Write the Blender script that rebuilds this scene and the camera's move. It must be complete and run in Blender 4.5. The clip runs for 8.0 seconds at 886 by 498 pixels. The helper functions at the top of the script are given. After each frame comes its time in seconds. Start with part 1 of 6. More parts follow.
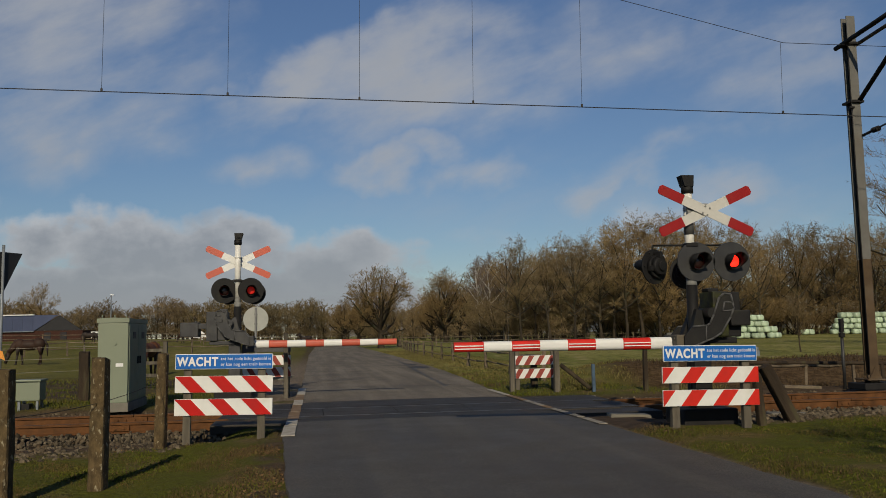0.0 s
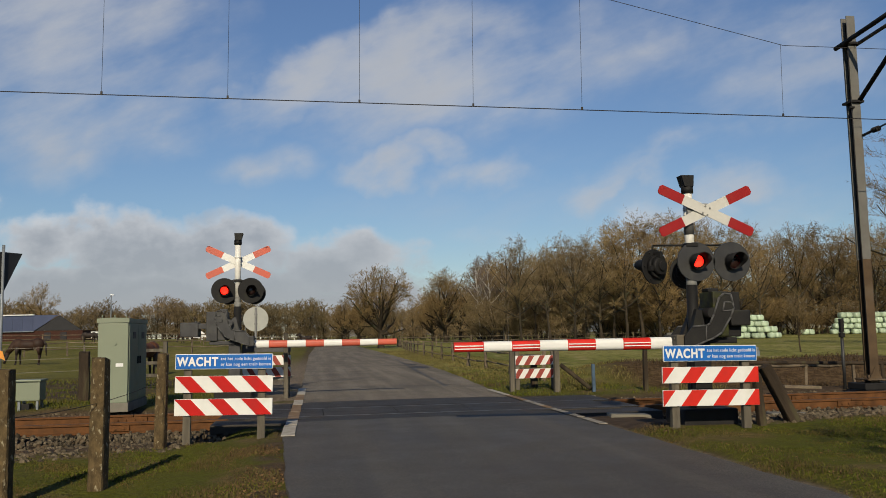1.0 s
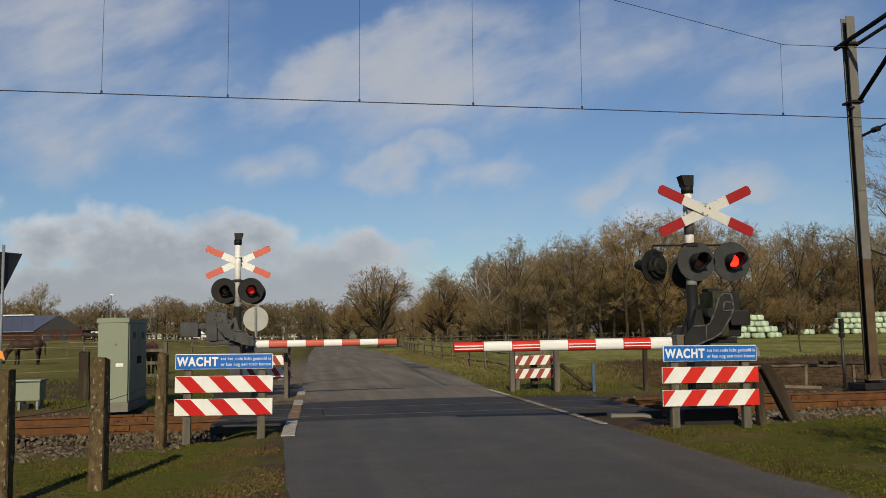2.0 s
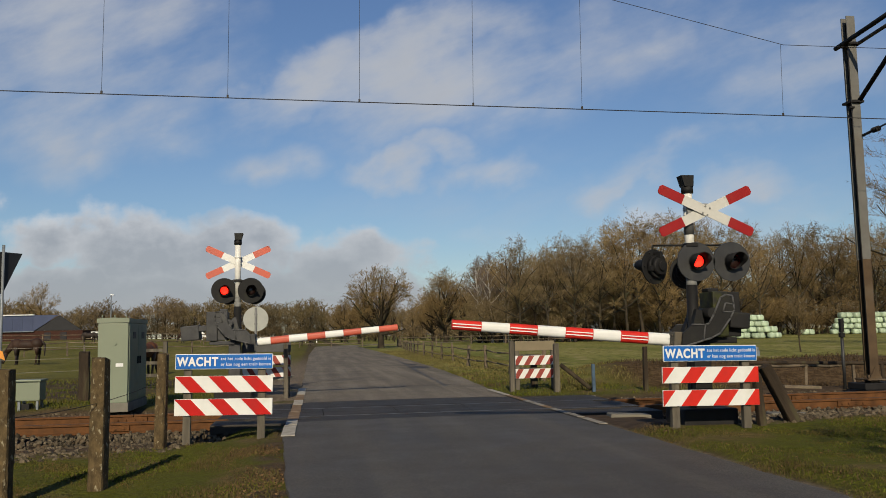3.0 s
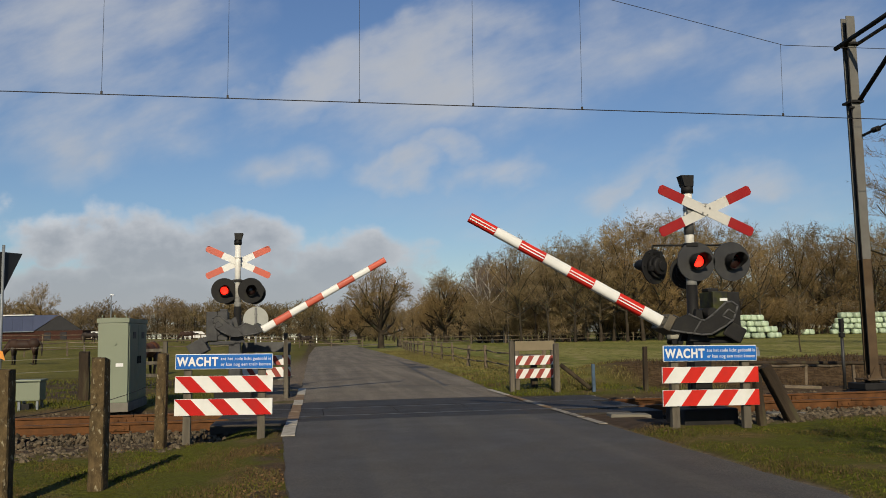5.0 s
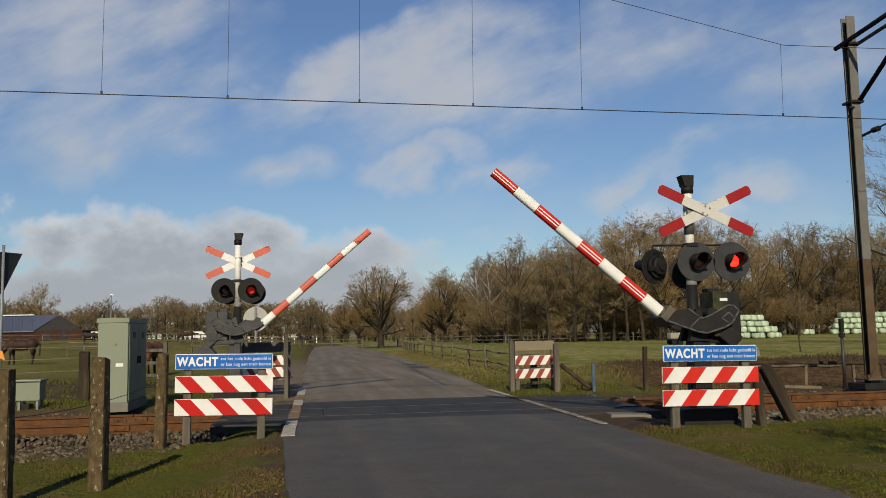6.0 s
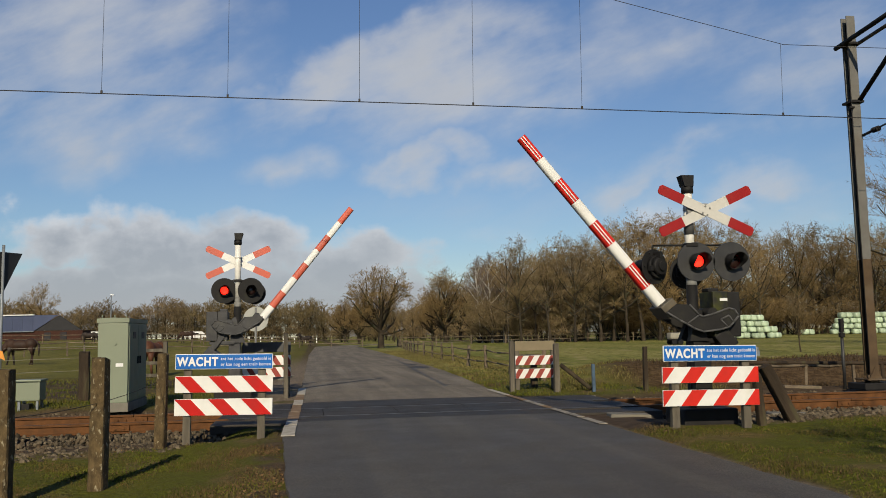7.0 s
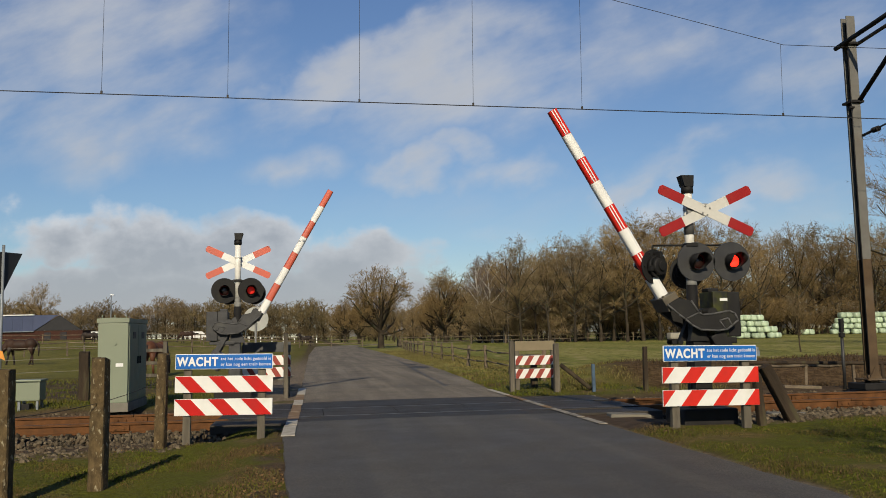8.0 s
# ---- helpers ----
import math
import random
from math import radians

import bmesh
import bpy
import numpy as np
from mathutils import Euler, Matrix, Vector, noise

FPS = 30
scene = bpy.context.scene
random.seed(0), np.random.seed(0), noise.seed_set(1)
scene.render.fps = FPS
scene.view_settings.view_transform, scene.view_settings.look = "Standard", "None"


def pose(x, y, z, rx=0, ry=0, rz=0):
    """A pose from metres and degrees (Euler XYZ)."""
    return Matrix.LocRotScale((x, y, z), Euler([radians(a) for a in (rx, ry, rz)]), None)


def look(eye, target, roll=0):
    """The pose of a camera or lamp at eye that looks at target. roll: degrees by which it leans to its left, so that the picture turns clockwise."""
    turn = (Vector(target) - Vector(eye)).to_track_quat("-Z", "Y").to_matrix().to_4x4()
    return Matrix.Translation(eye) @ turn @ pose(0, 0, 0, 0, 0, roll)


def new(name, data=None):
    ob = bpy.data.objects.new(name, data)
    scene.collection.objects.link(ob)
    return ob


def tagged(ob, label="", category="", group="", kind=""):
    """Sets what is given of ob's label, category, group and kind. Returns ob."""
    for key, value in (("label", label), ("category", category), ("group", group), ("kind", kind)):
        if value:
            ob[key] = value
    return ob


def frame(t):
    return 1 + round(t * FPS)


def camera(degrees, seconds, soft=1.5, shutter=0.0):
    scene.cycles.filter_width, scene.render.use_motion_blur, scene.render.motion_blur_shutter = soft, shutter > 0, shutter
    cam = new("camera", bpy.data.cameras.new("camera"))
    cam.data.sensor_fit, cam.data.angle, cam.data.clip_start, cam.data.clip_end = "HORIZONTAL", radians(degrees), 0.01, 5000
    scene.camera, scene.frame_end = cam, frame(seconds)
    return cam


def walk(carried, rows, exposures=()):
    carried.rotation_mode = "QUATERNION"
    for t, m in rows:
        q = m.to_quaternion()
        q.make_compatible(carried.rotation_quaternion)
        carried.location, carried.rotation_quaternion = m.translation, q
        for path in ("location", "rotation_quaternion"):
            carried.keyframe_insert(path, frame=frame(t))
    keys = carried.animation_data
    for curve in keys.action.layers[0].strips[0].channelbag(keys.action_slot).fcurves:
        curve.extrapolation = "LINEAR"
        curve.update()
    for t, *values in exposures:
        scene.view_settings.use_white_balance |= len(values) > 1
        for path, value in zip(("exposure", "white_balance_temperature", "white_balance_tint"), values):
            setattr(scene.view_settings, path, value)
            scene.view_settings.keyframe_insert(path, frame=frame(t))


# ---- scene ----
# ---- camera and its walk ----
YAW = radians(8.8)      # the road runs along +y, the track along +x
PITCH = radians(5.75)
EYE = Vector((0.0, 0.0, 1.25))
AHEAD = Vector((math.cos(PITCH) * math.sin(YAW), math.cos(PITCH) * math.cos(YAW), math.sin(PITCH)))
cam = camera(2 * math.degrees(math.atan(784 / 1500)), 8.0, soft=0.9)
STAND = look(EYE, EYE + AHEAD, -1.1)
walk(cam, [(0.0, STAND), (8.0, STAND)],
     exposures=[(0.0, -0.22), (0.25, -0.09), (0.5, -0.01), (1.0, 0.16), (4.5, 0.17), (6.0, 0.22), (7.5, 0.27), (8.0, 0.27)])

# ---- world, sun, exposure ----
SUN_AZ, SUN_EL = radians(190.0), radians(29.0)
world = bpy.data.worlds.new("sky")
scene.world = world
world.use_nodes = True
wn = world.node_tree
sky = wn.nodes.new("ShaderNodeTexSky")
sky.sky_type = "NISHITA"
sky.sun_disc = False
sky.sun_elevation, sky.sun_rotation = SUN_EL, SUN_AZ
sky.altitude, sky.air_density, sky.dust_density, sky.ozone_density = 0, 1.0, 0.15, 2.6
wn.nodes["Background"].inputs["Strength"].default_value = 0.056
# the upper air is a deeper, more violet blue
co = wn.nodes.new("ShaderNodeTexCoord")
sep = wn.nodes.new("ShaderNodeSeparateXYZ")
rise = wn.nodes.new("ShaderNodeMapRange")
rise.inputs["From Min"].default_value, rise.inputs["From Max"].default_value = 0.08, 0.42
tint = wn.nodes.new("ShaderNodeMix")
tint.data_type = "RGBA"
tint.inputs[6].default_value, tint.inputs[7].default_value = (0.98, 1.05, 1.11, 1), (1.13, 1.22, 1.41, 1)
deep = wn.nodes.new("ShaderNodeMix")
deep.data_type, deep.blend_type = "RGBA", "MULTIPLY"
deep.inputs[0].default_value = 1.0
wn.links.new(co.outputs["Generated"], sep.inputs[0])
wn.links.new(sep.outputs["Z"], rise.inputs["Value"])
wn.links.new(rise.outputs["Result"], tint.inputs[0])
wn.links.new(sky.outputs["Color"], deep.inputs[6])
wn.links.new(tint.outputs[2], deep.inputs[7])
wn.links.new(deep.outputs[2], wn.nodes["Background"].inputs["Color"])
sun = new("sun", bpy.data.lights.new("sun", "SUN"))
sun.data.energy, sun.data.angle, sun.data.color = 4.4, radians(0.6), (1.0, 0.87, 0.64)
sun_dir = Vector((math.sin(SUN_AZ) * math.cos(SUN_EL), math.cos(SUN_AZ) * math.cos(SUN_EL), math.sin(SUN_EL)))
sun.matrix_world = look(sun_dir * 60, (0, 0, 0))


# ---- mesh helpers ----
def fast_mesh(name, verts, faces, mats=(), index=None, smooth=False):
    """A mesh from arrays: verts (n, 3), faces (m, k)."""
    me = bpy.data.meshes.new(name)
    verts, faces = np.asarray(verts, np.float32), np.asarray(faces, np.int32)
    n, (m, k) = len(verts), faces.shape
    me.vertices.add(n)
    me.vertices.foreach_set("co", verts.ravel())
    me.loops.add(m * k)
    me.loops.foreach_set("vertex_index", faces.ravel())
    me.polygons.add(m)
    me.polygons.foreach_set("loop_start", np.arange(0, m * k, k, dtype=np.int32))
    for mt in mats:
        me.materials.append(mt)
    if index is not None:
        me.polygons.foreach_set("material_index", np.asarray(index, np.int32))
    me.polygons.foreach_set("use_smooth", np.full(m, smooth))
    me.update(calc_edges=True)
    me.validate()
    return me


def box(bm, c, s, m=None, bevel=0.0, slot=0):
    """A box of size s round c, turned by m, its edges bevelled."""
    made = bmesh.ops.create_cube(bm, size=1.0, matrix=(m or Matrix()) @ Matrix.Translation(c) @ Matrix.Diagonal((*s, 1)))
    verts = made["verts"]
    faces = list({f for v in verts for f in v.link_faces})
    if bevel:
        edges = list({e for v in verts for e in v.link_edges})
        out = bmesh.ops.bevel(bm, geom=edges, offset=bevel, segments=2, affect="EDGES", profile=0.6)
        faces = list({f for f in out["faces"]} | {f for f in faces if f.is_valid})
    for f in faces:
        f.material_index = slot
    return faces


def rod(bm, a, b, r0, r1=None, n=10, slot=0, caps=True):
    """A round bar from a to b."""
    a, b = Vector(a), Vector(b)
    d = b - a
    m = Matrix.Translation((a + b) / 2) @ d.to_track_quat("Z", "Y").to_matrix().to_4x4()
    made = bmesh.ops.create_cone(bm, cap_ends=caps, segments=n, radius1=r0, radius2=r0 if r1 is None else r1, depth=d.length, matrix=m)
    for f in {f for v in made["verts"] for f in v.link_faces}:
        f.material_index = slot
        f.smooth = len(f.verts) == 4
    return made["verts"]


def prism(bm, outline, a, b, axis="y", slot=0):
    """An outline of (u, v) pairs pushed through from a to b along an axis; (u, v) are the two others in order."""
    def at(u, v, w):
        return {"x": (w, u, v), "y": (u, w, v), "z": (u, v, w)}[axis]
    lo = [bm.verts.new(at(u, v, a)) for u, v in outline]
    hi = [bm.verts.new(at(u, v, b)) for u, v in outline]
    n = len(outline)
    faces = [bm.faces.new(lo), bm.faces.new(hi[::-1])]
    faces += [bm.faces.new((lo[i], hi[i], hi[(i + 1) % n], lo[(i + 1) % n])) for i in range(n)]
    for f in faces:
        f.material_index = slot
    bmesh.ops.recalc_face_normals(bm, faces=faces)
    return faces


def part(name, bm, mats, parent, label="", m=None):
    """Links a bmesh as one mesh object under a thing or a part."""
    if isinstance(bm, bpy.types.Mesh):
        me = bm
    else:
        me = bpy.data.meshes.new(name)
        bm.to_mesh(me)
        bm.free()
        for mt in (mats if isinstance(mats, (list, tuple)) else [mats]):
            me.materials.append(mt)
    ob = new(name, me)
    if parent is not None:
        ob.parent = parent
    if m is not None:
        ob.matrix_basis = m
    return tagged(ob, label)


def thing(name, label, category, m=None, group="", kind=""):
    ob = new(name)
    ob.empty_display_size = 0.2
    if m is not None:
        ob.matrix_basis = m
    return tagged(ob, label, category, group, kind)


def smooth(a, b, v):
    t = np.clip((v - a) / (b - a), 0, 1)
    return t * t * (3 - 2 * t)


# ---- materials ----
def mat(name, colour, rough=0.8, metal=0.0, vary=0.25, scale=3.0, fine=60.0, bump=0.15, dist=0.01, dirt=None, dirt_amount=0.5,
        dirt_scale=1.5, spot=0.5, per_object=0.0, per_island=0.0, coat=0.0, grain=None):
    """A worn surface: a base colour that varies at two scales, with stains of a second colour and fine relief."""
    m = bpy.data.materials.new(name)
    m.use_nodes = True
    nt = m.node_tree
    b = nt.nodes["Principled BSDF"]
    co = nt.nodes.new("ShaderNodeTexCoord")

    def noise_node(s, detail=4.0):
        n = nt.nodes.new("ShaderNodeTexNoise")
        n.inputs["Scale"].default_value = s
        n.inputs["Detail"].default_value = detail
        if grain:
            mp = nt.nodes.new("ShaderNodeMapping")
            mp.inputs["Scale"].default_value = grain
            nt.links.new(co.outputs["Object"], mp.inputs["Vector"])
            nt.links.new(mp.outputs["Vector"], n.inputs["Vector"])
        else:
            nt.links.new(co.outputs["Object"], n.inputs["Vector"])
        return n

    def mix(kind, fac, a, c):
        n = nt.nodes.new("ShaderNodeMix")
        n.data_type, n.blend_type = "RGBA", kind
        for sock, v in (("Factor", fac), ("A", a), ("B", c)):
            i = next(s for s in n.inputs if s.name == sock and s.type == ("VALUE" if sock == "Factor" else "RGBA"))
            if isinstance(v, bpy.types.NodeSocket):
                nt.links.new(v, i)
            else:
                i.default_value = v if sock == "Factor" else (*v[:3], 1)
        return next(s for s in n.outputs if s.type == "RGBA")

    def ramp(src, lo, hi, a=0.0, c=1.0):
        n = nt.nodes.new("ShaderNodeMapRange")
        for k, v in zip(("From Min", "From Max", "To Min", "To Max"), (lo, hi, a, c)):
            n.inputs[k].default_value = v
        nt.links.new(src, n.inputs["Value"])
        return n.outputs["Result"]

    big, small = noise_node(scale), noise_node(fine, 3.0)
    dark = [c * (1 - vary) for c in colour]
    light = [min(c * (1 + vary), 1) for c in colour]
    col = mix("MIX", ramp(big.outputs["Fac"], 0.3, 0.7), dark, light)
    col = mix("MULTIPLY", 0.6 * min(1, vary * 2), col, mix("MIX", ramp(small.outputs["Fac"], 0.3, 0.7), (0.6, 0.6, 0.6), (1, 1, 1)))
    if per_object or per_island:
        if per_object:
            src = nt.nodes.new("ShaderNodeObjectInfo").outputs["Random"]
        else:
            src = nt.nodes.new("ShaderNodeNewGeometry").outputs["Random Per Island"]
        a = max(per_object, per_island)
        val = ramp(src, 0, 1, 1 - a, 1 + a)
        n = nt.nodes.new("ShaderNodeVectorMath")
        n.operation = "SCALE"
        nt.links.new(col, n.inputs[0])
        nt.links.new(val, n.inputs["Scale"])
        col = n.outputs["Vector"]
    if dirt is not None:
        d = noise_node(dirt_scale, 8.0)
        col = mix("MIX", ramp(d.outputs["Fac"], spot, spot + 0.18, 0, dirt_amount), col, dirt)
    nt.links.new(col, b.inputs["Base Color"])
    nt.links.new(ramp(big.outputs["Fac"], 0.3, 0.7, max(0, rough - 0.08), min(1, rough + 0.08)), b.inputs["Roughness"])
    b.inputs["Metallic"].default_value = metal
    b.inputs["Specular IOR Level"].default_value = 0.5 if rough < 0.6 else 0.2
    b.inputs["Coat Weight"].default_value = coat
    if bump:
        n = nt.nodes.new("ShaderNodeBump")
        n.inputs["Strength"].default_value = bump
        n.inputs["Distance"].default_value = dist
        nt.links.new(small.outputs["Fac"], n.inputs["Height"])
        nt.links.new(n.outputs["Normal"], b.inputs["Normal"])
    return m


def glow(name, colour, strength):
    m = bpy.data.materials.new(name)
    m.use_nodes = True
    b = m.node_tree.nodes["Principled BSDF"]
    b.inputs["Base Color"].default_value = (*colour, 1)
    b.inputs["Emission Color"].default_value = (*colour, 1)
    b.inputs["Emission Strength"].default_value = strength
    return m


def asphalt(name, stone, binder, rough, stain, stain_amount, sheen):
    """Asphalt: pale stones in a dark binder, broad faint stains, uneven gloss."""
    m = bpy.data.materials.new(name)
    m.use_nodes = True
    nt = m.node_tree
    b = nt.nodes["Principled BSDF"]
    co = nt.nodes.new("ShaderNodeTexCoord")

    def tex(kind, scale, detail=None, out="Fac"):
        n = nt.nodes.new(kind)
        n.inputs["Scale"].default_value = scale
        if detail is not None:
            n.inputs["Detail"].default_value = detail
        nt.links.new(co.outputs["Object"], n.inputs["Vector"])
        return n.outputs[out]

    def ramp(src, lo, hi, a=0.0, c=1.0):
        n = nt.nodes.new("ShaderNodeMapRange")
        for k, v in zip(("From Min", "From Max", "To Min", "To Max"), (lo, hi, a, c)):
            n.inputs[k].default_value = v
        nt.links.new(src, n.inputs["Value"])
        return n.outputs["Result"]

    def mix(fac, a, c):
        n = nt.nodes.new("ShaderNodeMix")
        n.data_type = "RGBA"
        nt.links.new(fac, n.inputs[0])
        for i, v in ((6, a), (7, c)):
            if isinstance(v, tuple):
                n.inputs[i].default_value = (*v, 1)
            else:
                nt.links.new(v, n.inputs[i])
        return n.outputs[2]

    cells = tex("ShaderNodeTexVoronoi", 95, None, "Color")
    sep = nt.nodes.new("ShaderNodeSeparateColor")
    nt.links.new(cells, sep.inputs[0])
    col = mix(ramp(sep.outputs[0], 0.35, 1.0), binder, stone)
    col = mix(ramp(tex("ShaderNodeTexNoise", 18, 6), 0.35, 0.75, 0.0, 0.45), col, tuple(0.55 * c for c in stone))
    broad = tex("ShaderNodeTexNoise", 0.55, 7)
    col = mix(ramp(broad, 0.48, 0.66, 0.0, stain_amount), col, stain)
    # wheel tracks and drag marks run along the lane
    mp = nt.nodes.new("ShaderNodeMapping")
    mp.inputs["Scale"].default_value = (2.4, 0.11, 1.0)
    nt.links.new(co.outputs["Object"], mp.inputs["Vector"])
    drag = nt.nodes.new("ShaderNodeTexNoise")
    drag.inputs["Scale"].default_value, drag.inputs["Detail"].default_value = 1.0, 7.0
    nt.links.new(mp.outputs["Vector"], drag.inputs["Vector"])
    col = mix(ramp(drag.outputs["Fac"], 0.46, 0.68, 0.0, 0.55), col, stain)
    col = mix(ramp(drag.outputs["Fac"], 0.46, 0.30, 0.0, 0.35), col, stone)
    # pale scuffs and dropped grit
    col = mix(ramp(tex("ShaderNodeTexNoise", 3.1, 9), 0.63, 0.75, 0.0, 0.5), col, stone)
    nt.links.new(col, b.inputs["Base Color"])
    nt.links.new(ramp(tex("ShaderNodeTexNoise", 1.4, 6), 0.3, 0.7, rough - 0.08, rough + 0.06), b.inputs["Roughness"])
    b.inputs["Specular IOR Level"].default_value = sheen
    bp = nt.nodes.new("ShaderNodeBump")
    bp.inputs["Strength"].default_value, bp.inputs["Distance"].default_value = 0.5, 0.004
    nt.links.new(sep.outputs[0], bp.inputs["Height"])
    nt.links.new(bp.outputs["Normal"], b.inputs["Normal"])
    return m


ASPHALT = asphalt("asphalt", (0.235, 0.202, 0.158), (0.109, 0.0935, 0.074), 0.84, (0.0718, 0.0624, 0.0515), 0.55, 0.12)
ASPHALT_NEW = asphalt("fresh_asphalt", (0.1021, 0.0894, 0.0706), (0.0396, 0.0343, 0.0269), 0.70, (0.0376, 0.0336, 0.0302), 0.4, 0.36)
RUBBER = asphalt("crossing_panel", (0.039, 0.0351, 0.0312), (0.0172, 0.0156, 0.014), 0.7, (0.039, 0.0312, 0.0234), 0.5, 0.25)
CONCRETE = mat("concrete", (0.153, 0.1413, 0.117), 0.85, vary=0.2, scale=4, fine=90, bump=0.3, dirt=(0.126, 0.108, 0.072), dirt_amount=0.6, dirt_scale=3)
MASTGREY = mat("galvanised_mast", (0.1173, 0.1138, 0.1052), 0.75, 0.0, vary=0.15, scale=3, fine=40, bump=0.1, dirt=(0.076, 0.0496, 0.0286), dirt_amount=0.7, dirt_scale=0.7, spot=0.55)
MASTRUST = mat("rusty_mast_foot", (0.075, 0.05, 0.029), 0.85, vary=0.25, scale=3, fine=40, bump=0.15, dirt=(0.12, 0.105, 0.085), dirt_amount=0.7, dirt_scale=1.2, spot=0.52)
# dark steel parts; also stands for the shade on the mast's web
DARKSTEEL = mat("dark_steel", (0.0164, 0.0154, 0.0154), 0.7, 0.1, vary=0.3, scale=5, bump=0.1)
RUST = mat("rusty_rail", (0.1092, 0.0474, 0.0169), 0.8, 0.2, vary=0.35, scale=6, fine=80, bump=0.3, dirt=(0.078, 0.0359, 0.0187), dirt_amount=0.6, dirt_scale=2)
SHINE = mat("worn_rail_head", (0.0546, 0.0374, 0.025), 0.6, 0.2, vary=0.2, scale=8)
POLISHED = mat("polished_rail_head", (0.0858, 0.078, 0.0702), 0.5, 0.4, vary=0.2, scale=5)
STONE = mat("ballast_stone", (0.0875, 0.0693, 0.0454), 0.9, vary=0.3, scale=7, fine=60, bump=0.4, per_island=0.65, dirt=(0.0688, 0.0437, 0.0234), dirt_amount=0.6, dirt_scale=3)
SLEEPER = mat("sleeper_wood", (0.0702, 0.0546, 0.0429), 0.9, vary=0.35, scale=5, bump=0.4)
WHITE = mat("white_paint", (0.585, 0.585, 0.565), 0.5, vary=0.06, scale=3, fine=30, bump=0.05, dirt=(0.3967, 0.3802, 0.3223), dirt_amount=0.45, dirt_scale=3, spot=0.56)
GREYWHITE = mat("crossbuck_white", (0.4343, 0.4241, 0.3936), 0.55, vary=0.08, scale=4, fine=30, bump=0.05, dirt=(0.2239, 0.2172, 0.1832), dirt_amount=0.5, dirt_scale=4, spot=0.54)
RED = mat("red_paint", (0.459, 0.017, 0.0102), 0.62, vary=0.12, scale=3, fine=30, bump=0.05, dirt=(0.255, 0.0255, 0.0213), dirt_amount=0.4, dirt_scale=4)
BOARDRED = mat("board_red_film", (0.391, 0.0068, 0.0051), 0.66, vary=0.1, scale=3, fine=30, bump=0.05, dirt=(0.238, 0.017, 0.017), dirt_amount=0.4, dirt_scale=4)
CROSSRED = mat("deep_red_paint", (0.2295, 0.0077, 0.0089), 0.62, vary=0.12, scale=4, fine=30, bump=0.05, dirt=(0.1594, 0.0191, 0.016), dirt_amount=0.4, dirt_scale=4)
FADED = mat("faded_red_paint", (0.416, 0.072, 0.0384), 0.55, vary=0.12, scale=4, bump=0.05)
DULLRED = mat("dull_red_paint", (0.234, 0.0468, 0.0351), 0.6, vary=0.2, scale=4, bump=0.05)
BLUE = mat("blue_sign_face", (0.0085, 0.102, 0.374), 0.62, vary=0.08, scale=3, bump=0.02)
SIGNWHITE = mat("sign_lettering", (0.5916, 0.5916, 0.5916), 0.5, vary=0.03, bump=0.0)
BEIGE = mat("sign_back", (0.1716, 0.1404, 0.0897), 0.7, vary=0.12, scale=3, bump=0.05)
GREYPOST = mat("weathered_timber", (0.1, 0.0873, 0.0675), 0.9, vary=0.4, scale=9, fine=70, bump=0.5, grain=(1, 1, 0.12))
OLDPOST = mat("old_fence_timber", (0.0853, 0.0595, 0.0289), 0.95, vary=0.5, scale=14, fine=70, bump=0.8, dist=0.015, dirt=(0.3612, 0.3252, 0.2281), dirt_amount=0.9, dirt_scale=34, spot=0.60, grain=(1, 1, 0.6))
FENCEWOOD = mat("paddock_timber", (0.1236, 0.0959, 0.0662), 0.95, vary=0.4, scale=3, fine=40, bump=0.3, dirt=(0.0727, 0.0691, 0.0424), dirt_amount=0.5, dirt_scale=4, per_object=0.25)
DARKWOOD = mat("dark_timber", (0.0378, 0.027, 0.018), 0.95, vary=0.4, scale=6, fine=60, bump=0.6, dist=0.02, dirt=(0.0675, 0.0648, 0.0324), dirt_amount=0.6, dirt_scale=8, grain=(1, 1, 0.2))
CASTBLACK = mat("black_enamel", (0.0109, 0.0105, 0.0105), 0.64, vary=0.3, scale=6, fine=50, bump=0.1, dirt=(0.025, 0.025, 0.014), dirt_amount=0.6, dirt_scale=4, spot=0.55)
ANTHRACITE = mat("anthracite_enamel", (0.0143, 0.0143, 0.0154), 0.55, vary=0.2, scale=6, bump=0.08, dirt=(0.0318, 0.0318, 0.0292), dirt_amount=0.4, dirt_scale=5)
WORNSTEEL = mat("worn_steel", (0.0897, 0.078, 0.0585), 0.6, 0.1, vary=0.3, scale=6, bump=0.15, dirt=(0.078, 0.0546, 0.0312), dirt_amount=0.6, dirt_scale=6)
INKBLACK = mat("hood_inside", (0.0094, 0.0094, 0.0094), 0.7, vary=0.2, bump=0.0)
POLEWHITE = mat("pole_white", (0.609, 0.6003, 0.5655), 0.5, vary=0.08, scale=5, bump=0.05, dirt=(0.3045, 0.2871, 0.2262), dirt_amount=0.6, dirt_scale=5)
POLEDARK = mat("pole_dark_grey", (0.0663, 0.0663, 0.0663), 0.6, vary=0.2, scale=6, bump=0.05)
IRONGREY = mat("grey_cast_iron", (0.046, 0.046, 0.048), 0.62, vary=0.25, scale=6, fine=50, bump=0.1, dirt=(0.075, 0.072, 0.06), dirt_amount=0.4, dirt_scale=4)
MOSSY = mat("mossy_enamel", (0.014, 0.014, 0.0125), 0.6, vary=0.3, scale=6, fine=50, bump=0.2, dirt=(0.039, 0.0429, 0.0094), dirt_amount=0.9, dirt_scale=5, spot=0.42)
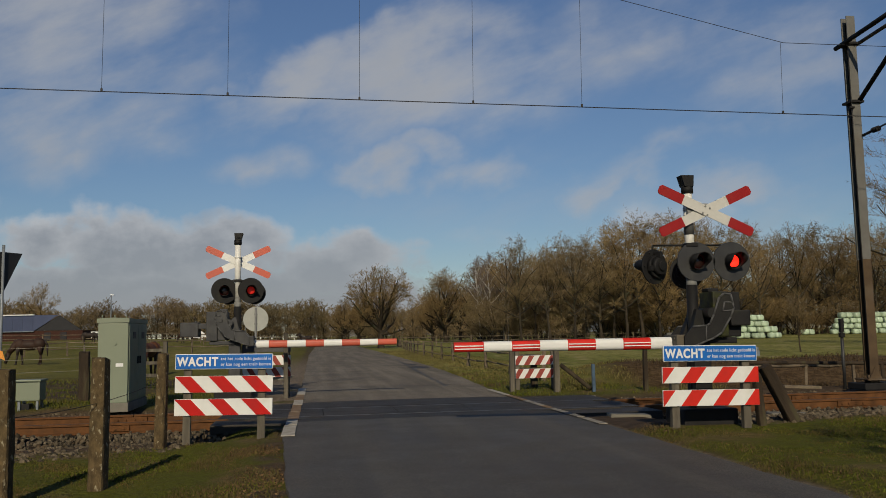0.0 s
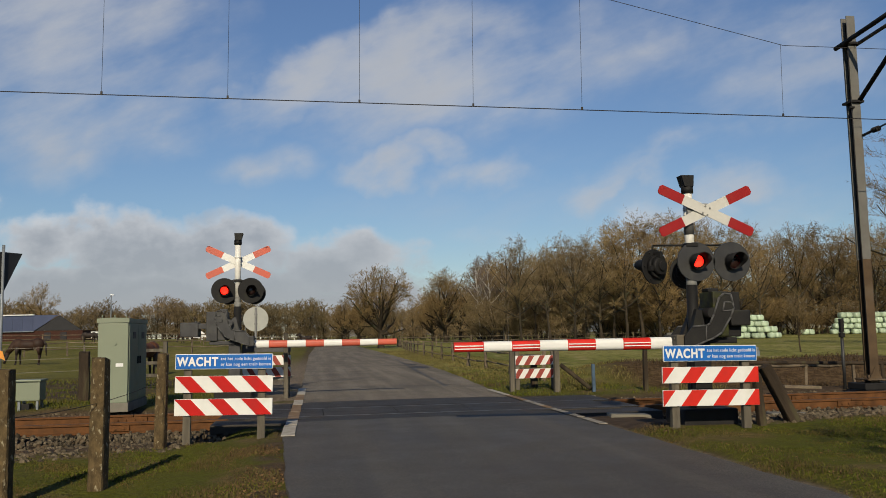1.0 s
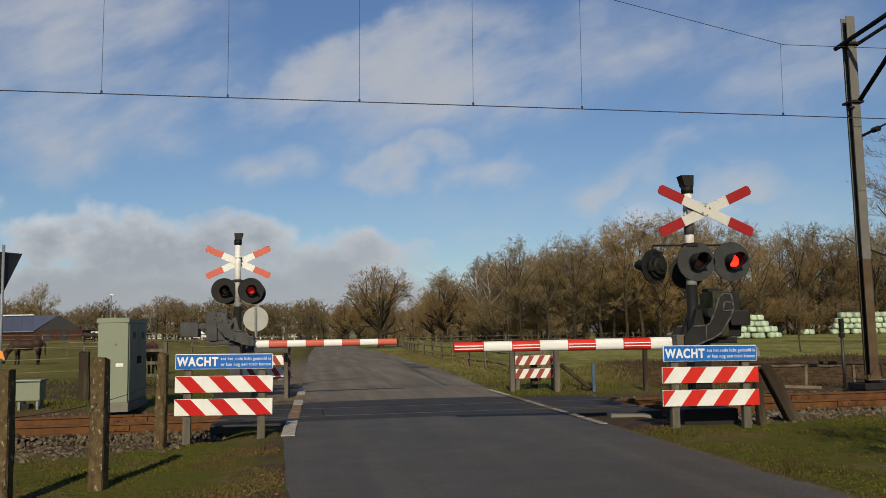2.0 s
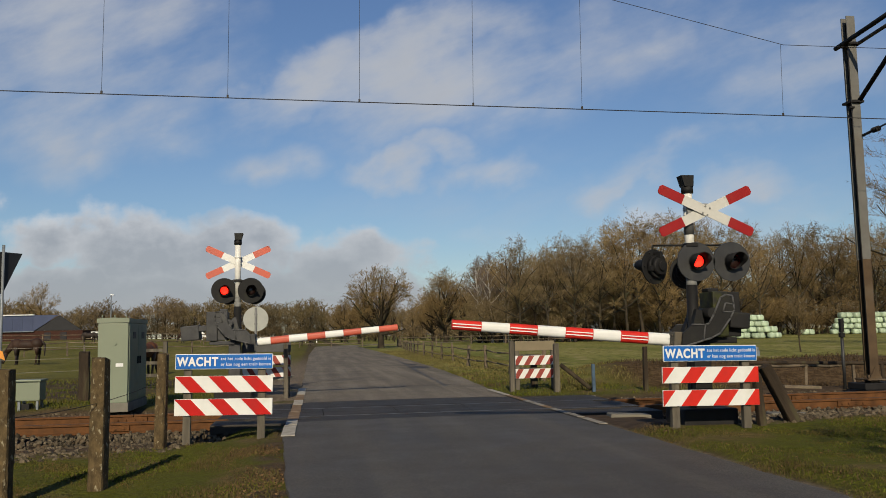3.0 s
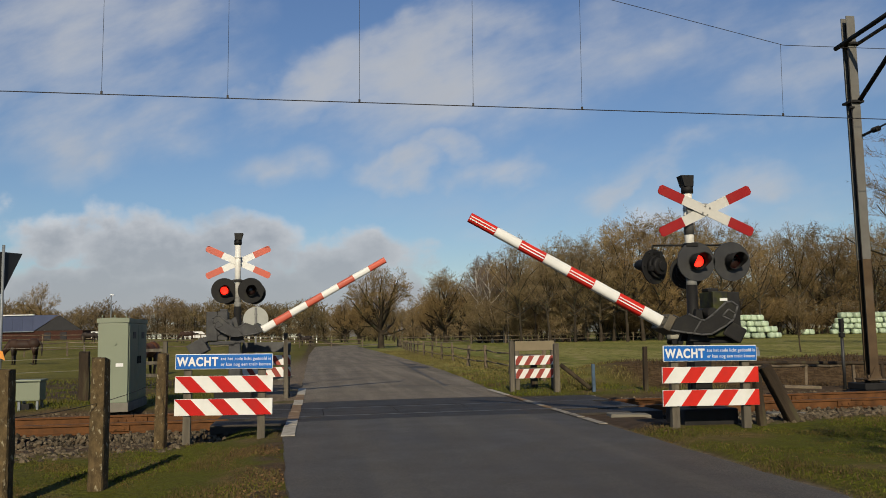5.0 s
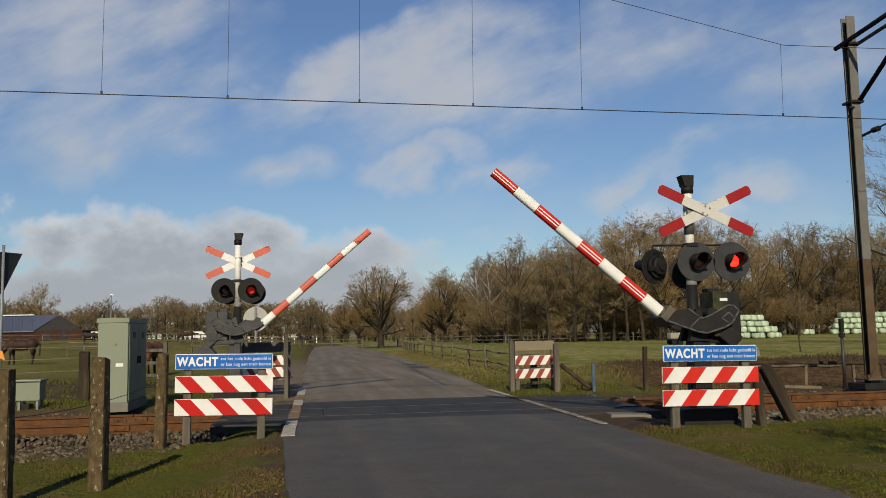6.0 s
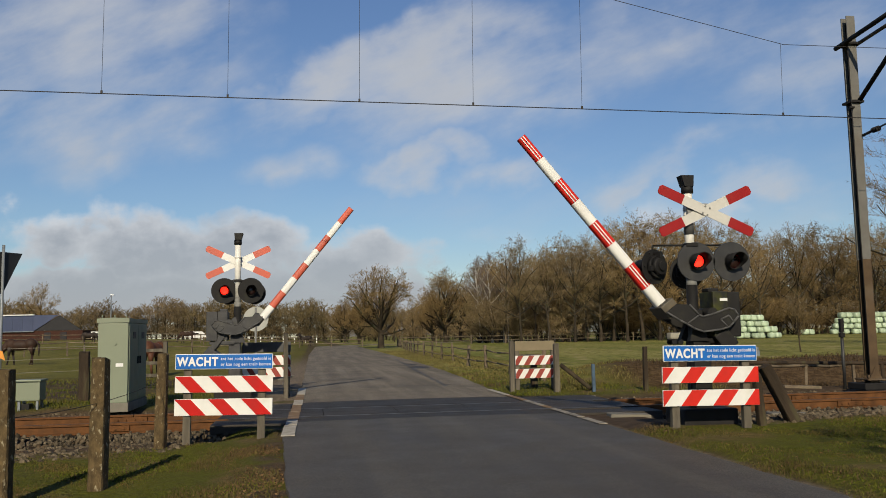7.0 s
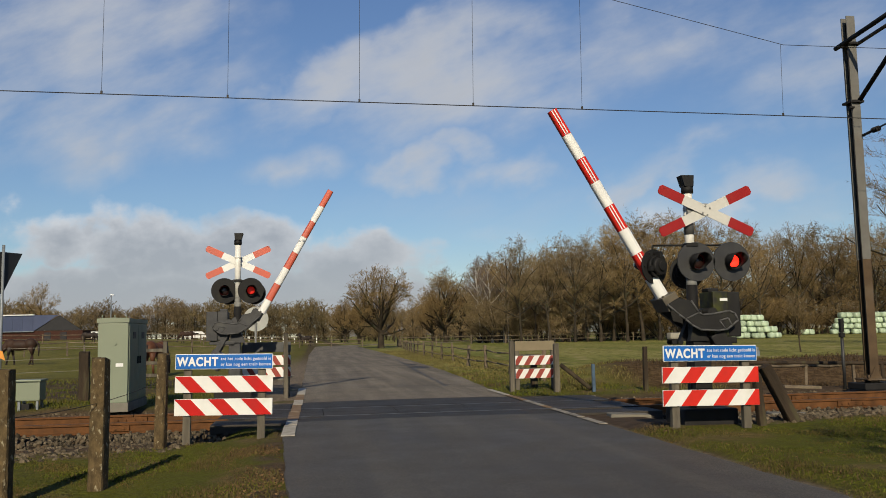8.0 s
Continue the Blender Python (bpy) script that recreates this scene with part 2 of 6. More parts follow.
POLEGREY = mat("pole_grey", (0.1716, 0.1716, 0.1638), 0.6, vary=0.2, scale=6, bump=0.05)
CABGREEN = mat("cabinet_green", (0.152, 0.176, 0.121), 0.55, vary=0.06, scale=2, fine=40, bump=0.05, dirt=(0.128, 0.144, 0.097), dirt_amount=0.4, dirt_scale=2)
LENS_ON = glow("lit_red_lens", (1.0, 0.014, 0.006), 3.2)
LENS_WEAK = glow("faint_red_lens", (0.55, 0.014, 0.008), 0.17)
LENS_OFF = mat("dark_red_lens", (0.0156, 0.0062, 0.0055), 0.3, vary=0.2, bump=0.0)
GALV = mat("galvanised_pole", (0.156, 0.1716, 0.1833), 0.5, 0.2, vary=0.1, bump=0.03)
MARKERBLUE = mat("blue_grey_marker", (0.0546, 0.0858, 0.1248), 0.6, vary=0.2, scale=6, bump=0.05)
COPPER = mat("overhead_wire", (0.0273, 0.025, 0.0234), 0.6, 0.3, vary=0.2, bump=0.0)
BARK = mat("bark", (0.0382, 0.0292, 0.0197), 0.95, vary=0.4, scale=2.0, fine=12, bump=0.5, dist=0.03, per_object=0.25, dirt=(0.0636, 0.0663, 0.0292), dirt_amount=0.6, dirt_scale=0.7)
TWIG = mat("bare_twigs", (0.205, 0.152, 0.082), 0.95, vary=0.3, scale=0.25, fine=4, bump=0.0, per_object=0.3, dirt=(0.1774, 0.1365, 0.0422), dirt_amount=0.6, dirt_scale=0.15, spot=0.45)
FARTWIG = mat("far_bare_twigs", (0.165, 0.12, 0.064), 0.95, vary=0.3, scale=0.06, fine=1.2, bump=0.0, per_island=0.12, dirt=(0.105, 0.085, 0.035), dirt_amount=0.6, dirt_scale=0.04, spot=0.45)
DARKTWIG = mat("dark_bare_twigs", (0.185, 0.127, 0.056), 0.95, vary=0.3, scale=0.25, fine=4, bump=0.0, per_object=0.25, dirt=(0.1325, 0.1014, 0.0334), dirt_amount=0.5, dirt_scale=0.15, spot=0.45)
ROADTWIG = mat("roadside_twigs", (0.175, 0.12, 0.052), 0.95, vary=0.3, scale=0.4, fine=4, bump=0.0, dirt=(0.1374, 0.1026, 0.0333), dirt_amount=0.5, dirt_scale=0.2, spot=0.5)
PALETWIG = mat("birch_twigs", (0.156, 0.1209, 0.1014), 0.95, vary=0.25, scale=0.3, fine=4, bump=0.0, per_object=0.15)
BIRCH = mat("birch_bark", (0.4056, 0.3822, 0.3432), 0.8, vary=0.2, scale=3, bump=0.2, dirt=(0.078, 0.0624, 0.0546), dirt_amount=0.8, dirt_scale=4)
GRASS = mat("grass_blades", (0.066, 0.0765, 0.0046), 0.75, vary=0.4, scale=0.9, fine=8, bump=0.0, per_island=0.3, dirt=(0.09, 0.06, 0.018), dirt_amount=0.78, dirt_scale=1.3, spot=0.46)
LANEGRASS = mat("bleached_grass", (0.117, 0.0975, 0.0328), 0.8, vary=0.3, scale=0.6, fine=8, bump=0.0, per_island=0.4, dirt=(0.078, 0.0764, 0.0172), dirt_amount=0.7, dirt_scale=0.5)
LEAF = mat("dead_leaves", (0.0994, 0.0597, 0.0279), 0.9, vary=0.3, scale=2.0, fine=8, bump=0.0, per_island=0.55)
REED = mat("dead_reed", (0.0608, 0.039, 0.0187), 0.9, vary=0.35, scale=1.0, fine=8, bump=0.0, per_island=0.4)
DRYGRASS = mat("dry_grass", (0.0719, 0.0505, 0.0207), 0.85, vary=0.3, scale=1.2, fine=8, bump=0.0, per_island=0.4, dirt=(0.0786, 0.073, 0.0218), dirt_amount=0.7, dirt_scale=0.8)
BALEWRAP = mat("bale_wrap", (0.3515, 0.437, 0.3135), 0.32, vary=0.14, scale=1.5, fine=6, bump=0.5, dist=0.05, per_object=0.22)
BRICK = mat("red_brick", (0.043, 0.0177, 0.0121), 0.9, vary=0.3, scale=1.5, fine=10, bump=0.3)
ROOFBLUE = mat("blue_grey_roof", (0.0273, 0.039, 0.0897), 0.5, vary=0.15, scale=0.4, fine=3, bump=0.1)
GABLE = mat("dark_boarding", (0.0254, 0.0254, 0.0279), 0.8, vary=0.2, scale=1)
HORSE = mat("brown_coat", (0.03, 0.0156, 0.0102), 0.65, vary=0.35, scale=2.5, fine=30, bump=0.05)
HORSEDARK = mat("dark_coat", (0.0273, 0.0203, 0.0172), 0.65, vary=0.3, scale=3, bump=0.05)
CHESTNUT = mat("chestnut_coat", (0.0825, 0.033, 0.0165), 0.6, vary=0.3, scale=2.5, bump=0.05)
PALEPAINT = mat("pale_vehicle_paint", (0.5873, 0.5873, 0.5755), 0.4, vary=0.06, bump=0.0)
ORANGE = mat("orange_marker", (0.585, 0.2184, 0.0156), 0.5, vary=0.1, bump=0.0)
TANK = mat("pale_tank", (0.234, 0.2184, 0.1794), 0.6, vary=0.15, scale=2, bump=0.1)


# ---- ground ----
def ground_z(x, y):
    """Height of the land: verges, the track's bed, a field that rises gently far off on one side."""
    x, y = np.asarray(x, float), np.asarray(y, float)
    wob = 0.03 * np.sin(x * 0.9 + 0.7 * y) + 0.025 * np.sin(1.7 * x - 0.6 * y + 1.0) + 0.02 * np.sin(0.31 * x + 2.3 * y)
    left = smooth(-0.45, -1.1, x)
    right = smooth(3.9, 4.25, x)
    z = -0.05 - 0.07 * left * smooth(13.5, 12.0, y) + 0.07 * right * smooth(12.2, 10.8, y)
    z = z + wob * np.maximum(smooth(-0.7, -1.8, x), smooth(4.5, 6.0, x)) * 0.7
    bed = smooth(2.9, 1.9, np.abs(y - 14.5)) * np.maximum(smooth(-0.9, -1.5, x), smooth(4.9, 5.6, x))
    z = z * (1 - bed) - 0.25 * bed
    az = x / np.maximum(y, 5.0)
    far = smooth(60, 150, y)
    z = z + far * smooth(0.03, -0.2, az) * 1.5
    ditch = np.exp(-((y - 21.0) / 1.8) ** 2) * smooth(6.5, 8.5, x)
    z = z - 0.35 * ditch + 0.35 * np.exp(-((y - 25.0) / 2.2) ** 2) * smooth(6.5, 10, x)
    lo, hi = road_line(y)
    road = smooth(lo - 0.5, lo - 0.05, x) * smooth(hi + 0.5, hi + 0.05, x) * smooth(150, 136, y)
    bank = smooth(lo - 7.0, lo, x) * smooth(hi + 7.0, hi, x) * smooth(160, 130, y) * smooth(30, 50, y)
    return z * (1 - bank) * (1 - road) - 0.06 * np.maximum(road, bank * 0.8)


def axis(lo, hi, step, out, grow=1.16):
    a = list(np.arange(lo, hi + step / 2, step))
    s, v = step, hi
    while v < out:
        s *= grow
        v += s
        a.append(v)
    s, v = step, lo
    while v > -out:
        s *= grow
        v -= s
        a.insert(0, v)
    return np.array(a)


def ground_material():
    """Meadow, worn verge and bare soil, mixed by broad and fine noise."""
    m = bpy.data.materials.new("meadow")
    m.use_nodes = True
    nt = m.node_tree
    b = nt.nodes["Principled BSDF"]
    b.inputs["Roughness"].default_value = 0.95
    b.inputs["Specular IOR Level"].default_value = 0.1
    geo = nt.nodes.new("ShaderNodeNewGeometry")

    def nz(s, d=6, stretch=None):
        n = nt.nodes.new("ShaderNodeTexNoise")
        n.inputs["Scale"].default_value, n.inputs["Detail"].default_value = s, d
        src = geo.outputs["Position"]
        if stretch:
            mp = nt.nodes.new("ShaderNodeMapping")
            mp.inputs["Scale"].default_value = stretch
            nt.links.new(src, mp.inputs["Vector"])
            src = mp.outputs["Vector"]
        nt.links.new(src, n.inputs["Vector"])
        return n.outputs["Fac"]

    def ramp(src, lo, hi):
        n = nt.nodes.new("ShaderNodeMapRange")
        n.inputs["From Min"].default_value, n.inputs["From Max"].default_value = lo, hi
        n.interpolation_type = "SMOOTHSTEP"
        nt.links.new(src, n.inputs["Value"])
        return n.outputs["Result"]

    def mix(fac, a, c):
        n = nt.nodes.new("ShaderNodeMix")
        n.data_type = "RGBA"
        nt.links.new(fac, n.inputs[0])
        for i, v in ((6, a), (7, c)):
            if isinstance(v, tuple):
                n.inputs[i].default_value = (*v, 1)
            else:
                nt.links.new(v, n.inputs[i])
        return n.outputs[2]

    def maths(op, a, c=0.0):
        n = nt.nodes.new("ShaderNodeMath")
        n.operation = op
        for i, v in enumerate((a, c)):
            if isinstance(v, (int, float)):
                n.inputs[i].default_value = v
            else:
                nt.links.new(v, n.inputs[i])
        return n.outputs[0]

    sep = nt.nodes.new("ShaderNodeSeparateXYZ")
    nt.links.new(geo.outputs["Position"], sep.inputs[0])
    X, Y = sep.outputs["X"], sep.outputs["Y"]
    grass = mix(ramp(nz(0.07, 5, (1, 0.35, 1)), 0.38, 0.62), (0.0672, 0.0704, 0.0072), (0.104, 0.092, 0.0144))
    grass = mix(ramp(nz(7.0, 5), 0.4, 0.75), grass, (0.0528, 0.0496, 0.0088))
    straw = mix(ramp(nz(9.0), 0.3, 0.7), (0.12, 0.084, 0.036), (0.068, 0.0528, 0.02))
    soil = mix(ramp(nz(5.0), 0.3, 0.7), (0.04, 0.0272, 0.0176), (0.068, 0.048, 0.032))
    col = mix(ramp(nz(0.8, 6), 0.52, 0.66), grass, straw)
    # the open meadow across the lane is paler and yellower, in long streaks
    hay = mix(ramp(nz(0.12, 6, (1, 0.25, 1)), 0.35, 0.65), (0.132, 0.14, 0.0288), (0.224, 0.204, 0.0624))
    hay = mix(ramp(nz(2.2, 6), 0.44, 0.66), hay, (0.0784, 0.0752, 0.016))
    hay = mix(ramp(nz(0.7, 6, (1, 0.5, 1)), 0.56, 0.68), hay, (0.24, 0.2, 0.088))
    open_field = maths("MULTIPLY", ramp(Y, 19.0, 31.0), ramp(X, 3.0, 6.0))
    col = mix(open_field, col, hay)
    pasture = mix(ramp(nz(0.15, 6, (1, 0.3, 1)), 0.35, 0.65), (0.092, 0.087, 0.0145), (0.153, 0.129, 0.036))
    pasture = mix(ramp(nz(2.0, 6), 0.45, 0.68), pasture, (0.068, 0.066, 0.012))
    col = mix(maths("MULTIPLY", ramp(Y, 25.0, 33.0), ramp(X, -1.0, -3.5)), col, pasture)
    # rough brown strip along the ditch and by the track
    strip = maths("MULTIPLY", maths("MULTIPLY", ramp(Y, 15.5, 17.5), ramp(Y, 31.0, 27.0)), ramp(X, 7.5, 9.5))
    strip = maths("MULTIPLY", strip, ramp(nz(0.9, 5), 0.2, 0.36))
    brown = mix(ramp(nz(6.0), 0.35, 0.65), (0.04, 0.024, 0.011), (0.082, 0.053, 0.026))
    col = mix(strip, col, brown)
    # trodden soil beside the paddock
    paddock = maths("MULTIPLY", maths("MULTIPLY", ramp(Y, 19.5, 21.5), ramp(Y, 34.0, 28.0)), ramp(X, -3.0, -4.5))
    col = mix(maths("MULTIPLY", paddock, ramp(nz(0.5, 5), 0.3, 0.45)), col, soil)
    tongue = maths("MULTIPLY", maths("MULTIPLY", ramp(X, -1.75, -1.05), ramp(X, 2.0, 1.5)), -2.0)
    bed = maths("MULTIPLY", ramp(maths("ADD", maths("ADD", Y, tongue), maths("MULTIPLY", ramp(X, 3.9, 4.3), 0.7)), 10.95, 11.5), ramp(Y, 17.6, 16.9))
    col = mix(bed, col, soil)
    edge = maths("MAXIMUM", maths("MULTIPLY", ramp(X, -0.85, -0.45), ramp(X, 1.0, 0.0)), maths("MULTIPLY", ramp(X, 4.25, 4.05), ramp(X, 2.0, 3.0)))
    col = mix(maths("MULTIPLY", edge, ramp(nz(2.5, 6), 0.33, 0.55)), col, soil)
    grit = maths("MULTIPLY", ramp(X, 4.16, 4.04), maths("MULTIPLY", ramp(X, 3.0, 3.6), ramp(Y, 13.5, 12.5)))
    col = mix(maths("MULTIPLY", grit, ramp(nz(4.0, 6), 0.25, 0.42)), col, mix(ramp(nz(25.0), 0.3, 0.7), (0.105, 0.084, 0.06), (0.165, 0.135, 0.098)))
    gravel = maths("MULTIPLY", maths("MULTIPLY", ramp(X, -1.7, -0.9), ramp(X, 1.0, 0.0)), maths("MULTIPLY", ramp(Y, 16.8, 17.4), ramp(Y, 62.0, 30.0)))
    col = mix(maths("MULTIPLY", gravel, ramp(nz(1.1, 6), 0.25, 0.42)), col, mix(ramp(nz(12.0), 0.3, 0.7), (0.10, 0.078, 0.055), (0.185, 0.145, 0.105)))
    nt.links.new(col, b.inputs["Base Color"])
    bp = nt.nodes.new("ShaderNodeBump")
    bp.inputs["Strength"].default_value, bp.inputs["Distance"].default_value = 0.8, 0.05
    nt.links.new(nz(16.0, 5), bp.inputs["Height"])
    nt.links.new(bp.outputs["Normal"], b.inputs["Normal"])
    return m


def make_ground():
    xs, ys = axis(-9.0, 15.0, 0.16, 2600, 1.13), axis(2.0, 30.0, 0.16, 2600, 1.13)
    gx, gy = np.meshgrid(xs, ys)
    gz = ground_z(gx, gy)
    nx, ny = len(xs), len(ys)
    i = (np.arange(ny - 1)[:, None] * nx + np.arange(nx - 1)[None]).ravel()
    me = fast_mesh("ground", np.stack([gx, gy, gz], -1).reshape(-1, 3), np.stack([i, i + 1, i + 1 + nx, i + nx], -1), [ground_material()], smooth=True)
    tagged(new("ground", me), "winter meadow and verges of short green and straw-coloured grass", "ground", kind="structure")


def road_line(y):
    """Edges of the road at y: straight over the track, wider beyond it, then bending away behind the roadside tree."""
    y = np.asarray(y, float)
    far = np.maximum(y - 19.0, 0.0)
    bend = 0.03 * np.maximum(y - 108.0, 0.0) ** 2
    near = np.clip(10.8 - y, 0.0, 8.0)
    left = -0.38 + 0.05 * near + 0.1 * smooth(17.0, 20.0, y) + 0.012 * np.maximum(y - 60.0, 0.0) + bend
    right = 3.94 + 0.8 * (1 - np.exp(-far / 11.0)) + 0.008 * far + bend
    return left, right


def strip_road(name, y0, y1, z, material, label, step=0.5, ragged=0.05, thick=0.06):
    """A stretch of road with a cambered face, ragged edges and real thickness."""
    ys = np.linspace(y0, y1, max(2, int((y1 - y0) / step) + 1))
    cols = np.linspace(-1, 1, 9)
    rng = np.random.default_rng(int(abs(y0) * 10))
    left, right = road_line(ys)
    c, w = (left + right) / 2, (right - left) / 2
    def wander():
        return ragged * (np.sin(ys * 1.3 + rng.uniform(0, 6)) + 0.6 * np.sin(ys * 3.7 + rng.uniform(0, 6)) + 0.4 * np.sin(ys * 8.9 + rng.uniform(0, 6))) * 0.5
    wl, wr = w + wander(), w + wander()
    k = 11
    verts = []
    for j in range(len(ys)):
        row = [(c[j] - wl[j], ys[j], z - thick)]
        for q in cols:
            row.append((c[j] + q * (wl[j] if q < 0 else wr[j]), ys[j], z + 0.015 * (1 - q * q)))
        row.append((c[j] + wr[j], ys[j], z - thick))
        verts += row
    faces = [(j * k + i, j * k + i + 1, (j + 1) * k + i + 1, (j + 1) * k + i) for j in range(len(ys) - 1) for i in range(k - 1)]
    me = fast_mesh(name, verts, faces, [material], smooth=False)
    return tagged(new(name, me), label, "road", kind="structure")


def make_road():
    strip_road("road_near", -14.0, 13.0, -0.01, ASPHALT_NEW, "dark grey damp asphalt lane leading to the railway crossing", 0.1, 0.022)
    strip_road("road_far", 16.75, 134.0, -0.01, ASPHALT, "worn grey asphalt lane with cracks beyond the track", 0.4, 0.03)
    strip_road("crossing_apron", 13.0, 13.62, -0.012, RUBBER, "dark asphalt strip beside the rail", 0.2, 0.02)
    strip_road("crossing_apron_far", 15.35, 16.75, -0.012, RUBBER, "dark asphalt strip behind the rail", 0.2, 0.02)


def make_patches():
    """Tar seams and a sunken wet patch in the far lane."""
    rng = random.Random(3)
    for pts, w in (([(3.2, 20.5), (3.45, 27.0), (3.9, 36.0), (4.4, 48.0)], 0.07), ([(0.2, 24.6), (1.1, 24.9), (2.0, 25.5)], 0.05), ([(0.6, 21.2), (2.6, 21.0), (3.7, 21.3)], 0.04)):
        bm = bmesh.new()
        rows = []
        for (x0, y0), (x1, y1) in zip(pts, pts[1:]):
            n = 12
            for i in range(n + (x1 == pts[-1][0])):
                x, y = x0 + (x1 - x0) * i / n, y0 + (y1 - y0) * i / n
                d = Vector((y1 - y0, x0 - x1)).normalized() * w * rng.uniform(0.4, 1.0)
                lo, hi = road_line(y)
                c, hw = float(lo + hi) / 2, float(hi - lo) / 2
                z = -0.01 + 0.015 * (1 - ((x - c) / hw) ** 2) + 0.004
                x += rng.gauss(0, 0.02)
                rows.append((bm.verts.new((x - d.x, y - d.y, z)), bm.verts.new((x + d.x, y + d.y, z))))
        for a, b in zip(rows, rows[1:]):
            bm.faces.new((a[0], a[1], b[1], b[0]))
        bmesh.ops.recalc_face_normals(bm, faces=bm.faces[:])
        tagged(part("tar_seam", bm, ASPHALT_NEW, None, "dark tar seam in the worn asphalt lane"), category="road", kind="structure")
    for x, y, r, q in ((4.05, 33.0, 0.42, 2.2), (4.2, 36.5, 0.3, 2.0)):
        bm = bmesh.new()
        vs = [bm.verts.new((x + r * math.cos(a) * rng.uniform(0.8, 1.1), y + q * r * math.sin(a) * rng.uniform(0.8, 1.1), 0.003)) for a in [2 * math.pi * i / 18 for i in range(18)]]
        bm.faces.new(vs)
        tagged(part("dark_patch", bm, RUBBER, None, "dark damp patch at the edge of the lane"), category="road", kind="structure")


def make_track():
    # rails: foot, web and head in one profile
    prof = [(-0.07, -0.16), (0.07, -0.16), (0.07, -0.15), (0.012, -0.13), (0.012, -0.045), (0.035, -0.035), (0.035, 0.0), (-0.035, 0.0),
            (-0.035, -0.035), (-0.012, -0.045), (-0.012, -0.13), (-0.07, -0.15)]
    for y in (13.78, 15.215):
        t = thing("rail", "rust-brown steel rail on the crossing track", "rail", pose(0, y, 0), "rails of the track", "structure")
        for a, b in ((-48.0, -3.0), (-3.0, -1.3), (-1.3, 5.4), (5.4, 9.3), (9.3, 46.0)):
            bm = bmesh.new()
            prism(bm, prof, a, b - 0.008, "x")
            for f in bm.faces:
                f.material_index = 1 if f.normal.z > 0.9 and f.calc_center_median().z > -0.01 else 0
            part("rail_length", bm, [RUST, SHINE] if abs(a + 1.3) > 0.1 else [DARKSTEEL, POLISHED], t)
        for x in (-3.05, 9.3, 12.2):
            bm = bmesh.new()
            for s in (-1, 1):
                box(bm, (x, s * 0.035, -0.085), (0.55, 0.03, 0.085), bevel=0.006)
                for q in (-0.2, -0.07, 0.07, 0.2):
                    rod(bm, (x + q, s * 0.045, -0.085), (x + q, s * 0.075, -0.085), 0.016, n=6)
            part("fishplate", bm, RUST, t)
    # brown side shields that hide the sleepers' ends on the open track
    bm = bmesh.new()
    box(bm, (0, 0, 0), (0.26, 2.5, 0.14), bevel=0.012)
    me = bpy.data.meshes.new("sleeper")
    bm.to_mesh(me)
    bm.free()
    me.materials.append(SLEEPER)
    for k in range(-30, 34):
        x = k * 0.62
        if -1.3 < x < 5.3:
            continue
        s = tagged(new("sleeper", me), "dark wooden sleeper half sunk in the ballast", "sleeper", "sleepers of the track", "structure")
        s.matrix_basis = pose(x, 14.5, -0.24, 0, 0, math.sin(k * 7.7) * 0.8)
    # crossing deck between and beside the rails
    deck = thing("crossing_deck", "black rubber deck panels between the rails of the crossing", "crossing deck", kind="structure")
    for y0, y1 in ((13.85, 14.49), (14.50, 15.14)):
        for i in range(5):
            x0 = -1.05 + i * 1.22
            bm = bmesh.new()
            box(bm, (x0 + 0.607, (y0 + y1) / 2, -0.075), (1.212, y1 - y0, 0.15), bevel=0.008)
            part("panel", bm, RUBBER, deck)
    for y0, y1 in ((13.60, 13.735), (15.262, 15.37)):
        bm = bmesh.new()
        box(bm, (2.0, (y0 + y1) / 2, -0.072), (6.1, y1 - y0, 0.14), bevel=0.008)
        part("edge_beam", bm, RUBBER, deck)
    # concrete kerbs that close the deck beside the road
    for x, y, l, z in ((4.95, 16.85, 1.5, -0.10), (-1.0, 16.9, 1.0, -0.10)):
        bm = bmesh.new()
        box(bm, (0, 0, 0), (l, 0.16, 0.16), bevel=0.02)
        k = part("kerb", bm, CONCRETE, None, "weathered concrete kerb at the edge of the crossing", pose(x, y, z - 0.03, 0, 0, 2))
        tagged(k, category="kerb", kind="structure")
    for x, y, l, w, z in ((4.78, 12.6, 0.62, 0.34, -0.07), (7.35, 12.5, 0.62, 0.3, -0.13), (5.68, 11.15, 0.24, 0.3, 0.0)):
        bm = bmesh.new()
        box(bm, (0, 0, 0), (l, w, 0.12), bevel=0.02)
        slab = part("concrete_slab", bm, CONCRETE, None, "weathered concrete slab lying beside the rails", pose(x, y, z, 0, 2, -8))
        tagged(slab, category="slab", group="slabs by the track")
    # side strips of asphalt beside the lane at the crossing
    for name, x, w in (("shoulder_east", 4.75, 1.5), ("shoulder_west", -0.95, 1.1)):
        bm = bmesh.new()
        box(bm, (x, 14.85, -0.085), (w, 3.7, 0.13), bevel=0.01)
        tagged(part(name, bm, RUBBER, None), "dark asphalt shoulder of the crossing", "road", kind="structure")


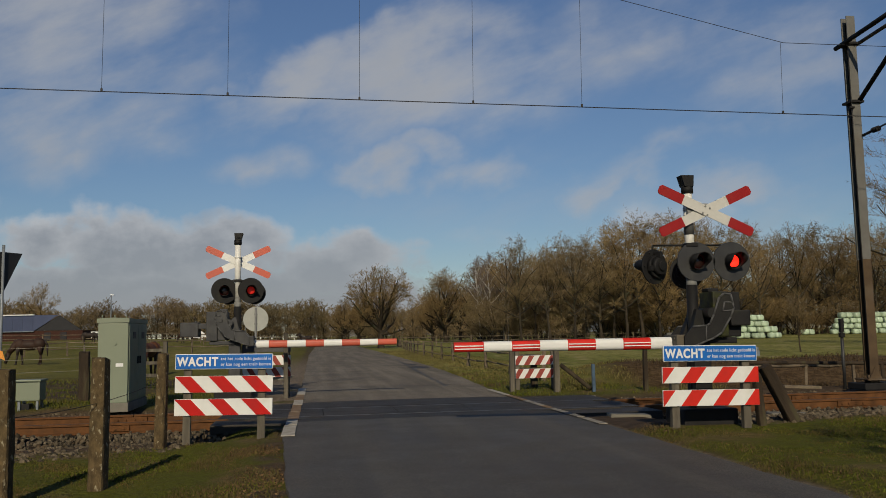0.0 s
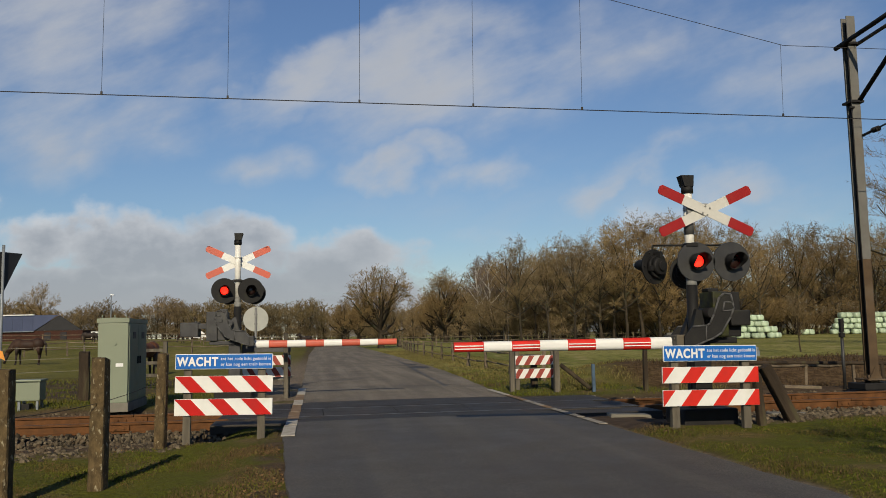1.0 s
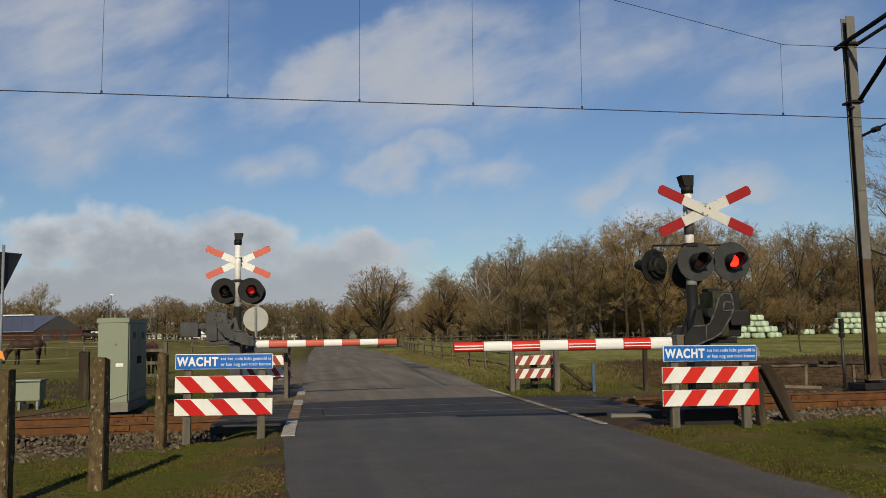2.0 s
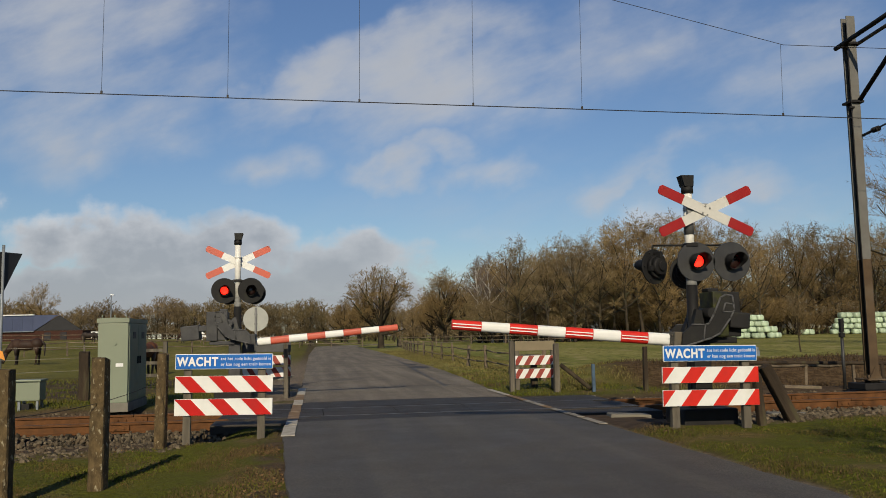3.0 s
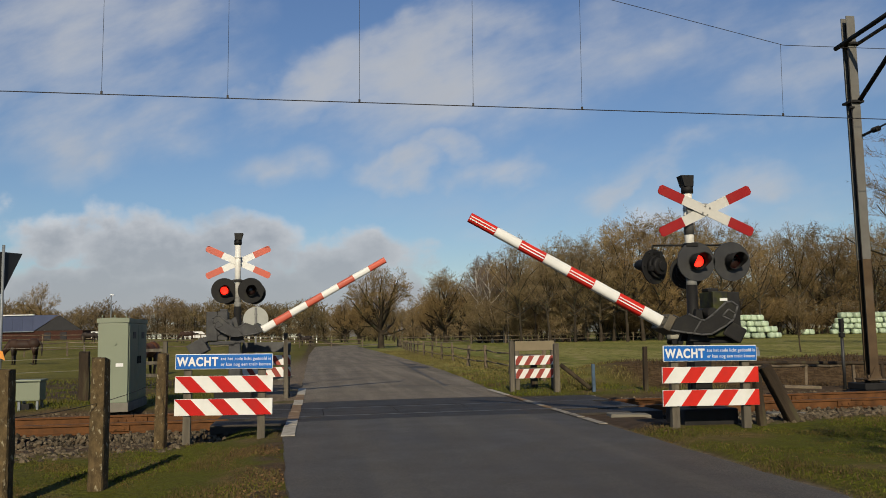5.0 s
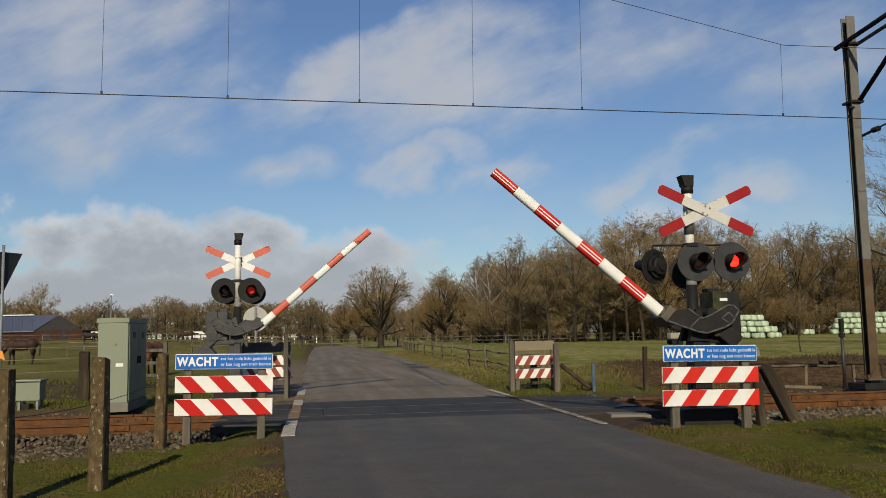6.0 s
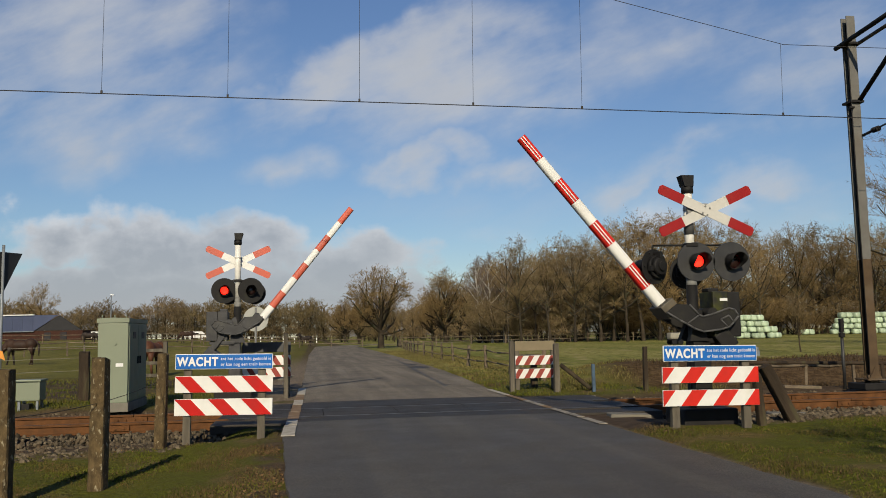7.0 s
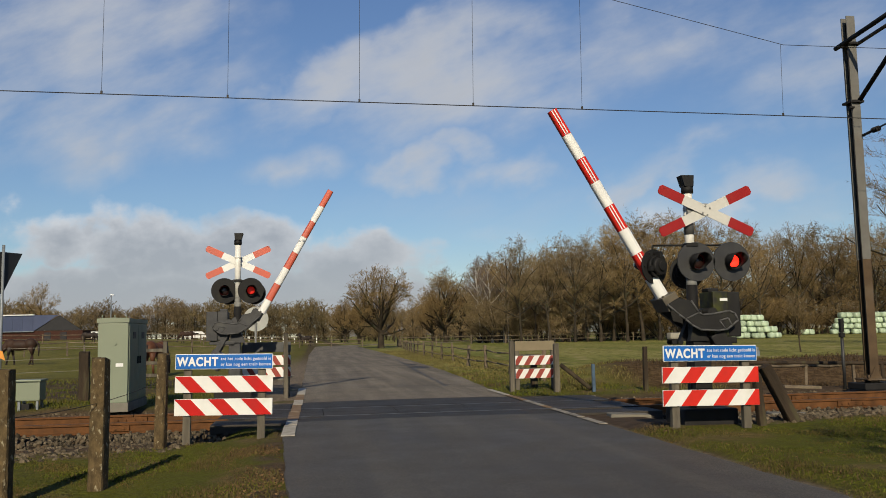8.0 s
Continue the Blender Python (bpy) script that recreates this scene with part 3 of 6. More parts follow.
def make_markings():
    west = [(11.15, 12.42, LINEWHITE), (12.5, 13.25, LINEWHITE), (13.3, 14.6, LINEDIRTY), (14.64, 16.1, LINEDIRTY), (16.15, 17.35, LINEWHITE), (17.42, 18.9, LINEDIRTY), (18.95, 21.2, LINEWHITE)]
    east = [(11.24, 12.05, LINEDULL), (12.22, 13.78, LINEDULL), (13.92, 14.3, LINEDIRTY), (14.36, 15.5, LINEDULL), (15.6, 16.98, LINEDIRTY), (17.05, 18.8, LINEWHITE)]
    for side, rows, x, w in (("west", west, -0.29, 0.175), ("east", east, 3.9, 0.115)):
        t = thing("edge_line_" + side, "worn white edge line with rust-stained gaps", "road marking", kind="structure")
        for k, (y0, y1, paint) in enumerate(rows):
            bm = bmesh.new()
            y = (y0 + y1) / 2
            bend = 0.0075 * (y - 15.6) if side == "west" else 0.0
            box(bm, (x + bend, y, 0.003), (w * (1 - 0.05 * (k % 2)), y1 - y0, 0.011), bevel=0.002)
            part("line_block", bm, paint, t)


LINEWHITE = mat("line_paint", (0.324, 0.3015, 0.261), 0.8, vary=0.15, scale=6, fine=60, bump=0.2, dirt=(0.18, 0.153, 0.117), dirt_amount=0.8, dirt_scale=5, spot=0.5)
LINEDULL = mat("worn_line", (0.243, 0.2205, 0.1845), 0.85, vary=0.25, scale=6, fine=60, bump=0.2, dirt=(0.09, 0.081, 0.0702), dirt_amount=0.8, dirt_scale=4, spot=0.48)
LINEDIRTY = mat("rust_stained_line", (0.156, 0.1014, 0.0585), 0.85, vary=0.3, scale=6, fine=60, bump=0.2, dirt=(0.2574, 0.195, 0.1326), dirt_amount=0.7, dirt_scale=5)


# ---- crossing signals with barriers ----
def make_lamp(parent, x, z, facing, lit, y, plate, face):
    """A flashing lamp: a round black background plate, a hood, a housing behind, and the lens, which turns to show."""
    root_m = pose(x, y, z, 0, 0, facing)
    bm = bmesh.new()
    rod(bm, (0, -0.012, 0), (0, 0.012, 0), plate, n=40)
    rod(bm, (0, -0.02, 0), (0, 0.012, 0), 0.115, n=28)
    lamp = part("lamp", bm, face if lit else CASTBLACK, parent, "round anthracite background plate with a hooded red lamp", root_m)
    bm = bmesh.new()
    rod(bm, (0, 0.012, 0), (0, 0.07, 0), 0.15, n=24)
    rod(bm, (0, 0.07, 0), (0, 0.13, 0), 0.125, 0.11, n=24)
    rod(bm, (0, 0.13, 0), (0, 0.155, 0), 0.06, n=16)
    box(bm, (0, 0.08, 0.15), (0.05, 0.12, 0.09), bevel=0.008)
    box(bm, (0.13, 0.06, -0.03), (0.05, 0.07, 0.07), bevel=0.008)
    for a in range(0, 360, 60):
        c, d = 0.2 * math.cos(radians(a)), 0.2 * math.sin(radians(a))
        rod(bm, (c, 0.012, d), (c, 0.03, d), 0.012, n=6)
    part("housing", bm, CASTBLACK, lamp)
    # hood: a tube with its lower front cut away
    bm = bmesh.new()
    n, length = 28, 0.25
    rows = []
    for r in (0.108, 0.100):
        near, out = [], []
        for i in range(n):
            a = 2 * math.pi * i / n
            cut = 0.32 + 0.68 * smooth(-0.9, 0.25, math.sin(a))
            near.append(bm.verts.new((r * math.cos(a), -0.012, r * math.sin(a))))
            out.append(bm.verts.new((r * 1.04 * math.cos(a), -0.012 - length * cut, r * 1.04 * math.sin(a))))
        rows.append((near, out))
    for i in range(n):
        j = (i + 1) % n
        (a, b), (c, d) = rows
        f1 = bm.faces.new((a[i], a[j], b[j], b[i]))
        f2 = bm.faces.new((c[j], c[i], d[i], d[j]))
        bm.faces.new((b[i], b[j], d[j], d[i]))
        f2.material_index = 1
        f1.smooth = f2.smooth = True
    part("hood", bm, [CASTBLACK, INKBLACK], lamp)
    # lens: a shallow dome in front, a dark cap at the back; it turns about its upright axis
    bm = bmesh.new()
    bmesh.ops.create_uvsphere(bm, u_segments=24, v_segments=12, radius=0.088)
    for v in bm.verts:
        v.co.y *= 0.32
    for f in bm.faces:
        f.material_index = 0 if f.calc_center_median().y < -0.012 else 1
        f.smooth = True
    lens = part("lens", bm, [lit or LENS_OFF, LENS_OFF], lamp, "red signal lens", pose(0, -0.05, 0))
    return lens


def make_signal(name, m, label, lamps, back_cross, pole_split, boom_m, red, weight, cross_z=2.845, bell_up=0.0, reach=2.925, drop=1.0, iron=None):
    """A barrier drive with its pole, crossbuck, bell and flashing lamps; the barrier turns about its drive's shaft.
    In its own space the barrier reaches towards -x and the approaching traffic stands at -y."""
    iron = iron or CASTBLACK
    s = thing(name, label, "crossing signal", m, "signals of the crossing")
    bm = bmesh.new()
    box(bm, (0.06, 0.02, 0.05), (0.75, 0.6, 0.34), bevel=0.03)
    part("foundation", bm, DARKSTEEL, s)
    bm = bmesh.new()
    rod(bm, (0, 0, 0.2), (0, 0, 1.85), 0.075, n=18)
    part("lower_pole", bm, CASTBLACK, s)
    bm = bmesh.new()
    rod(bm, (0, 0, 1.85), (0, 0, pole_split), 0.062, n=18)
    rod(bm, (0, 0, 1.80), (0, 0, 1.95), 0.072, n=18)
    part("middle_pole", bm, POLEGREY, s)
    bm = bmesh.new()
    rod(bm, (0, 0, pole_split), (0, 0, 3.14 + bell_up), 0.062, n=18)
    rod(bm, (0, 0, 2.86), (0, 0, 2.9), 0.07, n=18)
    part("upper_pole", bm, POLEWHITE, s)
    if not back_cross:
        bm = bmesh.new()
        rod(bm, (0, 0, 2.53), (0, 0, 2.80), 0.065, n=18)
        part("pole_band", bm, POLEDARK, s, "dark grey band round the pole")
    bm = bmesh.new()
    rod(bm, (0, 0, 3.10), (0, 0, 3.20), 0.08, n=16)
    prism(bm, [(-0.065, 3.19), (0.06, 3.19), (0.07, 3.34), (-0.11, 3.34)], -0.08, 0.08, "y")
    part("bell", bm, CASTBLACK, s, "black bell housing on top of the pole", pose(0, 0, bell_up))
    # crossbuck: two crossed boards, the front one whole, ends red with clipped corners
    cx = 0.20 if not back_cross else 0.0
    bm = bmesh.new()
    box(bm, (cx * 0.5, -0.07, 2.87), (abs(cx) + 0.10, 0.05, 0.16), bevel=0.008)
    part("bracket", bm, POLEGREY, s)
    for k, ang in enumerate((-24.5, 24.5)):
        bm = bmesh.new()
        L, hw, t = 0.725, 0.068, 0.012
        c = 0.03
        for a, b, slot in ((-L, -L + 0.37, 1), (-L + 0.37, L - 0.37, 0), (L - 0.37, L, 1)):
            if slot and a < 0:
                out = [(a, -hw + c), (a + c, -hw), (b, -hw), (b, hw), (a + c, hw), (a, hw - c)]
            elif slot:
                out = [(a, -hw), (b - c, -hw), (b, -hw + c), (b, hw - c), (b - c, hw), (a, hw)]
            else:
                out = [(a, -hw), (b, -hw), (b, hw), (a, hw)]
            prism(bm, out, -t / 2, t / 2, "y", slot)
        board = part("crossbuck_board", bm, [GREYWHITE, CROSSRED] if red is RED else [WHITE, red], s, "white board with red ends", pose(cx, -0.105 - 0.02 * k, cross_z, 0, ang, 0))
        if k:
            for bx in (-0.035, 0.035):
                for bz in (-0.05, 0.05):
                    bm = bmesh.new()
                    rod(bm, (bx, -0.007, bz), (bx, -0.016, bz), 0.013, n=8)
                    part("bolt", bm, POLEGREY, board)
    # lamp carrier and lamps
    bm = bmesh.new()
    xs = [l[0] for l in lamps]
    rod(bm, (min(xs), 0.03, 2.39), (max(xs), 0.03, 2.39), 0.014, n=8)
    for x in xs:
        rod(bm, (x, 0.05, 2.25), (x, 0.03, 2.39), 0.014, n=8)
    box(bm, (0, 0, 2.39), (0.17, 0.17, 0.05), bevel=0.008)
    part("lamp_carrier", bm, CASTBLACK, s)
    lenses = []
    for x, y, z, facing, lit in lamps:
        lenses.append(make_lamp(s, x, z, facing, lit, y, 0.265 if lit else 0.235, ANTHRACITE if iron is CASTBLACK else CASTBLACK))
    # the drive: a mossy cover in front, the gear case beside it
    bm = bmesh.new()
    box(bm, (0.50, 0.04, 1.445), (0.22, 0.36, 0.60), bevel=0.015)
    box(bm, (0.275, 0.03, 1.775), (0.15, 0.2, 0.05), bevel=0.012)
    drive = part("drive_box", bm, iron, s, "black cast drive housing")
    bm = bmesh.new()
    box(bm, (0.29, -0.02, 1.45), (0.21, 0.40, 0.60), bevel=0.02)
    part("cover", bm, MOSSY if iron is CASTBLACK else iron, drive, "cast cover of the drive")
    bm = bmesh.new()
    prism(bm, [(-0.17, 1.10), (0.14, 1.10), (0.10, 1.60), (0.02, 1.64), (-0.03, 1.42)], 0.06, 0.16, "y")
    prism(bm, [(-0.13, 1.10), (0.12, 1.10), (0.05, 1.50), (-0.02, 1.52)], -0.16, -0.06, "y")
    part("side_cheek", bm, iron, drive)
    bm = bmesh.new()
    box(bm, (0.335, -0.224, 1.64), (0.105, 0.006, 0.036))
    part("type_plate", bm, SIGNWHITE, drive)
    bm = bmesh.new()
    rod(bm, (boom_m.translation.x, -0.25, boom_m.translation.z), (boom_m.translation.x, 0.25, boom_m.translation.z), 0.05, n=16)
    part("shaft", bm, iron, drive)
    bm = bmesh.new()
    box(bm, (0.05, 0, 0.62), (0.24, 0.26, 0.98), bevel=0.02)
    box(bm, (0.3, 0.02, 1.10), (0.5, 0.3, 0.08), bevel=0.015)
    part("plinth", bm, iron, s)
    # barrier: gooseneck plates with a raised rim, boom and counterweight on one shaft
    neck = [(-0.40, -0.30), (-0.286, -0.175), (-0.10, -0.165), (-0.052, -0.141), (0.006, -0.024), (0.089, 0.203), (0.156, 0.25), (0.25, 0.24), (0.27, 0.13),
            (0.28, 0.056), (0.233, -0.061), (0.104, -0.261), (-0.011, -0.332), (-0.115, -0.368), (-0.213, -0.41), (-0.40, -0.475)]
    bm = bmesh.new()
    for y0, y1 in ((-0.29, -0.255), (0.255, 0.29)):
        prism(bm, neck, y0, y1, "y")
    rod(bm, (0, -0.28, 0), (0, 0.28, 0), 0.07, n=16)
    rod(bm, (0.2, -0.27, 0.12), (0.2, 0.27, 0.12), 0.03, n=10)
    arm = part("barrier_arm", bm, iron, s, "black gooseneck arm of the barrier", boom_m)
    for y in (-0.292, 0.292):
        bm = bmesh.new()
        for (ax, az), (bx, bz) in zip(neck[1:], neck[2:]):
            rod(bm, (ax, y, az), (bx, y, bz), 0.014, n=6)
        for a, b in (((-0.10, -0.165), (-0.115, -0.368)), ((0.13, 0.02), (0.26, 0.03)), ((0.13, 0.02), (0.16, 0.14)), ((0.16, 0.14), (0.27, 0.13))):
            rod(bm, (a[0], y, a[1]), (b[0], y, b[1]), 0.011, n=6)
        part("rim", bm, POLEDARK, arm, "worn raised rim of the arm")
    # the clamp that grips the boom, with its bolts
    bm = bmesh.new()
    box(bm, (-0.395, 0, -0.385), (0.20, 0.50, 0.21), bevel=0.014)
    for z in (-0.33, -0.44):
        for y in (-0.18, 0.18):
            rod(bm, (-0.49, y, z), (-0.515, y, z), 0.016, n=6)
    part("boom_clamp", bm, WORNSTEEL if iron is CASTBLACK else iron, arm, "worn grey-brown steel clamp")
    # boom in eight painted stretches, a rounded box in section
    r = 0.082
    sec = [(r * math.copysign(abs(math.cos(a)) ** 0.7, math.cos(a)), r * math.copysign(abs(math.sin(a)) ** 0.7, math.sin(a))) for a in [2 * math.pi * (i + 0.5) / 24 for i in range(24)]]
    x1, total, cuts, low = -0.485, reach, 9, -0.388 * drop
    step = total / (cuts - 1.15)
    edges = [x1] + [x1 - step * (0.80 + i) for i in range(cuts - 1)]
    edges[-1] = x1 - total
    for i in range(len(edges) - 1):
        k = 1 - 0.22 * i / (cuts - 1)
        bm = bmesh.new()
        prism(bm, [(u * k, v * k + low) for u, v in sec], edges[i] - 0.001, edges[i + 1] + 0.001, "x")
        part("boom_section", bm, red if i % 2 else WHITE, arm, "red boom section" if i % 2 else "white boom section")
    for i in (1, 3, 5, 7):
        if i < len(edges) - 1:
            k = 1 - 0.22 * i / (cuts - 1)
            for dz in (0.014, -0.024):
                bm = bmesh.new()
                box(bm, ((edges[i] + edges[i + 1]) / 2, -r * k - 0.003, low + dz), (abs(edges[i + 1] - edges[i]) * 0.96, 0.010, 0.013))
                part("reflective_strip", bm, SIGNWHITE, arm)
    bm = bmesh.new()
    cx, wide, cz, high = weight
    box(bm, (cx, 0, cz), (wide, 0.46, high), bevel=0.02)
    if cx > 0.6:
        box(bm, (cx * 0.5 - 0.02, 0, cz + 0.07), (cx - 0.25, 0.40, 0.11), bevel=0.012)
    part("counterweight", bm, iron, arm)
    return s, arm, lenses


def make_signals():
    near = make_signal("crossing_signal", pose(5.06, 10.8, 0.0), "crossing signal with red-tipped crossbuck, red flashing lamps and rising barrier",
                       [(0.05, -0.06, 2.16, 0, LENS_ON), (0.56, -0.06, 2.16, 0, LENS_ON), (-0.52, 0.0, 2.10, -155, None), (0.05, 0.24, 2.04, 170, None)],
                       False, 2.02, pose(0.167, 0, 1.465), RED, (0.40, 0.27, -0.07, 0.21))
    far = make_signal("crossing_signal", pose(-1.55, 18.2, 0.06, 0, 0, 180), "far crossing signal seen from behind with faded crossbuck and barrier",
                      [(0.27, 0.06, 2.18, 188, LENS_ON), (-0.27, 0.06, 2.18, 188, LENS_WEAK), (-0.33, -0.24, 2.14, 0, None), (0.21, -0.24, 2.14, 0, None)],
                      True, 2.05, pose(0.146, 0, 1.51), FADED, (0.80, 0.36, -0.13, 0.30), 2.79, 0.05, 2.98, 1.17, IRONGREY)
    return near, far


# ---- warning boards ----
def lettering(words, size, want, x, z, parent, material):
    """Raised letters, each a part of its own, spread over the wanted width on the sign's face."""
    cu = bpy.data.curves.new("letter", "FONT")
    cu.body, cu.size, cu.extrude, cu.offset = words, size, 0.002, size * (0.038 if size > 0.1 else 0.003)
    cu.space_character = 1.16 if size > 0.1 else 1.1
    tmp = bpy.data.objects.new("letter", cu)
    scene.collection.objects.link(tmp)
    me = bpy.data.meshes.new_from_object(tmp.evaluated_get(bpy.context.evaluated_depsgraph_get()))
    bpy.data.objects.remove(tmp)
    bm = bmesh.new()
    bm.from_mesh(me)
    bmesh.ops.remove_doubles(bm, verts=bm.verts[:], dist=1e-6)
    low, high = min(v.co.x for v in bm.verts), max(v.co.x for v in bm.verts)
    islands, seen = [], set()
    for f in bm.faces:
        if f in seen:
            continue
        stack, island = [f], []
        seen.add(f)
        while stack:
            g = stack.pop()
            island.append(g)
            for e in g.edges:
                for o in e.link_faces:
                    if o not in seen:
                        seen.add(o)
                        stack.append(o)
        xs = [v.co.x for g in island for v in g.verts]
        islands.append((min(xs), max(xs), island))
    islands.sort(key=lambda i: i[0])
    letters = []
    for a, b, faces in islands:
        if letters and a < letters[-1][1] - 0.3 * min(b - a, letters[-1][1] - letters[-1][0]):
            letters[-1][1] = max(b, letters[-1][1])
            letters[-1][2] += faces
        else:
            letters.append([a, b, list(faces)])
    k = want / (high - low)
    m = Matrix.Translation((x - low * k, -0.0245, z)) @ Matrix.Rotation(radians(90), 4, "X") @ Matrix.Diagonal((k, 1, 1, 1))
    for a, b, faces in letters:
        one = bmesh.new()
        made = {}
        for f in faces:
            for v in f.verts:
                if v not in made:
                    made[v] = one.verts.new(m @ v.co)
            one.faces.new([made[v] for v in f.verts])
        part("letter", one, material, parent)
    bm.free()


def clipped(poly, lo, hi):
    """A polygon of (u, v) cut off at u = lo and u = hi."""
    for sign, edge in ((1, lo), (-1, -hi)):
        out = []
        for a, b in zip(poly, poly[1:] + poly[:1]):
            da, db = sign * a[0] - edge, sign * b[0] - edge
            if da >= 0:
                out.append(a)
            if da * db < 0:
                t = da / (da - db)
                out.append((a[0] + (b[0] - a[0]) * t, a[1] + (b[1] - a[1]) * t))
        poly = out
        if len(poly) < 3:
            return []
    return poly


def stripes(w, h, lean, back, first):
    """The slanting red stripes of a board, each set a hair proud of it."""
    out = []
    pitch, wide = 0.337 * 1.25, 0.16 * 1.25
    if back:
        pitch, wide = 0.26, 0.125
    for k in range(-1, 4):
        x0 = -w / 2 + pitch * k + first
        top = h / 2 - 0.003
        poly = clipped([(x0, -top), (x0 + wide, -top), (x0 + wide + lean, top), (x0 + lean, top)], -w / 2 + 0.003, w / 2 - 0.003)
        if poly:
            bm = bmesh.new()
            prism(bm, poly, -0.0165, -0.0127, "y")
            out.append(bm)
    return out


def make_warning(m, label, lean, first, tall, back, legs, heights, colour=None, wide=1.25, plate=None, deep=0.215):
    t = thing("warning_board", label, "warning sign", m, "warning boards at the crossing")
    colour = colour or RED
    for x, foot in legs:
        bm = bmesh.new()
        box(bm, (x, 0.06, (foot - 0.25 + tall) / 2), (0.10, 0.085, tall - foot + 0.25), bevel=0.008)
        part("post", bm, GREYPOST, t)
    for z in heights:
        bm = bmesh.new()
        box(bm, (0, 0, 0), (wide, 0.025, deep), bevel=0.004)
        board = part("striped_board", bm, WHITE, t, "red and white striped board", pose(0, 0, z))
        for bm in stripes(wide, deep, lean, back, first):
            part("red_stripe", bm, colour, board)
    if not back:
        bm = bmesh.new()
        box(bm, (0, -0.005, 0), (1.25, 0.03, 0.20), bevel=0.012)
        sign = part("text_sign", bm, SIGNWHITE, t, "blue enamel sign with white lettering", pose(0, 0, 0.95))
        bm = bmesh.new()
        box(bm, (0, -0.021, 0), (1.23, 0.004, 0.182), bevel=0.0015)
        part("sign_face", bm, BLUE, sign)
        for words, size, x, z, want in (("WACHT", 0.155, -0.605, -0.052, 0.525), ("tot het rode licht gedoofd is", 0.06, -0.045, 0.018, 0.64), ("er kan nog een trein komen", 0.06, -0.045, -0.055, 0.64)):
            lettering(words, size, want, x, z, sign, SIGNWHITE)
    else:
        bm = bmesh.new()
        box(bm, (0, 0.01, 0), (wide, 0.03, 0.22), bevel=0.01)
        part("text_sign", bm, plate or BEIGE, t, "bare back of a sign panel", pose(0, 0, 0.95))
    return t


def make_warnings():
    right = make_warning(pose(4.925, 10.12, 0.0, 0, 0.8, 0), "blue warning sign over red and white boards on posts in grass", 0.15, 0.235, 0.93, False,
                 ((-0.46, 0.0), (0.49, 0.0)), (0.682, 0.398), wide=1.28, deep=0.2)
    bm = bmesh.new()
    box(bm, (0.655, 0.02, 0.945), (0.045, 0.05, 0.07), bevel=0.008)
    rod(bm, (0.65, 0.02, 0.98), (0.65, 0.02, 1.02), 0.02, n=10)
    part("corner_lamp", bm, GALV, right, "small blue-grey lamp at the sign's edge")
    make_warning(pose(-1.16, 11.55, 0.0, 0, 0.8, 0), "blue warning sign over red and white boards on low verge", -0.2, 0.20, 0.93, False,
                 ((-0.47, -0.15), (0.48, -0.1)), (0.656, 0.36), BOARDRED)
    make_warning(pose(5.05, 19.1, 0.0, 0, 0, 3), "back of a warning board with dull striped boards on posts", 0.13, 0.2, 1.02, True,
                 ((-0.42, 0.0), (0.45, 0.0)), (0.62, 0.32), DULLRED, 0.95)
    make_warning(pose(-1.01, 19.3, 0.09, 0, 0, -2), "back of a warning board beside the far signal", -0.13, 0.2, 1.0, True,
                 ((-0.5, 0.0), (0.45, 0.0)), (0.66, 0.40), DULLRED, 1.05, POLEDARK)


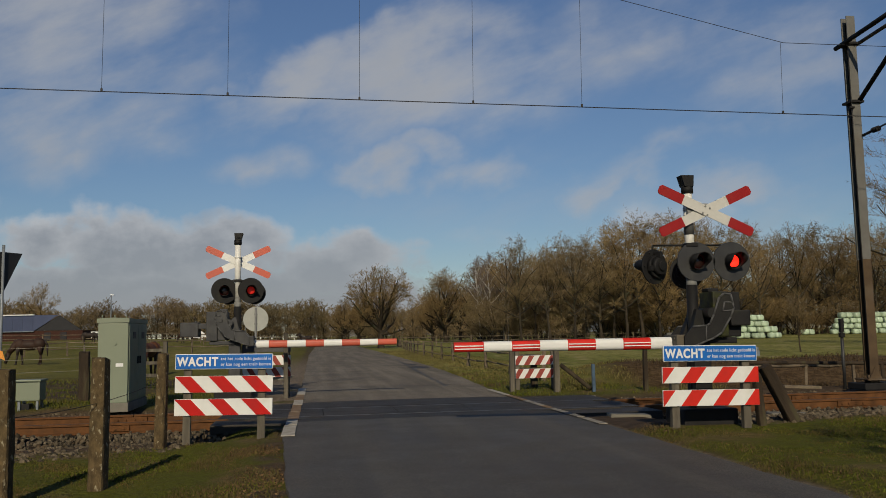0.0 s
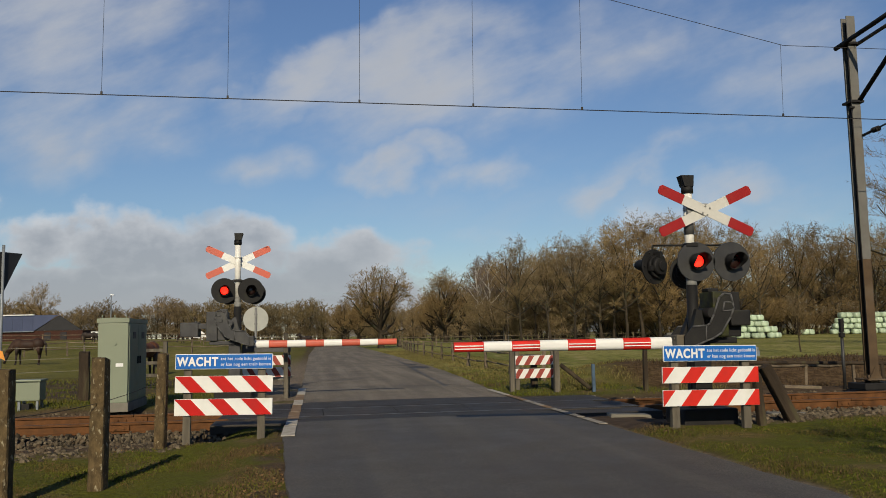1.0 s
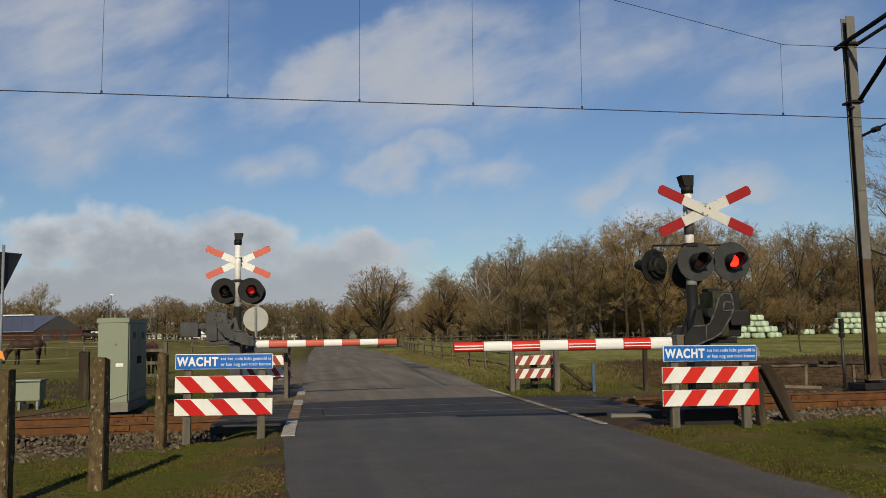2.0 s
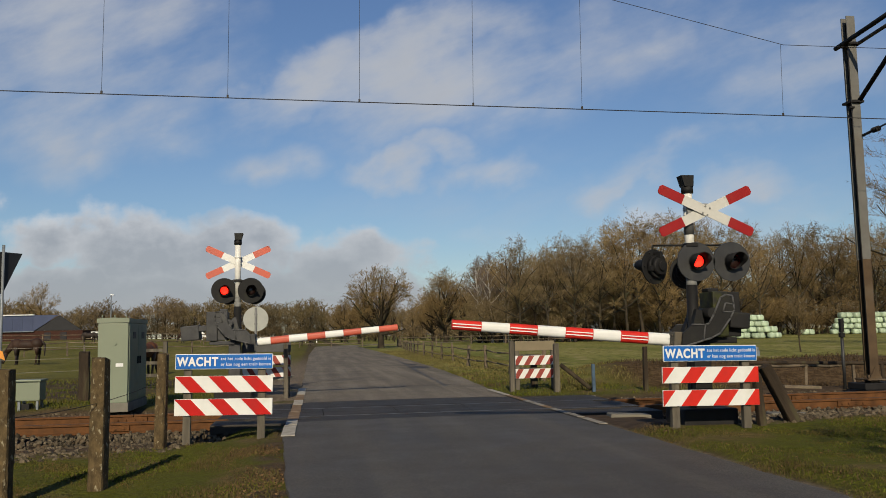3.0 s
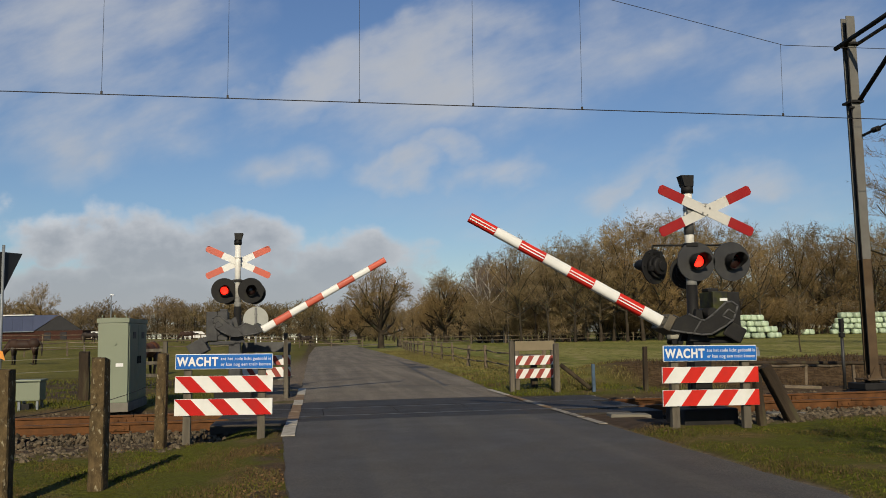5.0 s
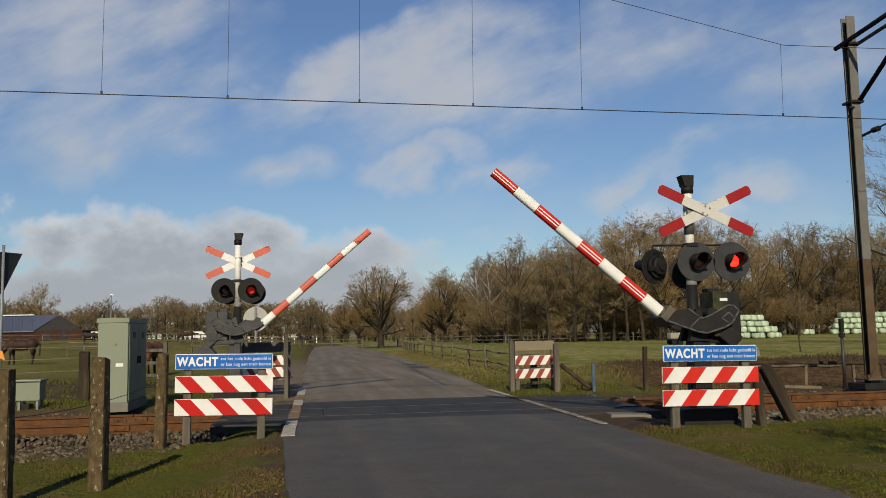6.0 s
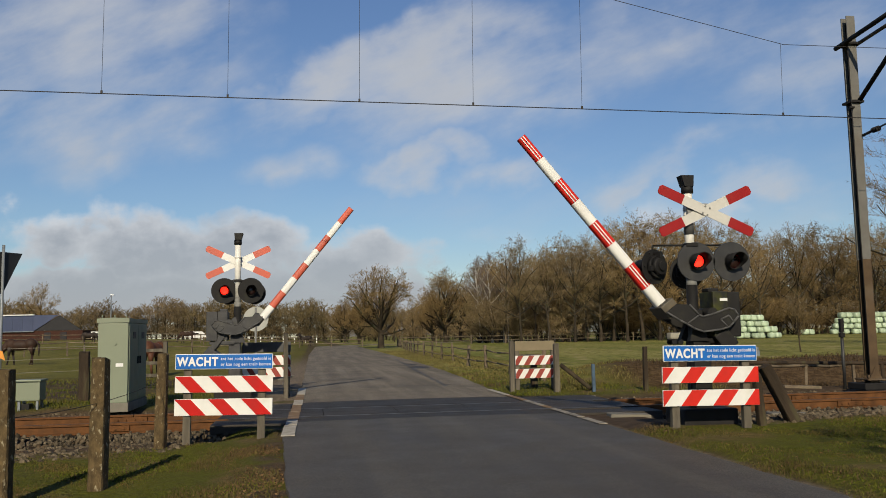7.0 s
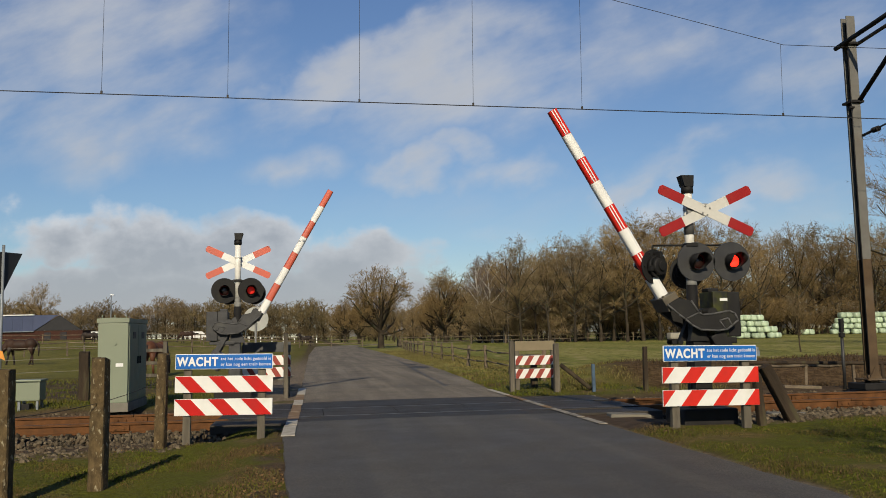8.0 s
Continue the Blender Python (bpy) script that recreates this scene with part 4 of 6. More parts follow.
# ---- overhead line ----
def make_mast():
    t = thing("catenary_mast", "grey galvanised steel mast with a dark cantilever beside the track", "mast", pose(11.665, 16.5, 0.05))
    for name, y, w in (("front_flange", -0.09, 0.2), ("rear_flange", 0.09, 0.2)):
        bm = bmesh.new()
        box(bm, (0, y, 5.3), (w, 0.025, 5.35), bevel=0.004)
        part(name, bm, MASTGREY, t)
        bm = bmesh.new()
        box(bm, (0, y, 1.32), (w, 0.025, 2.6), bevel=0.004)
        part("foot_" + name, bm, MASTRUST, t, "rust-brown foot of the mast")
    # web coloured far darker than the flanges: shade of the recess put into its colour
    bm = bmesh.new()
    box(bm, (0, 0.0, 3.95), (0.025, 0.155, 7.8))
    part("web", bm, DARKSTEEL, t)
    bm = bmesh.new()
    box(bm, (0.1, 0, -0.05), (0.95, 0.6, 0.14), bevel=0.02)
    part("base_block", bm, DARKSTEEL, t)
    bm = bmesh.new()
    box(bm, (0, 0.0, 0.09), (0.5, 0.46, 0.03), bevel=0.004)
    for x in (-0.2, 0.2):
        for y in (-0.18, 0.18):
            rod(bm, (x, y, 0.09), (x, y, 0.19), 0.025, n=8)
    for s in (-1, 1):
        prism(bm, [(0.0, 0.1), (0.15 * s, 0.1), (0.0, 0.36)], -0.135, -0.12, "y")
    part("foot_plate", bm, MASTRUST, t)
    for z in (7.35, 6.05):
        bm = bmesh.new()
        box(bm, (0, 0.0, z), (0.31, 0.33, 0.055), bevel=0.008)
        part("clamp", bm, DARKSTEEL, t)
    bm = bmesh.new()
    rod(bm, (-0.20, 0.20, 7.32), (-0.06, -2.6, 7.62), 0.05, n=12)
    part("top_tube", bm, DARKSTEEL, t, "dark steel top tube")
    bm = bmesh.new()
    rod(bm, (0.14, 0.02, 7.34), (0.12, -2.5, 7.50), 0.04, n=12)
    part("stay_tube", bm, MASTGREY, t)
    bm = bmesh.new()
    rod(bm, (0.08, -0.12, 6.08), (0.05, -2.45, 7.58), 0.05, n=12)
    part("brace_tube", bm, DARKSTEEL, t, "dark steel brace tube")
    bm = bmesh.new()
    rod(bm, (0.1, -0.12, 5.30), (0.1, -0.42, 5.33), 0.03, n=10)
    for k in range(4):
        y = -0.45 - 0.055 * k
        rod(bm, (0.1, y, 5.333), (0.1, y - 0.02, 5.335), 0.06, n=12)
        rod(bm, (0.1, y - 0.02, 5.335), (0.1, y - 0.055, 5.337), 0.035, n=10)
    part("insulator", bm, DARKSTEEL, t)
    bm = bmesh.new()
    rod(bm, (0.1, -0.65, 5.35), (0.1, -2.3, 5.5), 0.02, n=8)
    part("registration_arm", bm, MASTGREY, t)
    bm = bmesh.new()
    rod(bm, (-0.14, -0.14, 0.3), (-0.14, -0.14, 7.2), 0.012, n=6)
    rod(bm, (-0.2, -0.16, 5.9), (-0.1, -0.16, 5.9), 0.03, n=8)
    part("earth_cable", bm, DARKSTEEL, t)


def wire_z(x):
    return 5.315 - 0.0096 * (x - 0.8)


def carrier_z(x):
    return 6.618 + 0.221 * max(8.88 - x, 0.0)


def make_wires():
    t = thing("overhead_wire", "thin black contact wire with droppers above the track", "overhead wire", pose(0, 14.5, 0))
    bm = bmesh.new()
    for a, b in ((-60.0, -5.0), (-5.0, 3.0), (3.0, 11.7), (11.7, 60.0)):
        rod(bm, (a, 0, wire_z(max(a, -6))), (b, 0, wire_z(min(b, 12))), 0.0085, n=6, caps=False)
    part("contact_wire", bm, COPPER, t)
    bm = bmesh.new()
    xs = [-6.0, -1.0, 4.0, 8.88, 11.7, 14.0]
    for a, b in zip(xs, xs[1:]):
        rod(bm, (a, 0, carrier_z(a)), (b, 0, carrier_z(b)), 0.006, n=6, caps=False)
    part("carrier_cable", bm, COPPER, t)
    for x in (-3.47, -1.42, 0.82, 2.84, 4.85, 8.79):
        bm = bmesh.new()
        top = min(carrier_z(x), 9.5)
        rod(bm, (x, 0, wire_z(x)), (x + 0.03, 0, top), 0.0035, n=5)
        box(bm, (x, 0, wire_z(x) + 0.025), (0.035, 0.02, 0.06), bevel=0.004)
        part("dropper", bm, COPPER, t)
    return t


# ---- posts, fences, cabinets ----
def post_mesh(w, d, h, seed, taper=0.88, cuts=14):
    """A rough split post: chipped top, wavering sides, a knot or two."""
    rng = random.Random(seed)
    bm = bmesh.new()
    n = 12
    rows = []
    off = [rng.gauss(0, 0.03) for _ in range(n)]
    chip = [rng.uniform(-0.35, 0.12) for _ in range(n)]
    for j in range(cuts + 1):
        z = -0.3 + (h + 0.3) * j / cuts
        k = 1 - (1 - taper) * j / cuts
        off = [0.75 * o + rng.gauss(0, 0.022) for o in off]
        row = []
        for i in range(n):
            a = 2 * math.pi * (i + 0.5) / n
            u = math.copysign(abs(math.cos(a)) ** 0.35, math.cos(a)) * w / 2 * k * (1 + off[i])
            v = math.copysign(abs(math.sin(a)) ** 0.35, math.sin(a)) * d / 2 * k * (1 + off[i])
            row.append(bm.verts.new((u, v, z + (chip[i] * w * 0.5 if j == cuts else 0))))
        rows.append(row)
    for a, b in zip(rows, rows[1:]):
        for i in range(n):
            bm.faces.new((a[i], a[(i + 1) % n], b[(i + 1) % n], b[i]))
    top = bm.verts.new((rng.uniform(-0.1, 0.1) * w, 0, h + 0.02 * w))
    for i in range(n):
        bm.faces.new((rows[-1][i], rows[-1][(i + 1) % n], top))
    bm.faces.new(rows[0][::-1])
    return bm


def lone_post(name, label, x, y, h, w, material, seed, lean=(0, 0), z=None, group="", d=None, turn=4):
    z = float(ground_z(x, y)) if z is None else z
    ob = part(name, post_mesh(w, d or w, h, seed), material, None, label, pose(x, y, z, lean[0], lean[1], turn))
    return tagged(ob, category="post", group=group)


def wires_between(name, label, pts, r, material, sag=0.02):
    bm = bmesh.new()
    for a, b in zip(pts, pts[1:]):
        a, b = Vector(a), Vector(b)
        n = 5
        row = [a.lerp(b, i / n) - Vector((0, 0, 4 * sag * (i / n) * (1 - i / n))) for i in range(n + 1)]
        for p, q in zip(row, row[1:]):
            rod(bm, p, q, r, n=5, caps=False)
    ob = part(name, bm, material, None, label)
    return tagged(ob, category="fence wire")


def rail_fence(label, group, pts, h, rails, post_w, rail_r, seed):
    """A paddock fence: a post at each point, bars between the posts."""
    t = thing("paddock_fence", label, "fence", group=group)
    rng = random.Random(seed)
    me = []
    for k in range(3):
        bm = post_mesh(post_w, post_w, h, seed + k, 0.95, 4)
        m = bpy.data.meshes.new("post")
        bm.to_mesh(m)
        bm.free()
        m.materials.append(FENCEWOOD)
        me.append(m)
    feet = [(x, y, float(ground_z(x, y))) for x, y in pts]
    for x, y, z in feet:
        part("post", me[rng.randrange(3)], None, t, m=pose(x, y, z, rng.uniform(-4, 4), rng.uniform(-4, 4), rng.uniform(0, 90)))
    for a, b in zip(feet, feet[1:]):
        for f in rails:
            bm = bmesh.new()
            p, q = Vector(a) + Vector((0, 0, h * f)), Vector(b) + Vector((0, 0, h * f))
            mid = (p + q) / 2 - Vector((0, 0, rng.uniform(0, 0.06)))
            rod(bm, p, mid, rail_r, n=6)
            rod(bm, mid, q, rail_r, n=6)
            part("rail_bar", bm, FENCEWOOD, t)
    return t


def make_posts():
    g = "old posts beside the track"
    lone_post("fence_post", "weathered split fence post with lichen beside the track", -2.02, 8.61, 1.24, 0.155, OLDPOST, 4, (0, 0.6), -0.15, g, 0.17, -10)
    lone_post("fence_post", "weathered split fence post with a worn top", -2.635, 7.89, 1.17, 0.165, OLDPOST, 9, (0, 0), -0.15, g, 0.17, -8)
    lone_post("fence_post", "weathered squared fence post beside striped boards", -1.93, 11.42, 1.32, 0.135, OLDPOST, 12, (0, 1.2), -0.24, g, 0.15, -10)
    wires_between("strand", "thin sagging wire strung along the old fence posts", [(-6.0, 7.4, 0.62), (-2.72, 7.8, 0.60), (-2.03, 8.5, 0.66), (-1.95, 11.32, 0.72)], 0.004, COPPER)
    lone_post("gate_post", "brown wooden gate post beside the paddock", -5.02, 20.0, 1.0, 0.24, DARKWOOD, 3, (0, 0), 0.02)
    lone_post("leaning_timber", "dark mossy timber leaning against the warning board", 6.29, 10.5, 0.94, 0.17, DARKWOOD, 21, (2, -29), -0.06)
    lone_post("stump_post", "short brown timber stake behind the striped boards", 5.72, 10.35, 0.68, 0.11, DARKWOOD, 22, (0, -4), -0.02)
    lone_post("brown_post", "brown round timber post in the verge grass", 7.10, 17.62, 0.93, 0.10, DARKWOOD, 31, (0, 0.5), -0.03)
    lone_post("marker_post", "short blue-grey metal marker post in the grass", 6.09, 18.1, 0.57, 0.075, MARKERBLUE, 32, (0, 0), -0.03)
    lone_post("dark_post", "dark timber post behind the far board", 5.22, 19.9, 0.75, 0.16, DARKWOOD, 36, (0, 0), -0.04)
    lone_post("rest_post", "grey timber barrier rest post with a pale top", 4.36, 18.52, 1.08, 0.11, GREYPOST, 33, (0, 0), 0.0)
    lone_post("rest_post", "grey timber barrier rest post on the far verge", 5.36, 18.45, 1.06, 0.13, GREYPOST, 34, (0, 0), -0.06)
    lone_post("rest_post", "grey timber rest post beside the far lane edge", -0.58, 18.78, 1.34, 0.10, GREYPOST, 35, (0, 0), 0.0)
    bm = bmesh.new()
    rod(bm, (5.5, 18.6, 0.52), (6.05, 18.2, 0.0), 0.05, n=8)
    tagged(part("brace_timber", bm, DARKWOOD, None, "slanting brown brace timber in the grass"), category="timber")
    # right: a short signal post and boards lying by the track
    t = thing("marker_signal", "thin dark post with a small black box at its top", "marker", pose(11.5, 17.2, -0.05))
    bm = bmesh.new()
    rod(bm, (0, 0, -0.2), (0, 0, 1.2), 0.035, n=10)
    part("post", bm, ANTHRACITE, t)
    bm = bmesh.new()
    box(bm, (-0.01, -0.02, 1.33), (0.08, 0.09, 0.30), bevel=0.012)
    box(bm, (-0.02, -0.03, 1.12), (0.11, 0.08, 0.10), bevel=0.01)
    part("head", bm, CASTBLACK, t)
    for x, y, l, z, r in ((9.95, 16.4, 0.85, 0.03, 3), (9.45, 16.5, 0.35, 0.02, 40)):
        bm = bmesh.new()
        box(bm, (0, 0, 0), (l, 0.22, 0.06), bevel=0.008)
        tagged(part("loose_board", bm, FENCEWOOD if l > 0.5 else DARKWOOD, None, "brown weathered board lying beside the rails", pose(x, y, z, 0, 3, r)), category="board")
    bm = bmesh.new()
    rod(bm, (9.7, 18.2, 0.47), (10.8, 18.3, 0.45), 0.042, n=8)
    rod(bm, (10.8, 18.3, 0.45), (15.5, 18.6, 0.30), 0.04, n=8)
    for x in (10.35, 13.2):
        rod(bm, (x, 18.25, -0.3), (x, 18.28, 0.43 if x < 12 else 0.36), 0.04, n=8)
    tagged(part("bar_fence", bm, DARKWOOD, None, "low dark timber bar fence along the ditch"), category="fence")


def make_cabinets():
    t = thing("relay_cabinet", "pale green steel relay cabinet with shut side doors", "cabinet", pose(-3.605, 16.3, 0.0) @ Matrix.Diagonal((1, 1, 1.035, 1)))
    W, D, Hh = 0.53, 1.72, 1.60
    bm = bmesh.new()
    box(bm, (0, D / 2, 0.04), (W + 0.04, D + 0.04, 0.16), bevel=0.01)
    part("plinth", bm, CONCRETE, t)
    bm = bmesh.new()
    box(bm, (0, D / 2, 0.12 + (Hh - 0.2) / 2), (W, D, Hh - 0.2), bevel=0.012)
    part("body", bm, CABGREEN, t)
    bm = bmesh.new()
    prism(bm, [(-W / 2 - 0.018, 1.525), (W / 2 + 0.018, 1.525), (W / 2 + 0.018, 1.60), (0, 1.615), (-W / 2 - 0.018, 1.60)], -0.018, D + 0.018, "y")
    roof = part("roof", bm, CABGREEN, t)
    for x in (-0.2, 0.02, 0.22):
        bm = bmesh.new()
        rod(bm, (x, 0.03, 1.6), (x, 0.03, 1.66), 0.012, n=8)
        part("lifting_eye", bm, CABGREEN, roof)
    for k in range(2):
        bm = bmesh.new()
        box(bm, (W / 2 + 0.008, 0.06 + k * 0.81 + 0.39, 0.82), (0.018, 0.78, 1.34), bevel=0.006)
        door = part("door", bm, CABGREEN, t)
        bm = bmesh.new()
        box(bm, (W / 2 + 0.03, 0.76 + k * 0.2, 0.85), (0.03, 0.03, 0.14), bevel=0.006)
        part("handle", bm, CASTBLACK, door)
        bm = bmesh.new()
        box(bm, (W / 2 + 0.02, 0.45 + k * 0.81, 1.3), (0.012, 0.25, 0.12))
        part("vent", bm, ANTHRACITE, door)
    bm = bmesh.new()
    box(bm, (0.12, -0.006, 0.78), (0.13, 0.012, 0.06), bevel=0.003)
    part("label_plate", bm, SIGNWHITE, t, "small white plate")
    bm = bmesh.new()
    rod(bm, (0.02, -0.006, 1.17), (0.02, -0.014, 1.17), 0.05, n=20)
    part("badge", bm, CABGREEN, t)
    b = thing("track_box", "pale green junction box on short legs beside the track", "junction box", pose(-5.34, 17.3, -0.07) @ Matrix.Scale(0.9, 4))
    bm = bmesh.new()
    box(bm, (0, 0.15, 0.44), (0.48, 0.42, 0.40), bevel=0.015)
    part("body", bm, CABGREEN, b)
    bm = bmesh.new()
    box(bm, (0, 0.14, 0.66), (0.54, 0.48, 0.04), bevel=0.012)
    part("lid", bm, CABGREEN, b)
    for x in (-0.18, 0.18):
        for y in (0.0, 0.3):
            bm = bmesh.new()
            box(bm, (x, y, 0.1), (0.05, 0.05, 0.34))
            part("leg", bm, GALV, b)
    bm = bmesh.new()
    box(bm, (-0.1, 0.15, 0.06), (0.22, 0.25, 0.22), bevel=0.01)
    part("cable_duct", bm, CASTBLACK, b)


def make_road_signs():
    t = thing("yield_sign", "back of a triangular road sign on a galvanised pole", "road sign", pose(-5.80, 17.1, -0.05))
    bm = bmesh.new()
    rod(bm, (0, 0, -0.2), (0, 0, 3.15), 0.027, n=12)
    part("pole", bm, GALV, t)
    bm = bmesh.new()
    tri = [(-0.45, 3.02), (0.45, 3.02), (0.03, 2.22), (-0.03, 2.22)]
    prism(bm, tri, 0.03, 0.05, "y")
    part("plate", bm, ANTHRACITE, t, "grey back of a triangular plate").matrix_basis = pose(0, 0, 0, 0, 0, 58)
    bm = bmesh.new()
    prism(bm, [(0.0, 1.02), (0.10, 0.97), (0.05, 1.14), (0.0, 1.16)], -0.04, -0.02, "y")
    part("marker_plate", bm, ORANGE, t, "small orange marker plate")
    t = thing("round_sign", "grey back of a round road sign on a thin pole", "road sign", pose(-1.62, 25.0, -0.05))
    bm = bmesh.new()
    rod(bm, (0, -0.035, -0.2), (0, -0.035, 2.17), 0.03, n=12)
    part("pole", bm, POLEGREY, t)
    bm = bmesh.new()
    rod(bm, (0, 0.0, 1.84), (0, 0.02, 1.84), 0.355, n=40)
    part("plate", bm, BEIGEGREY, t, "pale grey back of a round plate")
    bm = bmesh.new()
    for z in (1.70, 1.98):
        box(bm, (0, -0.02, z), (0.10, 0.03, 0.03))
    part("clamp", bm, POLEGREY, t)


BEIGEGREY = mat("plate_back", (0.2964, 0.3003, 0.2769), 0.6, vary=0.08, scale=5, bump=0.05)


# ---- field: fences, bales, tank, horses, barn ----
def make_pebbles():
    rng = random.Random(17)
    for x, y, r in ((-0.75, 24.0, 0.09), (-0.6, 22.4, 0.07), (-0.95, 26.5, 0.10), (-0.7, 28.6, 0.09), (-1.0, 21.6, 0.06)):
        bm = bmesh.new()
        bmesh.ops.create_icosphere(bm, subdivisions=2, radius=r)
        for v in bm.verts:
            v.co = Vector((v.co.x * 1.3, v.co.y, v.co.z * 0.55)) * rng.uniform(0.85, 1.12)
        tagged(part("loose_stone", bm, CONCRETE, None, "pale broken stone lying beside the lane", pose(x, y, float(ground_z(x, y)) + r * 0.2, 0, 0, rng.uniform(0, 180))), category="stone", group="loose stones")


def make_field_fences():
    pts = [(6.2 + 0.022 * (y - 30) + 0.045 * max(0.0, y - 55), y) for y in np.arange(22.0, 100, 4.2)]
    rail_fence("brown timber paddock fence along the lane", "fences of the meadow", pts, 0.86, (0.34, 0.80), 0.11, 0.026, 50)
    pts = [(10.5 + 4.5 * i, 103 + 0.7 * i) for i in range(10)]
    rail_fence("grey timber paddock fence before the wood", "fences of the meadow", pts, 1.1, (0.45, 0.9), 0.14, 0.05, 60)
    pts = [(-13 + 3.8 * i, 106 - 0.35 * i) for i in range(6)]
    rail_fence("timber fence beyond the bend of the lane", "fences of the meadow", pts, 1.0, (0.45, 0.9), 0.12, 0.05, 66)
    pts = [(-30 + 3.3 * i, 74 + 0.2 * i) for i in range(8)]
    rail_fence("grey paddock fence with horses behind", "fences of the meadow", pts, 1.2, (0.5, 0.92), 0.12, 0.04, 70)
    pts = [(-40 + 5 * i, 118 + 0.2 * i) for i in range(9)]
    rail_fence("pale paddock fence far across the meadow", "fences of the meadow", pts, 1.2, (0.5, 0.92), 0.14, 0.05, 74)
    rail_fence("low dark timber rail along the ditch beside the track", "fences of the meadow", [(10.72, 19.5), (12.0, 19.5), (13.3, 19.5)], 0.62, (0.94,), 0.07, 0.034, 78)
    # white tape fence of the near paddock
    t = thing("tape_fence", "thin white electric tape fence of the paddock", "fence")
    feet = [(-13.5, 29.0), (-10.4, 29.6), (-7.6, 30.2), (-5.9, 30.3)]
    for i, (x, y) in enumerate(feet):
        bm = bmesh.new()
        z = float(ground_z(x, y))
        rod(bm, (x, y, z - 0.1), (x, y, z + 1.15), 0.03, n=8)
        part("stake", bm, TANK if i % 2 else GREYPOST, t)
    for h in (1.1, 0.72, 0.3):
        bm = bmesh.new()
        for (x0, y0), (x1, y1) in zip(feet, feet[1:]):
            rod(bm, (x0, y0, float(ground_z(x0, y0)) + h), (x1, y1, float(ground_z(x1, y1)) + h), 0.006, n=5)
        part("tape", bm, TANK, t)
    # gate near the cabinet
    g = thing("paddock_gate", "brown timber paddock gate standing shut", "gate", pose(-5.0, 24.0, -0.05))
    for x in (0.0, 1.05):
        bm = bmesh.new()
        box(bm, (x, 0, 0.6), (0.11, 0.11, 1.3), bevel=0.012)
        part("post", bm, GREYPOST, g)
    for z in (0.35, 0.68, 1.02):
        bm = bmesh.new()
        box(bm, (0.52, 0.0, z), (1.0, 0.04, 0.09), bevel=0.008)
        part("rail_bar", bm, GREYPOST, g)


def make_bales():
    """Wrapped bales: rounded blocks piled in rows."""
    meshes = []
    for k in range(3):
        rng = random.Random(k)
        bm = bmesh.new()
        bmesh.ops.create_cube(bm, size=1.0)
        bmesh.ops.subdivide_edges(bm, edges=bm.edges[:], cuts=4, use_grid_fill=True)
        for v in bm.verts:
            p = v.co * 2
            q = sum(abs(c) ** 4.2 for c in p) ** (1 / 4.2)
            v.co = p / q * Vector((0.62, 0.6, 0.47)).length / 1.05 * 0.5
            v.co.x *= 1.28
            v.co.y *= 1.2
            v.co.z *= 0.98
            v.co += Vector((rng.gauss(0, 0.022), rng.gauss(0, 0.022), rng.gauss(0, 0.02)))
        for f in bm.faces:
            f.smooth = True
        zs = min(v.co.z for v in bm.verts)
        for v in bm.verts:
            v.co.z -= zs
        me = bpy.data.meshes.new("bale")
        bm.to_mesh(me)
        bm.free()
        me.materials.append(BALEWRAP)
        meshes.append(me)
    rng = random.Random(5)
    hgt = max(v.co.z for v in meshes[0].vertices)

    def bale(x, y, z, k=1.0):
        ob = new("silage_bale", meshes[rng.randrange(3)])
        ob.matrix_basis = pose(x, y, z, rng.uniform(-3, 3), rng.uniform(-4, 4), 8.8 + rng.uniform(-14, 14) + 90 * rng.randrange(4))
        ob.scale = (k * rng.uniform(0.92, 1.06), k * rng.uniform(0.92, 1.04), k * rng.uniform(0.94, 1.05))
        tagged(ob, "pale green plastic-wrapped silage bale in a stepped pile", "silage bale", "silage bales in the meadow")

    # bearings of the stepped end and of the straight end, row by row
    for depth, ends, other in ((110.0, (585, 579, 564, 557), 500), (150.0, (684, 690, 694, 700), 850)):
        k = 0.8 if depth < 130 else 1.0
        step = 1.2 * k / depth * 1500
        for lvl, u0 in enumerate(ends):
            n = int(abs(other - u0) / step) + 1
            for row in range(2):
                for i in range(n):
                    u = u0 + math.copysign(i * step + rng.uniform(-2.2, 2.2), other - u0)
                    x, y = view(u, depth + row * 1.15 * k + rng.uniform(-0.08, 0.08))
                    bale(x, y, float(ground_z(x, y)) + lvl * hgt * 0.965 * k, k)
    for u in (634, 644):
        x, y = view(u, 150)
        bale(x, y, float(ground_z(x, y)))


def make_tank():
    x, y = 31.9, 72.0
    t = thing("water_tank", "pale water tank on a small wheeled frame in the meadow", "water tank", pose(x, y, float(ground_z(x, y)), 0, 0, 6) @ Matrix.Scale(0.82, 4))
    bm = bmesh.new()
    box(bm, (0, 0, 0.98), (1.5, 1.0, 0.7), bevel=0.18)
    part("tank", bm, TANK, t)
    bm = bmesh.new()
    box(bm, (0, 0, 0.56), (1.6, 0.7, 0.12), bevel=0.02)
    box(bm, (1.3, 0, 0.5), (1.2, 0.08, 0.08), bevel=0.01)
    part("chassis", bm, DARKSTEEL, t)
    for sx in (-0.35, 0.4):
        for sy in (-0.5, 0.5):
            bm = bmesh.new()
            rod(bm, (sx, sy - 0.09, 0.3), (sx, sy + 0.09, 0.3), 0.3, n=20)
            part("wheel", bm, CASTBLACK, t)


